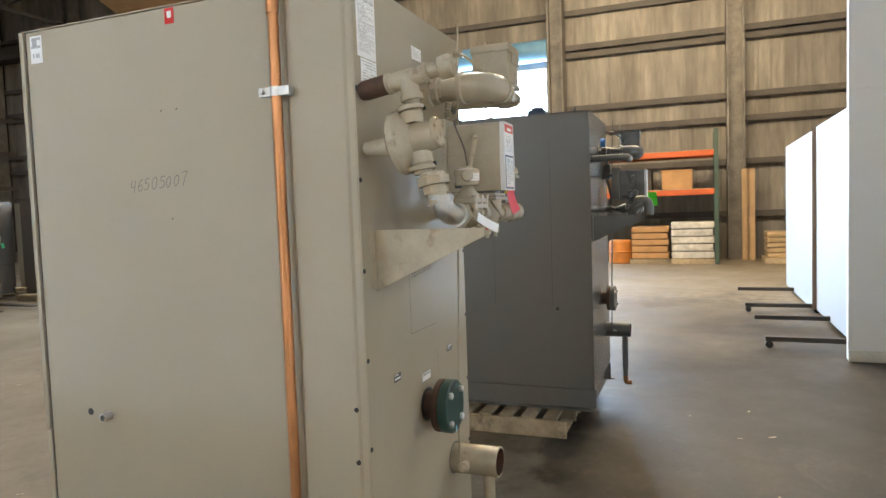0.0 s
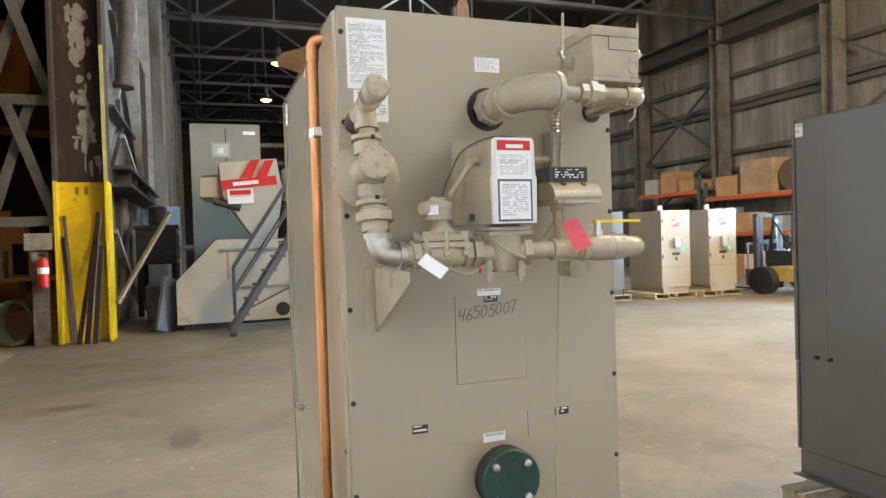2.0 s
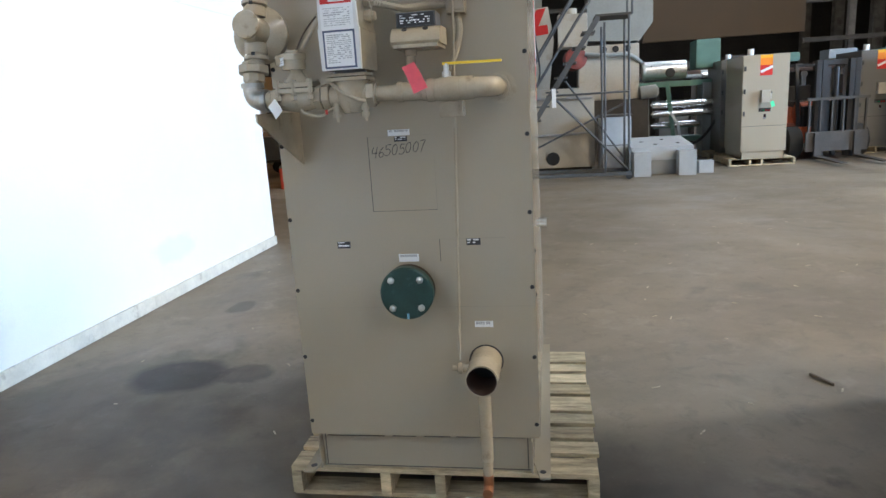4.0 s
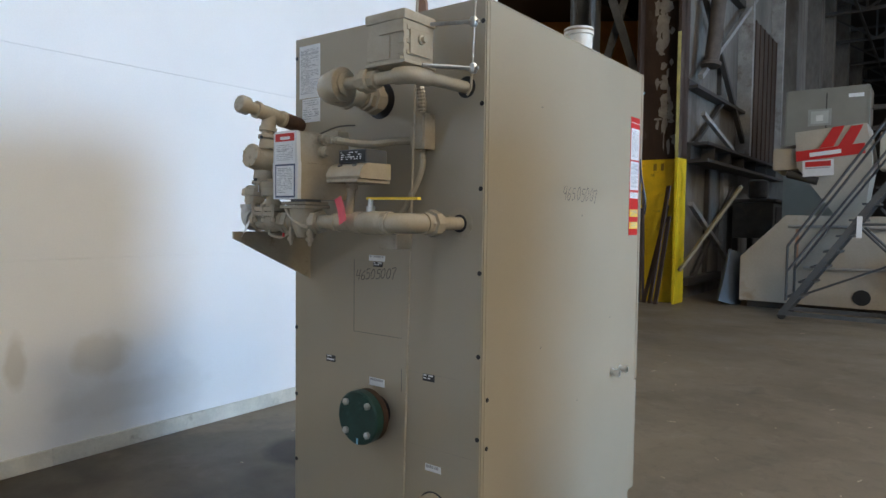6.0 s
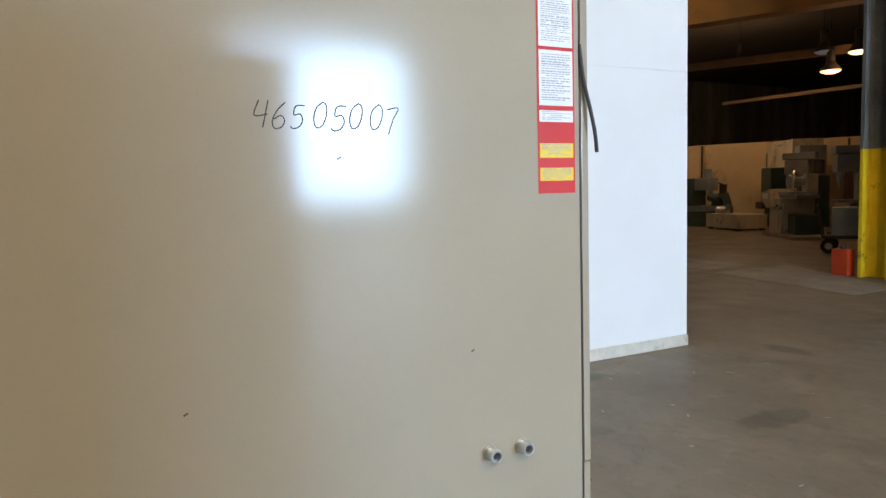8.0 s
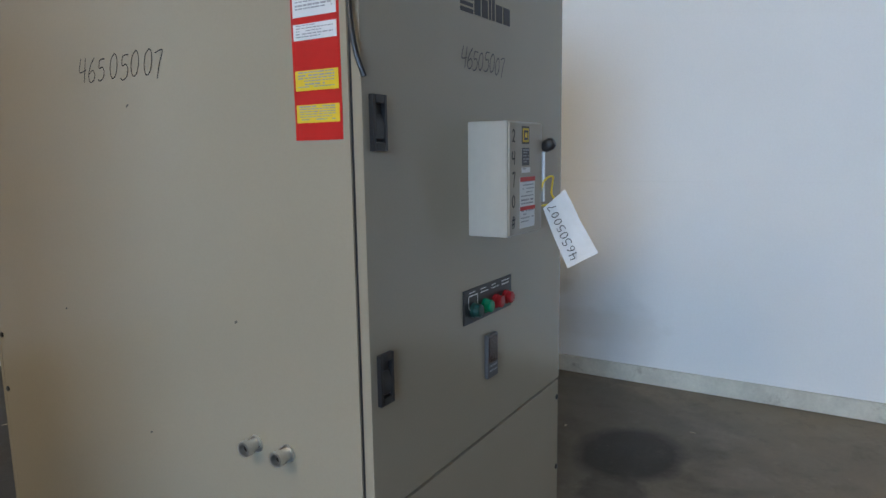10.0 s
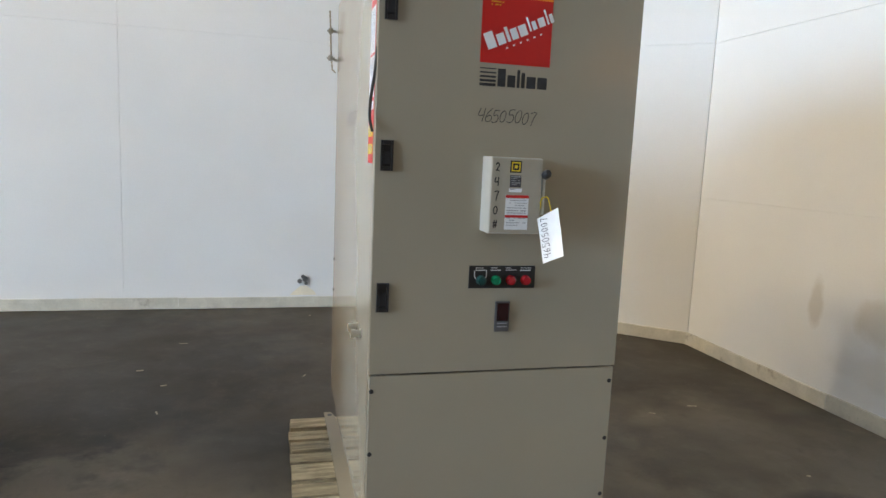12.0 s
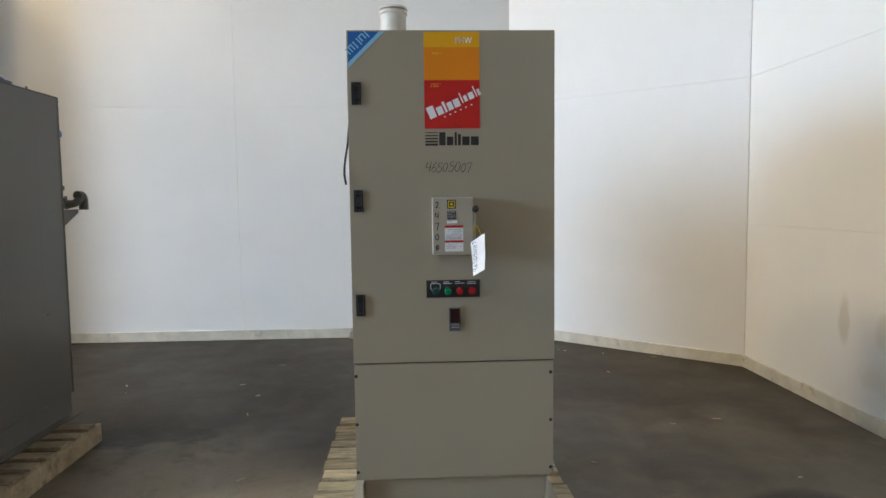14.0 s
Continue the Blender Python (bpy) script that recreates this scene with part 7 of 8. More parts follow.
def rolling_ladder():
    """A steel step ladder on a wheeled frame that climbs towards -x."""
    t = thing("rolling_ladder", "grey steel rolling step ladder with handrails", "ladder", pose(0, -8.75, 0))
    n = 10
    x0, x1, zt = 0.25, -1.35, 2.75
    for y in (-0.35, 0.35):
        part("stringer", bar(nb(), (x0 + 0.15, y, 0.1), (x1, y, zt), 0.04, 0.09), LADDER_STEEL, t)
        part("hand_rail", tube(nb(), [(x0 + 0.1, y, 0.3), (x0 + 0.1, y, 1.15), (x1, y, zt + 1.0), (x1 - 0.55, y, zt + 1.0), (x1 - 0.55, y, zt)], 0.02, 8), LADDER_STEEL, t)
        part("mid_rail", tube(nb(), [(x0 + 0.1, y, 0.75), (x1, y, zt + 0.5), (x1 - 0.55, y, zt + 0.5)], 0.018, 8), LADDER_STEEL, t)
        part("leg", tube(nb(), [(x1 - 0.5, y, zt), (x1 - 0.5, y, 0.1)], 0.022, 8), LADDER_STEEL, t)
        part("brace", tube(nb(), [(x1 - 0.5, y, 0.15), (x1 + 0.75, y, 1.45)], 0.02, 8), LADDER_STEEL, t)
        part("brace", tube(nb(), [(x1 - 0.1, y, zt - 0.1), (x1 - 0.1, y, 0.1)], 0.02, 8), LADDER_STEEL, t)
        part("base_rail", bar(nb(), (x0 + 0.2, y, 0.1), (x1 - 0.55, y, 0.1), 0.05, 0.06), LADDER_STEEL, t)
    for i in range(n):
        f = (i + 1) / (n + 1)
        x, z = x0 + 0.15 + (x1 - x0 - 0.15) * f, 0.1 + (zt - 0.1) * f
        part("tread", box(nb(), x - 0.11, x + 0.11, -0.33, 0.33, z, z + 0.03, 0.004), LADDER_STEEL, t)
    for p, q in (((x1 - 0.5, -0.36, 1.3), (x0 + 0.05, -0.36, 0.3)), ((x1 - 0.5, -0.36, 0.3), (x1 + 0.55, -0.36, 1.75)), ((x1 - 0.5, -0.36, 1.5), (x1 + 0.9, -0.36, 1.5)), ((x1 - 0.5, 0.36, 1.5), (x1 + 0.85, 0.36, 1.5))):
        part("brace", rod(nb(), p, q, 0.018, 8), LADDER_STEEL, t)
    part("platform", box(nb(), x1 - 0.55, x1 + 0.05, -0.35, 0.35, zt, zt + 0.04, 0.005), DARK_STEEL, t)
    for x in (x0 + 0.15, x1 - 0.5):
        for y in (-0.35, 0.35):
            part("caster", turned(nb(), (x, y - 0.02, 0.06), (0, 1, 0), [(0, 0.06), (0.04, 0.06)], 14), RUBBER, t)
    part("notice", box(nb(), -0.62, -0.55, 0.37, 0.38, 1.30, 1.62), PAPER, t)
    return t


rolling_ladder()

# machines between the ladder and the boilers
ca = thing("grey_cart", "light grey enclosed cart beside the ladder", "cart", pose(-1.72, -9.65, 0))
part("body", box(nb(), -0.28, 0.28, -0.35, 0.3, 0.06, 1.05, 0.02), mat("pale_grey_machine", (0.42, 0.45, 0.47), 0.45, var=0.1), ca)
part("top_tray", box(nb(), -0.30, 0.30, -0.37, 0.32, 1.05, 1.09, 0.01), DARK_STEEL, ca)
part("door_seam", box(nb(), -0.26, 0.26, 0.3, 0.304, 0.52, 0.535), DARK_STEEL, ca)
for cx in (-0.22, 0.22):
    part("caster", turned(nb(), (cx, 0.22, 0.032), (1, 0, 0), [(0, 0.03), (0.03, 0.03)], 12), RUBBER, ca)
fr = thing("floor_frame", "low light grey steel machine frame on the floor", "machine frame", pose(-2.50, -9.3, 0))
FRM = mat("light_grey_frame", (0.36, 0.37, 0.37), 0.45, var=0.1)
part("deck", prism(nb(), [(-0.85, 0.42), (-0.85, 0.60), (0.42, 0.50), (0.42, 0.26)], "x", -0.52, 0.55), FRM, fr)
part("leg", box(nb(), 0.25, 0.55, 0.42, 0.72, 0.0, 0.44, 0.02), FRM, fr)
part("leg", box(nb(), -0.52, -0.22, 0.42, 0.70, 0.0, 0.44, 0.02), FRM, fr)
part("base", box(nb(), -0.48, 0.5, -0.8, 0.40, 0.0, 0.42, 0.02), mat("dull_grey_frame", (0.22, 0.22, 0.21), 0.6), fr)
for bx, by in ((-0.3, 0.1), (0.1, 0.15), (0.3, -0.2), (-0.1, -0.4)):
    part("mounting_hole", turned(nb(), (bx, by, 0.50 + (0.42 - by) * 0.0785), (0, 0, 1), [(0, 0.035), (0.012, 0.035)], 10), DARK_STEEL, fr)
part("small_block", box(nb(), -0.85, -0.6, 0.3, 0.5, 0.0, 0.22, 0.01), FRM, fr)
ln = thing("roll_line", "green and grey roll processing line with steel cylinders", "machine", pose(-3.2, -12.2, 0))
PALE_M = mat("pale_grey_machine", (0.42, 0.45, 0.47), 0.45)
for z in (0.35, 1.55):
    part("rail", box(nb(), -2.2, 2.2, -0.2, 0.2, z, z + 0.12, 0.01), MACHINE_GREEN, ln)
for x in (-2.0, -1.35, -0.7, 0.6, 1.25, 1.9):
    part("stand", box(nb(), x - 0.09, x + 0.09, -0.3, 0.28, 0, 1.6, 0.01), MACHINE_GREY if x < 1 else DARK_STEEL, ln)
for x, y, z, r, k in ((0.62, -0.2, 1.92, 0.20, 0.95), (-1.5, -0.2, 1.85, 0.16, 0.6)):
    cy = part("cylinder", turned(nb(), (x, y, z), (-1, 0, 0), [(0, r * 0.5), (0.01, r), (0.06, r * 1.08), (0.1, r), (k, r), (k + 0.01, r * 0.5)], 22), ZINC, ln)
    part("bore", turned(nb(), (x - 0.62 * k, y + r * 0.8, z - 0.06), (0, 1, 0), [(0, 0.10), (0.05, 0.105), (0.06, 0.08)], 16), BLACK, cy)
for x, y, z, r, k in ((0.5, 0.34, 1.18, 0.085, 1.35), (0.5, 0.40, 0.98, 0.075, 1.35), (0.45, 0.1, 0.72, 0.07, 1.2), (-1.0, 0.3, 1.15, 0.08, 0.9)):
    part("roller", turned(nb(), (x, y, z), (-1, 0, 0), [(0, 0.03), (0.04, 0.03), (0.04, r), (k, r), (k, 0.03), (k + 0.04, 0.03)], 18), mat("chrome_roller", (0.75, 0.76, 0.78), 0.18, 1.0, var=0.05), ln)
part("drive_box", box(nb(), -0.95, -0.45, -0.4, 0.3, 1.9, 2.5, 0.03), MACHINE_GREEN, ln)
part("gear_box", box(nb(), 0.55, 0.95, -0.3, 0.45, 0.2, 1.35, 0.05), DARK_STEEL, ln)
part("motor", turned(nb(), (0.75, 0.45, 1.45), (-1, 0, 0.1), [(0, 0.1), (0.02, 0.14), (0.35, 0.14), (0.4, 0.08)], 16), MACHINE_GREY, ln)
part("drive_arm", bar(nb(), (0.0, 0.45, 0.3), (0.15, 0.4, 1.6), 0.1, 0.08), MACHINE_GREEN, ln)
part("hand_lever", tube(nb(), [(0.1, 0.5, 1.0), (-0.05, 0.55, 0.75), (-0.1, 0.55, 0.45)], 0.03, 8), PALE_M, ln)
part("hose", tube(nb(), curve([(0.9, 0.5, 0.1), (0.5, 0.6, 0.35), (0.1, 0.6, 0.25), (-0.5, 0.6, 0.4), (-0.9, 0.5, 0.9)]), 0.03, 8), BLACK, ln)
part("hose_reel", turned(nb(), (2.0, 0.3, 0.7), (0, 1, 0), [(0, 0.3), (0.15, 0.3)], 16), DARK_STEEL, ln)


bm = nb()
box(bm, -9.3, -3.9, -22.2, -22.0, 3.2, 5.6)
structure("wall_hanging", bm, mat("brown_board_wall", (0.088, 0.055, 0.027), 0.8, var=0.15, scale=0.5), "brown boarded wall hanging over the far aisle", "wall")

for z in (2.95, 4.3, 5.6):
    structure("far_rail", bar(nb(), (-9.6, -23.0, z), (-16.3, -23.0, z), 0.14, 0.16), MATS["sooty_girt"], "sooty steel rail across the far aisle", "beam")
for x in (-11.2, -13.4):
    structure("far_post", bar(nb(), (x, -23.1, 0.0), (x, -23.1, 7.5), 0.22, 0.22), MATS["sooty_column_steel"], "grey steel post in the far aisle", "column")
rng = random.Random(23)
for k in range(6):
    x = -9.2 + 1.35 * k
    ps = thing("pipe_stack", "stack of dull steel pipes and bars on dark trestles", "pipe stack", pose(x, -15.6, 0), "stacked pipes")
    for sx in (-0.45, 0.45):
        part("trestle", box(nb(), sx - 0.05, sx + 0.05, -0.5, 0.5, 0.0, 1.75, 0.01), DARK_STEEL, ps)
    for i in range(7):
        r = rng.uniform(0.05, 0.12)
        part("pipe", rod(nb(), (-0.66, -0.42 + 0.14 * i, 1.75 + r), (0.66, -0.42 + 0.14 * i, 1.75 + r), r, 12), rng.choice((DULL_ZINC, DARK_STEEL, RUST, MACHINE_GREY, ZINC)), ps)
    part("box", box(nb(), -0.4, rng.uniform(0.0, 0.4), -0.3, 0.3, 2.02, 2.02 + rng.uniform(0.15, 0.4), 0.02), rng.choice((MACHINE_GREY, DARK_STEEL, MACHINE_GREEN)), ps)
    part("low_load", box(nb(), -0.38, 0.38, -0.35, 0.35, 0.0, rng.uniform(0.5, 1.3), 0.02), rng.choice((MACHINE_GREY, DARK_STEEL, RUST)), ps)


# ---------------------------------------------------------------- forklifts
def forklift(m, paint, label, cab):
    """A counterbalance forklift that faces its own +y."""
    t = thing("forklift", label, "forklift", m)
    bd = part("body", prism(nb(), [(-1.3, 0.35), (-1.3, 1.0), (-1.05, 1.15), (-0.45, 1.12), (-0.35, 0.75), (0.55, 0.7), (0.62, 0.35)], "x", -0.52, 0.52), paint, t)
    part("counterweight", box(nb(), -0.55, 0.55, -1.5, -1.28, 0.3, 1.02, 0.06), paint, t)
    part("seat", box(nb(), -0.25, 0.25, -0.75, -0.3, 1.1, 1.25, 0.04), BLACK, t)
    part("seat_back", box(nb(), -0.25, 0.25, -0.85, -0.74, 1.2, 1.6, 0.04), BLACK, t)
    part("dashboard", box(nb(), -0.4, 0.4, 0.35, 0.5, 0.7, 1.15, 0.04), BLACK, t)
    for x in (-0.46, 0.46):
        part("roof_post", bar(nb(), (x, 0.45, 0.7), (x, 0.25, 2.02), 0.06, 0.06), BLACK, t)
        part("roof_post", bar(nb(), (x, -1.05, 1.1), (x, -0.85, 2.02), 0.06, 0.06), BLACK, t)
        for y, r, w in ((0.45, 0.36, 0.24), (-0.95, 0.29, 0.22)):
            s = 1 if x > 0 else -1
            wh = part("tyre", turned(nb(), (x + s * 0.02, y, r), (s, 0, 0), [(0, r * 0.6), (0, r * 0.97), (0.03, r), (w - 0.03, r), (w, r * 0.97), (w, r * 0.62)], 24), RUBBER, t)
            part("rim", turned(nb(), (x + s * 0.04, y, r), (s, 0, 0), [(0, r * 0.6), (w - 0.05, r * 0.6), (w - 0.04, r * 0.2)], 20), mat("dusty_rim", (0.40, 0.31, 0.16), 0.6, var=0.2, scale=8) if cab else DARK_STEEL, wh)
    bm = nb()
    for i in range(8):
        y = -0.85 + i * 0.157
        bar(bm, (-0.46, y, 2.04), (0.46, y, 2.04), 0.04, 0.03)
    for x in (-0.46, 0.46):
        bar(bm, (x, -0.88, 2.04), (x, 0.28, 2.04), 0.06, 0.05)
    part("overhead_guard", bm, BLACK, t)
    for x in (-0.34, -0.24, 0.24, 0.34):
        part("mast_rail", box(nb(), x - 0.045, x + 0.045, 0.86, 0.98, 0.08, 2.1, 0.008), BLACK if not cab else DARK_STEEL, t)
    for z in (0.5, 1.3, 2.0):
        part("mast_bar", box(nb(), -0.36, 0.36, 0.84, 0.88, z, z + 0.1, 0.005), BLACK if not cab else DARK_STEEL, t)
    bk = part("carriage", box(nb(), -0.55, 0.55, 1.0, 1.06, 0.2, 0.62, 0.01), DARK_STEEL, t)
    for x in (-0.5, -0.3, -0.1, 0.1, 0.3, 0.5):
        part("backrest_bar", box(nb(), x - 0.016, x + 0.016, 1.0, 1.05, 0.62, 1.3, 0.003), STEEL if cab else DARK_STEEL, bk)
    part("backrest_top", box(nb(), -0.55, 0.55, 1.0, 1.05, 1.27, 1.33, 0.005), STEEL if cab else DARK_STEEL, bk)
    for x in (-0.35, 0.35):
        part("fork", prism(nb(), [(1.06, 0.06), (1.06, 0.6), (1.11, 0.6), (1.12, 0.12), (2.15, 0.075), (2.15, 0.06)], "x", x - 0.06, x + 0.06), DARK_STEEL, t)
    if cab:
        for x in (-0.47, 0.47):
            part("cab_sill", box(nb(), x - 0.03, x + 0.03, -0.24, 0.5, 0.75, 1.12, 0.02), BLACK, t)
            part("rear_sill", box(nb(), x - 0.035, x + 0.035, -1.0, -0.26, 0.75, 1.12, 0.02), paint, t)
            part("door_post", bar(nb(), (x, -0.28, 1.1), (x, -0.28, 2.02), 0.06, 0.07), BLACK, t)
            part("door_frame", bar(nb(), (x, -0.25, 1.1), (x, 0.30, 1.95), 0.035, 0.03), BLACK, t)
        part("hood", box(nb(), -0.5, 0.5, -1.45, -0.95, 1.0, 1.18, 0.05), paint, t)
        part("step", box(nb(), -0.56, 0.56, -0.45, -0.1, 0.35, 0.7, 0.03), paint, t)
        part("roof", box(nb(), -0.5, 0.5, -0.92, 0.32, 2.05, 2.10, 0.02), mat("dull_cab_roof", (0.16, 0.15, 0.12), 0.6), t)
        part("control_column", tube(nb(), [(0.0, 0.4, 1.1), (0.0, 0.2, 1.35), (0.0, 0.12, 1.42)], 0.03, 8), BLACK, t)
        part("steering_wheel", turned(nb(), (0.0, 0.12, 1.42), (0, -0.5, 0.8), [(0, 0.03), (0.005, 0.17), (0.025, 0.17), (0.03, 0.03)], 18), BLACK, t)
        for x in (-0.47, 0.465):
            part("window", box(nb(), x, x + 0.006, -0.8, 0.2, 1.2, 1.95), glass("cab_glass"), t)
        part("rear_window", box(nb(), -0.43, 0.43, -0.93, -0.92, 1.2, 1.95), glass("cab_glass"), t)
    for x in (-0.36, 0.36):
        part("lamp", turned(nb(), (x, 0.3, 1.85), (0, 1, 0), [(0, 0.05), (0.06, 0.07)], 12), PAPER if cab else DARK_STEEL, t)
    if not cab:
        part("engine_cover", turned(nb(), (-0.42, 0.2, 0.98), (1, 0, 0), [(0, 0.1), (0.04, 0.26), (0.80, 0.26), (0.84, 0.1)], 20), paint, t)
        part("mast_cylinder", rod(nb(), (0.0, 0.9, 0.1), (0.0, 0.9, 1.95), 0.05, 12), BLACK, t)
        for x in (-0.14, 0.14):
            part("mast_chain", box(nb(), x - 0.03, x + 0.03, 0.90, 0.92, 0.3, 1.95), BLACK, t)
        part("mast_plate", box(nb(), -0.2, 0.2, 0.80, 0.83, 0.25, 1.25, 0.01), BLACK, t)
    return t


forklift(pose(-5.75, -11.05, 0, 0, 0, 3) @ Matrix.Diagonal((1.0, 1.0, 0.88, 1)), mat("forklift_orange", (0.42, 0.075, 0.015), 0.45, var=0.1), "orange and black forklift facing the camera's side of the hall", False)
forklift(pose(-12.03, -8.30, 0, 0, 0, 177) @ Matrix.Diagonal((1.0, 1.05, 0.9, 1)), TRUCK_YELLOW, "yellow forklift with a glazed cab parked in the hall", True)


# ---------------------------------------------------------------- racks and goods along the wall
def rack(y0, y1, levels, label):
    t = thing("pallet_rack", label, "rack", pose(WX + 1.3, 0, 0), "pallet racks")
    for y in (y0, y1):
        for x in (-0.5, 0.5):
            part("upright", box(nb(), x - 0.05, x + 0.05, y - 0.05, y + 0.05, 0, levels[-1] + 0.5, 0.006), mat("rack_green", (0.05, 0.085, 0.07), 0.6, var=0.2, scale=4), t)
        part("cross_brace", bar(nb(), (-0.5, y, 0.3), (0.5, y, 1.6), 0.03, 0.05), MATS["rack_green"], t)
    for z in levels:
        for x in (-0.5, 0.5):
            part("beam", box(nb(), x - 0.03, x + 0.03, y0 + 0.05, y1 - 0.05, z - 0.13, z, 0.005), RACK_ORANGE, t)
        part("deck", box(nb(), -0.47, 0.47, y0 + 0.05, y1 - 0.05, z, z + 0.02), PALLET_OLD, t)
    return t


rack(-0.9, 2.6, (1.82, 2.75), "orange and green pallet rack against the wall")
rack(-14.6, -10.0, (1.45, 2.60), "loaded orange and green pallet rack against the wall")
rack(-18.2, -14.9, (1.45, 2.90), "loaded orange and green pallet rack against the wall")
rng = random.Random(11)
for y0, y1, zs in ((-0.6, 2.3, (1.84,)), (-14.4, -10.3, (1.47, 0.0)), (-18.0, -15.1, (1.47, 2.92, 0.0))):
    for z in zs:
        y = y0
        while y < y1 - 0.5:
            w, h = rng.uniform(0.5, 0.95), rng.uniform(0.35, 0.85)
            mt = rng.choice((CARDBOARD, MACHINE_GREY, MACHINE, CARDBOARD, DARK_STEEL, mat("pale_box", (0.5, 0.46, 0.38), 0.7)))
            crate("packed_box", WX + 1.3, y + w / 2, z + 0.001, 0.8, w * 0.9, h, mt, {"cardboard": "brown cardboard box of goods on the rack", "grey_machine_paint": "grey metal part stored on the rack", "cream_machine_paint": "cream painted machine part on the rack", "dark_steel": "dark steel machine part on the rack", "pale_box": "pale wooden crate of goods on the rack"}[mt.name], "box")
            y += w + rng.uniform(0.05, 0.3)
crate("wooden_crate", WX + 1.3, -12.5, 2.621, 0.9, 1.25, 0.98, mat("new_plywood", (0.36, 0.24, 0.14), 0.7, var=0.2, scale=3, grain=30), "large plywood crate on the top of the rack", "crate")
crate("packed_box", WX + 1.3, -10.5, 2.621, 0.6, 0.5, 0.62, mat("pale_box", (0.5, 0.46, 0.38), 0.7), "pale carton on the top of the rack", "box")
crate("packed_box", WX + 1.3, -13.8, 2.621, 0.8, 0.9, 0.6, CARDBOARD, "brown cardboard box of goods on the rack", "box")
reel = thing("cable_reel", "dark timber cable reel standing on the rack", "reel", pose(WX + 1.3, -11.35, 2.621))
for x in (-0.3, 0.24):
    part("flange", turned(nb(), (x, 0, 0.46), (1, 0, 0), [(0, 0.1), (0, 0.45), (0.06, 0.45), (0.06, 0.1)], 24), mat("dark_reel_wood", (0.11, 0.075, 0.05), 0.8, var=0.2, scale=5), reel)
part("drum", rod(nb(), (-0.24, 0, 0.46), (0.24, 0, 0.46), 0.26, 18), DARK_STEEL, reel)
sk = thing("wrapped_bundle", "bundle of pale wrapped goods on the rack", "bundle", pose(WX + 1.55, -10.95, 2.621))
part("wrap", turned(nb(), (0, 0, 0), (0, 0, 1), [(0, 0.2), (0.1, 0.26), (0.35, 0.22), (0.55, 0.12), (0.6, 0.05)], 12), mat("pale_wrap", (0.42, 0.40, 0.38), 0.6, var=0.25, scale=8), sk)
part("red_label", box(nb(), 0.19, 0.262, -0.08, 0.06, 0.2, 0.34, 0.01), RED, sk)
for y, w, h, mt, text in ((1.05, 0.9, 0.95, CARDBOARD, "brown wrapped load on a pallet by the rack"), (2.05, 1.0, 1.05, mat("white_sacks", (0.55, 0.54, 0.52), 0.7, var=0.3, scale=6), "stack of white sacks on a pallet"), (4.3, 1.2, 0.75, mat("stacked_timber", (0.42, 0.30, 0.17), 0.8, var=0.2), "stack of rough timber by the wall")):
    st_ = thing("stacked_load", text, "load", pose(WX + 1.2, y, 0))
    n = 5
    for i in range(n):
        part("layer", box(nb(), -0.45 + 0.02 * (i % 2), 0.45, -w / 2, w / 2 - 0.03 * (i % 2), 0.13 + i * (h - 0.13) / n, 0.13 + (i + 0.9) * (h - 0.13) / n, 0.04), mt, st_)
    part("pallet_base", box(nb(), -0.5, 0.5, -w / 2 - 0.05, w / 2 + 0.05, 0.0, 0.12, 0.005), PALLET_OLD, st_)
orb = thing("orange_drum", "orange plastic drum by the rack", "drum", pose(WX + 1.4, 0.3, 0))
part("shell", turned(nb(), (0, 0, 0), (0, 0, 1), [(0, 0.26), (0.02, 0.29), (0.28, 0.3), (0.3, 0.32), (0.32, 0.3), (0.55, 0.29), (0.6, 0.25)], 20), mat("orange_plastic", (0.48, 0.17, 0.03), 0.55, var=0.15, scale=6), orb)
for y in (3.3, 3.42):
    tagged(link("timber_plank", bar(nb(), (WX + 0.75, y, 0.0), (WX + 0.68, y, 2.3), 0.18, 0.05), mat("tan_timber", (0.40, 0.27, 0.15), 0.8)), "long timber plank leaning on the wall column", "plank")

# ---------------------------------------------------------------- second bay: machines in warm light
structure("crane_girder", bar(nb(), (12.6, -10.4, 6.15), (4.75, -15.3, 6.15), 0.5, 1.6), mat("orange_brown_girder", (0.36, 0.17, 0.035), 0.7, var=0.2, scale=2), "orange brown bridge girder of the overhead crane", "beam")
structure("crane_rail", bar(nb(), (14.5, -13.6, 5.0), (4.9, -19.6, 5.0), 0.16, 0.22), mat("brown_rail", (0.16, 0.10, 0.05), 0.7, var=0.2, scale=2), "brown steel rail under the crane girder", "beam")
bm = nb()
box(bm, 5.5, EX, -44, 8, 6.99, 7.1)
structure("ceiling_bay", bm, mat("dark_ceiling_sheet", (0.045, 0.034, 0.024), 0.9, var=0.2, scale=0.6), "dark sheeted ceiling of the second bay", "ceiling")
pw = structure("wall_partition", bar(nb(), (18.0, -19.0, 1.52), (7.6, -25.4, 1.52), 0.12, 3.04), mat("tan_partition", (0.55, 0.42, 0.24), 0.7, var=0.15, scale=0.8, spot=(0.30, 0.21, 0.12), spot_amt=0.2, spot_scale=0.9), "low tan partition wall across the second bay", "wall")
for k in range(5):
    f = (k + 0.5) / 5
    part("panel_joint", box(nb(), 0, 0.05, 0, 0.05, 0.1, 3.0), DARK_STEEL, pw).matrix_basis = pose(18.0 - 10.4 * f, -19.0 - 6.4 * f + 0.10, 0)


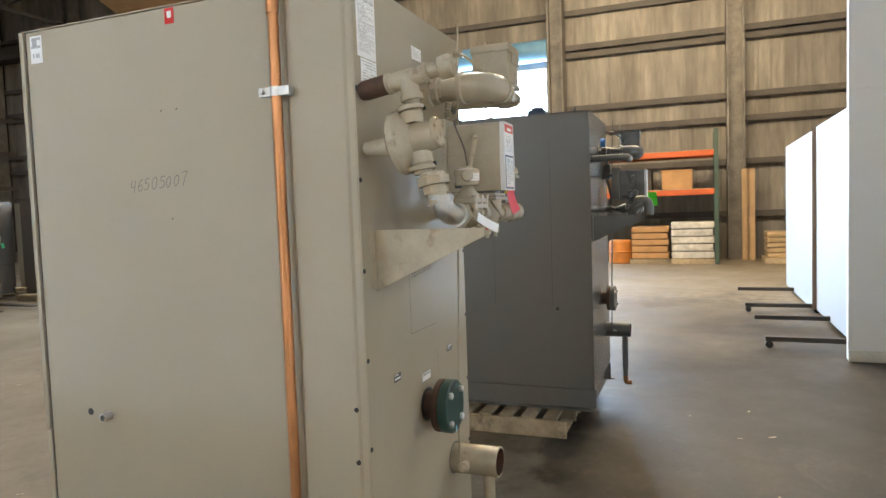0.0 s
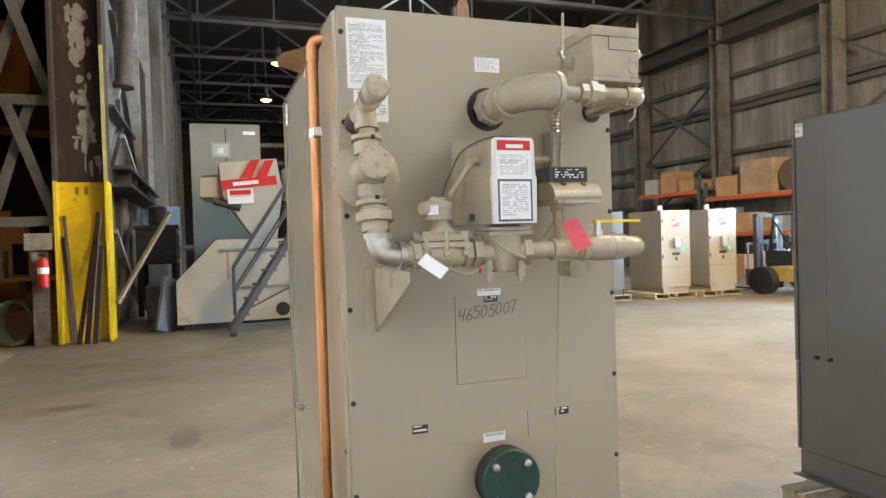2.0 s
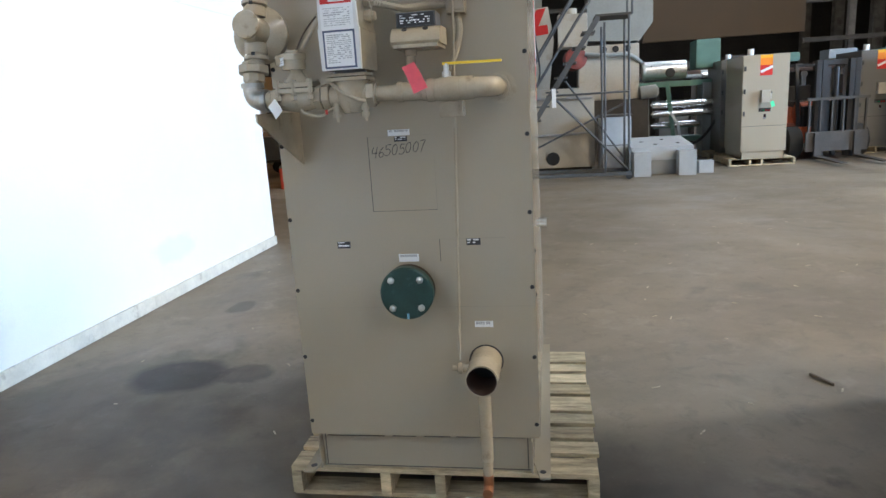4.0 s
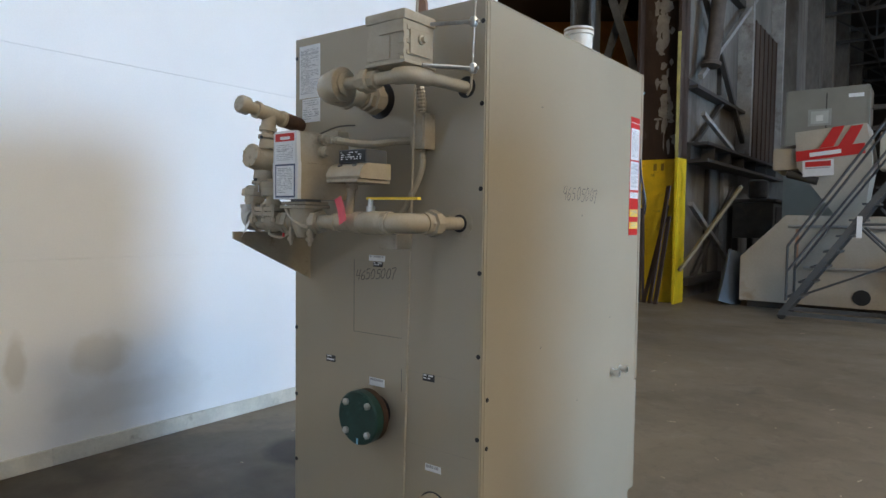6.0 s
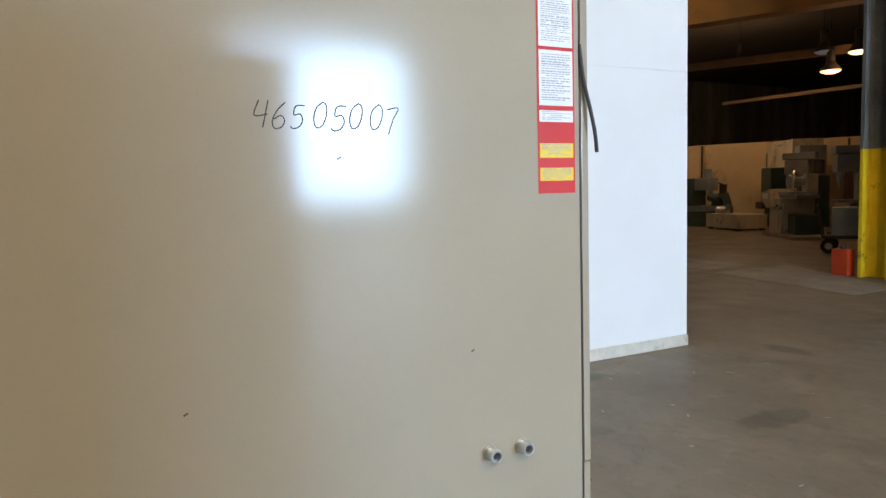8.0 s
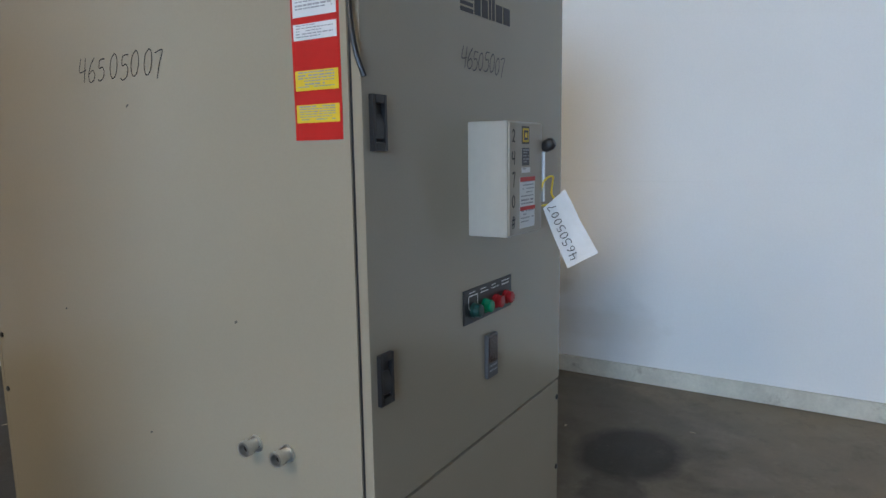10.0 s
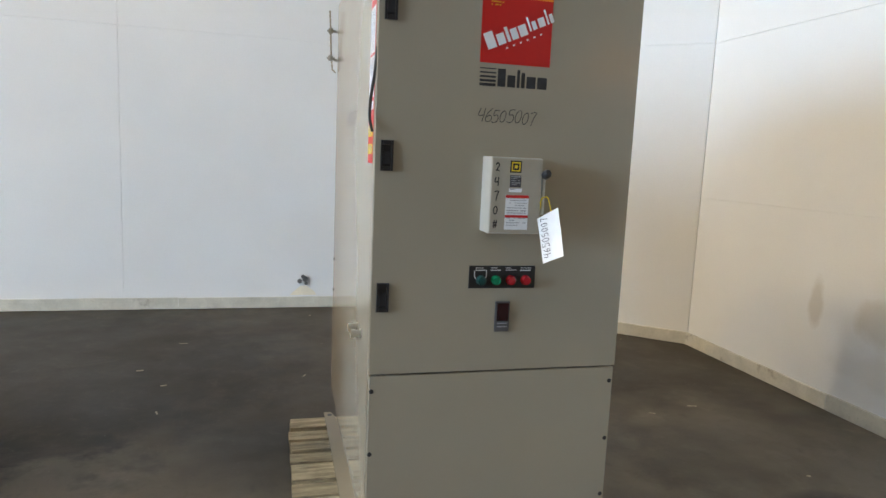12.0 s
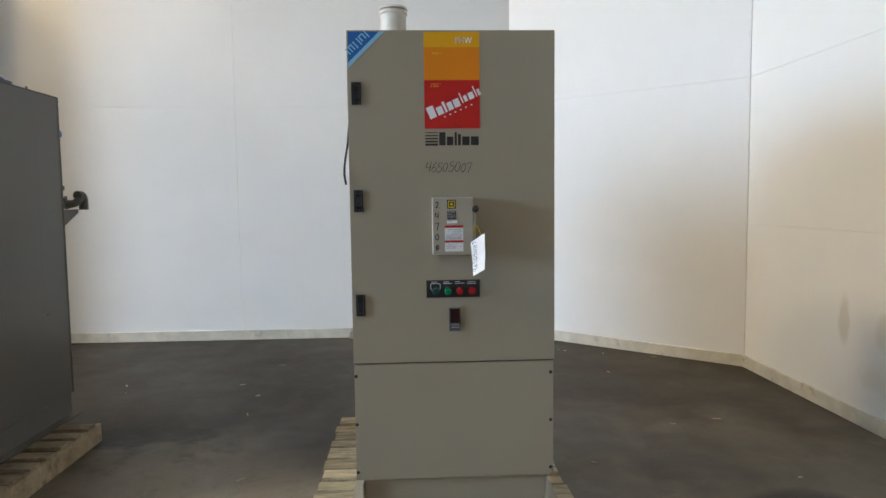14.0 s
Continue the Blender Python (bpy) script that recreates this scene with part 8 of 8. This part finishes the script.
def machine_tool(x, y, rz, label, s=1.0, paint=MACHINE, trim=MACHINE_GREY):
    t = thing("machine_tool", label, "machine", pose(x, y, 0, 0, 0, rz) @ Matrix.Diagonal((s, s, s, 1)))
    part("base", box(nb(), -0.6, 0.6, -0.4, 0.4, 0, 0.55, 0.03), paint, t)
    part("bed", box(nb(), -0.95, 0.95, -0.25, 0.25, 0.55, 0.75, 0.03), trim, t)
    part("column", box(nb(), 0.3, 0.75, -0.35, 0.35, 0.75, 1.75, 0.05), paint, t)
    part("head", box(nb(), -0.35, 0.5, -0.25, 0.25, 1.3, 1.75, 0.06), trim, t)
    part("spindle", turned(nb(), (-0.2, 0, 1.3), (0, 0, -1), [(0, 0.09), (0.15, 0.09), (0.2, 0.04), (0.35, 0.03)], 14), ZINC, t)
    part("motor", turned(nb(), (-0.1, 0, 1.75), (0, 0, 1), [(0, 0.14), (0.3, 0.14), (0.33, 0.1)], 16), trim, t)
    part("hand_wheel", turned(nb(), (-0.96, 0, 0.65), (-1, 0, 0), [(0, 0.14), (0.03, 0.14)], 16), ZINC, t)
    part("motor", turned(nb(), (-0.8, 0.2, 0.95), (1, 0, 0.3), [(0, 0.1), (0.05, 0.16), (0.45, 0.16), (0.5, 0.1)], 16), paint, t)
    part("guard", prism(nb(), [(-0.9, 0.75), (-0.35, 0.75), (-0.42, 1.15), (-0.75, 1.2)], "y", -0.3, 0.12), paint, t)
    part("control_panel", box(nb(), -0.55, -0.28, -0.45, -0.36, 1.1, 1.5, 0.02), DARK_STEEL, t)
    part("arm", tube(nb(), [(0.4, -0.3, 1.6), (0.1, -0.5, 1.62), (-0.4, -0.42, 1.5)], 0.025, 8), DARK_STEEL, t)
    return t


DIM_GREEN = mat("dark_green_machine", (0.05, 0.075, 0.055), 0.5, var=0.2, scale=2)
WARM_CREAM = mat("yellowed_machine_paint", (0.52, 0.46, 0.34), 0.5, var=0.15, scale=2.5, grain=30, spot=(0.22, 0.16, 0.09), spot_amt=0.3, spot_scale=3)
for x, y, rz, s, paint, trim, label in ((13.2, -19.6, 60, 1.15, DIM_GREEN, DARK_STEEL, "dark green lathe in the dim second bay"), (15.6, -18.2, 0, 1.0, DIM_GREEN, MACHINE_GREY, "dark green machine tool in the dim second bay"), (7.4, -17.6, 80, 1.1, DARK_STEEL, RUST, "oily dark machine tool in the dim second bay"), (9.6, -18.6, 20, 1.25, RUST, WARM_CREAM, "brown and cream machine tool in the dim second bay")):
    machine_tool(x, y, rz, label, s, paint, trim)


def surface_grinder(m):
    """Cream grinder on a timber skid: cabinet, sloped hood, saddle, head and hand wheels."""
    t = thing("surface_grinder", "cream surface grinder on a timber skid in warm light", "machine", m)
    part("skid", box(nb(), -1.15, 1.15, -0.55, 0.55, 0, 0.09, 0.01), PALLET_OLD, t)
    part("cabinet", prism(nb(), [(0.12, 0.09), (0.12, 1.05), (0.98, 1.05), (1.05, 0.95), (1.05, 0.09)], "y", -0.45, 0.40), WARM_CREAM, t)
    part("door", box(nb(), 0.32, 0.84, 0.402, 0.418, 0.2, 0.85, 0.01), WARM_CREAM, t)
    part("hood", prism(nb(), [(0.62, 0.80), (0.78, 1.10), (0.86, 1.32), (1.50, 1.22), (1.52, 1.05), (1.20, 0.86), (1.1, 0.78)], "y", -0.25, 0.48), WARM_CREAM, t)
    part("hood_plate", box(nb(), 0.92, 1.32, 0.482, 0.494, 1.05, 1.2, 0.004), PAPER, t)
    part("saddle", box(nb(), -0.55, 0.62, -0.3, 0.3, 1.052, 1.16, 0.02), DULL_ZINC, t)
    part("table", box(nb(), -0.25, 0.60, -0.2, 0.34, 1.162, 1.24, 0.01), ZINC, t)
    part("column", box(nb(), 0.02, 0.34, -0.50, -0.20, 1.162, 1.72, 0.05), WARM_CREAM, t)
    part("wheel_head", turned(nb(), (0.18, -0.2, 1.52), (0, 1, 0), [(0, 0.12), (0.35, 0.12), (0.36, 0.19), (0.42, 0.19), (0.43, 0.06)], 18), MACHINE_GREY, t)
    part("dust_pipe", tube(nb(), curve([(0.22, -0.1, 1.7), (0.1, 0.1, 1.78), (-0.1, 0.2, 1.5), (-0.2, 0.25, 1.26)]), 0.035, 8), ZINC, t)
    for hx, hz in ((0.2, 0.86), (-0.1, 0.8)):
        w = part("hand_wheel", turned(nb(), (hx, 0.45, hz), (0, 1, 0), [(0, 0.13), (0.02, 0.15), (0.04, 0.13)], 18), ZINC, t)
        part("hub", turned(nb(), (hx, 0.40, hz), (0, 1, 0), [(0, 0.03), (0.12, 0.03)], 10), DARK_STEEL, w)
    part("tank", box(nb(), -0.45, 0.08, -0.4, 0.25, 0.091, 0.62, 0.03), DIM_GREEN, t)
    return t


def pillar_drill(m):
    """Tall pillar drill: foot, round column, table, head, belt cover and feed levers."""
    t = thing("pillar_drill", "tall grey pillar drill with a bright worn column", "machine", m)
    part("foot", box(nb(), -0.35, 0.35, -0.3, 0.45, 0, 0.12, 0.02), DARK_STEEL, t)
    part("column", rod(nb(), (0, -0.15, 0.12), (0, -0.15, 2.1), 0.075, 14), ZINC, t)
    part("table", box(nb(), -0.3, 0.3, -0.1, 0.42, 0.92, 1.0, 0.01), DULL_ZINC, t)
    part("table_bracket", box(nb(), -0.11, 0.11, -0.26, 0.0, 0.76, 0.919, 0.02), MACHINE_GREY, t)
    part("head", box(nb(), -0.2, 0.2, -0.3, 0.4, 1.72, 2.2, 0.06), MACHINE_GREY, t)
    part("belt_cover", box(nb(), -0.24, 0.24, -0.5, 0.45, 2.202, 2.42, 0.05), MACHINE_GREY, t)
    part("quill", turned(nb(), (0, 0.28, 1.72), (0, 0, -1), [(0, 0.07), (0.2, 0.07), (0.24, 0.04), (0.42, 0.02)], 12), ZINC, t)
    part("motor", turned(nb(), (0, -0.55, 1.75), (0, 0, 1), [(0, 0.1), (0.03, 0.15), (0.4, 0.15), (0.44, 0.08)], 14), DARK_STEEL, t)
    for a in (0.4, 2.5, 4.6):
        part("feed_lever", rod(nb(), (0.21, 0.2, 1.85), (0.26, 0.2 + 0.3 * math.cos(a), 1.85 + 0.3 * math.sin(a)), 0.013, 6), ZINC, t)
    return t


surface_grinder(pose(10.05, -15.55, 0, 0, 0, -34))
pillar_drill(pose(9.15, -16.35, 0, 0, 0, -40))
pillar_drill(pose(12.0, -18.3, 0, 0, 0, -70))
# large cream enclosure on a dark green bed in front of the partition
me_ = thing("machine_enclosure", "large cream machine enclosure over a dark green bed", "machine", pose(13.6, -20.3, 0, 0, 0, -32))
part("bed", box(nb(), -1.6, 2.6, -0.45, 0.45, 0.0, 1.70, 0.05), DIM_GREEN, me_)
part("enclosure", box(nb(), -1.0, 1.15, -0.5, 0.5, 1.702, 2.95, 0.04), WARM_CREAM, me_)
part("panel_gap", box(nb(), 0.42, 0.44, 0.502, 0.506, 1.76, 2.88), DARK_STEEL, me_)
part("rating_plate", box(nb(), -0.25, 0.25, 0.502, 0.51, 2.76, 2.84), MACHINE_GREY, me_)
part("switch_cabinet", box(nb(), -1.45, -1.02, -0.4, 0.45, 1.702, 2.7, 0.03), MACHINE_GREY, me_)
part("saddle", prism(nb(), [(1.2, 1.702), (1.2, 2.45), (1.42, 2.62), (1.6, 2.3), (2.3, 2.2), (2.4, 1.702)], "y", -0.3, 0.42), DIM_GREEN, me_)
part("hand_rail", tube(nb(), [(1.3, 0.5, 1.72), (1.3, 0.5, 2.1), (2.4, 0.5, 2.1), (2.4, 0.5, 1.72)], 0.025, 8), ZINC, me_)
wt = thing("work_table", "low tan steel work table in the second bay", "table", pose(13.6, -17.35, 0, 0, 0, -20))
part("top", box(nb(), -1.0, 1.0, -0.5, 0.5, 0.06, 0.52, 0.02), WARM_CREAM, wt)
for sx in (-0.85, 0.85):
    for sy in (-0.4, 0.4):
        part("leg", box(nb(), sx - 0.06, sx + 0.06, sy - 0.06, sy + 0.06, 0, 0.06), DARK_STEEL, wt)
part("vice", box(nb(), 0.3, 0.62, -0.1, 0.2, 0.522, 0.78, 0.03), DULL_ZINC, wt)
part("tool_head", turned(nb(), (0.1, 0.2, 0.64), (1, 0.3, 0), [(0, 0.06), (0.03, 0.12), (0.45, 0.12), (0.5, 0.05)], 14), ZINC, wt)
structure("bay_beam", bar(nb(), (17.2, -20.9, 4.72), (11.2, -21.0, 4.57), 0.1, 0.12), MATS["brown_rail"], "thin steel beam across the far bay", "beam")
# pale squares of newer concrete let into the bay floor
for pts in (((6.18, -7.93), (6.08, -9.75), (3.54, -8.45), (3.51, -7.46)), ((8.3, -7.4), (8.2, -9.3), (6.5, -9.2), (6.55, -7.7))):
    structure("floor_patch", prism(nb(), [(x, y) for x, y in pts], "z", 0.0, 0.004), mat("newer_concrete", (0.30, 0.26, 0.20), 0.7, var=0.25, scale=1.5, grain=12, bump=0.05, spot=(0.15, 0.125, 0.09), spot_amt=0.4, spot_scale=1.2), "pale patch of newer concrete in the floor", "floor")
ct = thing("hand_cart", "dark hand cart with pale wheels in the second bay", "cart", pose(6.75, -12.55, 0, 0, 0, 30))
part("deck", box(nb(), -0.5, 0.5, -0.3, 0.3, 0.3, 0.36, 0.01), DARK_STEEL, ct)
for sx in (-0.38, 0.38):
    for sy in (-0.3, 0.3):
        w = part("wheel", turned(nb(), (sx, sy - 0.03, 0.15), (0, 1, 0), [(0, 0.13), (0.01, 0.15), (0.05, 0.15), (0.06, 0.13)], 18), RUBBER, ct)
        part("hub", turned(nb(), (sx, sy - 0.036, 0.15), (0, 1, 0), [(0, 0.07), (0.072, 0.07)], 14), MACHINE, w)
part("handle", tube(nb(), [(0.5, -0.25, 0.33), (0.62, -0.25, 1.0), (0.62, 0.25, 1.0), (0.5, 0.25, 0.33)], 0.018, 8), DARK_STEEL, ct)
part("load", box(nb(), -0.4, 0.35, -0.25, 0.25, 0.362, 0.95, 0.06), MACHINE_GREY, ct)
rng = random.Random(5)
for k in range(14):
    x, y = rng.uniform(5.6, 8.8), rng.uniform(-18.0, -15.2)
    w, h = rng.uniform(0.3, 0.8), rng.uniform(0.3, 1.2)
    crate("stored_part", x, y, 0, w, w * 0.8, h, rng.choice((MACHINE_GREY, CARDBOARD, RUST, DARK_STEEL, MACHINE)), "odd machine part stored on the floor of the second bay", "machine part")
for z in (0.9, 1.7):
    crate("shelf_board", 4.6, -13.4, z, 3.0, 0.6, 0.05, mat("tan_timber", (0.40, 0.27, 0.15), 0.8), "timber shelf loaded with parts in the second bay", "shelf")
for k in range(7):
    crate("stored_part", 3.35 + 0.42 * k, -13.4, (0.98, 1.78)[k % 2], 0.38, 0.4, 0.45 + 0.09 * (k % 3), (CARDBOARD, MACHINE, CARDBOARD)[k % 3], "small boxed part on the timber shelf", "box")
for sx in (3.15, 6.05):
    crate("shelf_post", sx, -13.4, 0, 0.08, 0.6, 1.75, DARK_STEEL, "dark steel upright of the timber shelf", "post")
hose = thing("hose_coil", "heap of coiled dark hoses beside the yellow column", "hose", pose(3.65, YC - 0.2, 0))
for k in range(5):
    part("coil", tube(nb(), [(0.32 * math.cos(a) + 0.03 * k, 0.05 * k + 0.1 * math.sin(a * 3), 0.38 + 0.34 * math.sin(a)) for a in (2 * math.pi * i / 24 for i in range(25))], 0.035, 8), mat("dark_hose", (0.05, 0.065, 0.05), 0.6), hose)
rc = thing("jerry_can", "red plastic can beside the yellow column", "can", pose(4.75, YC + 0.15, 0))
part("body", box(nb(), -0.13, 0.13, -0.1, 0.1, 0, 0.42, 0.03), mat("red_plastic", (0.50, 0.06, 0.02), 0.45), rc)
part("cap", turned(nb(), (0, 0, 0.42), (0, 0, 1), [(0, 0.04), (0.05, 0.04)], 12), BLACK, rc)


# ---------------------------------------------------------------- hanging lamps
def bay_lamp(x, y, z, color, strength):
    t = thing("bay_lamp", "hanging bell-shaped high bay lamp giving warm light, unseen ones added as fill" if color[0] != "unlit" else "hanging high bay lamp, switched off, its bulb given a faint glow", "lamp", pose(x, y, z), "bay lamps")
    part("shade", turned(nb(), (0, 0, 0), (0, 0, 1), [(0, 0.26), (0.06, 0.25), (0.16, 0.15), (0.26, 0.1)], 20, False), mat("lamp_shade", (0.045, 0.043, 0.04), 0.5), t)
    part("bulb", turned(nb(), (0, 0, -0.07), (0, 0, 1), [(0, 0.06), (0.015, 0.16), (0.06, 0.235), (0.09, 0.245), (0.12, 0.22)], 18), glow("lamp_" + color[0], color[1], strength), t)
    part("housing", turned(nb(), (0, 0, 0.26), (0, 0, 1), [(0, 0.1), (0.3, 0.1), (0.32, 0.03)], 14), DARK_STEEL, t)
    part("cord", rod(nb(), (0, 0, 0.6), (0, 0, max(0.8, (TOP if x < 4 else 7.0) - z)), 0.012, 6), BLACK, t)
    return t


# fixtures for seen lamps and, hung out of view, for the added fill
for x, y, z in FILL_HALL + LAMPS_FAR:
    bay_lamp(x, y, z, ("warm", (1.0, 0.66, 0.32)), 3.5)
for x, y, z in LAMPS_BAY + FILL_DEEP:
    bay_lamp(x, y, z, ("sodium", (1.0, 0.52, 0.20)), 5)
# faint emission paints the pale look of the unlit bulb
bay_lamp(9.86, -16.2, 4.96, ("unlit", (0.30, 0.34, 0.40)), 0.12)


# ---------------------------------------------------------------- debris on the floor
rng = random.Random(3)
bm = nb()
for k in range(150):
    x, y = (rng.uniform(-3.2, 2.4), rng.uniform(-4.5, 4.2)) if k < 110 else (rng.uniform(-9, 2), rng.uniform(-8.5, -3))
    if -0.75 < x < 0.65 and -0.1 < y < 1.7 or -3.6 < x < -2.1 and 0 < y < 1.8:
        continue
    a, w, h = rng.uniform(0, 3.14), rng.uniform(0.004, 0.012), rng.uniform(0.012, 0.06)
    r_ = Vector((math.cos(a), math.sin(a), rng.uniform(-0.03, 0.03)))
    slab(bm, (x, y, 0.0005), r_, Vector((-math.sin(a), math.cos(a), 0)), h, w, rng.uniform(0.001, 0.004))
tagged(link("floor_debris", bm, mat("wood_chips", (0.42, 0.36, 0.27), 0.8, var=0.3, scale=30)), "scattered wood splinters and paper scraps on the floor", "debris", kind="stuff")

# small pipe outlet low in the white wall, with a pale smear of filler under it
wo = thing("wall_outlet", "small grey pipe outlet low in the white wall", "outlet", pose(-0.445, BY - 0.001, 0.265))
for ox, oz, rr in ((-0.03, -0.01, 0.022), (0.022, 0.012, 0.026), (0.0, 0.035, 0.018), (0.03, -0.03, 0.016)):
    part("pipe_end", turned(nb(), (ox, 0.0, oz), (0, -1, 0), [(0, rr), (0.02, rr), (0.02, rr * 0.6), (0.008, rr * 0.6)], 14), mat("dull_grey_fitting", (0.22, 0.22, 0.22), 0.5, 0.4), wo)
part("filler_smear", prism(nb(), [(-0.02, -0.055), (0.03, -0.052), (0.10, -0.105), (0.13, -0.145), (-0.12, -0.145), (-0.09, -0.115)], "y", -0.004, 0.0), mat("cream_filler", (0.82, 0.76, 0.62), 0.8), wo, "pale cream filler smear")

for a_, b_ in (((-1.77, 0.08), (-1.83, 0.21)),):
    tagged(link("wood_stick", bar(nb(), (a_[0], a_[1], 0.008), (b_[0], b_[1], 0.008), 0.012, 0.014), mat("dark_stick", (0.10, 0.075, 0.05), 0.8)), "short dark stick of wood lying on the floor", "stick")
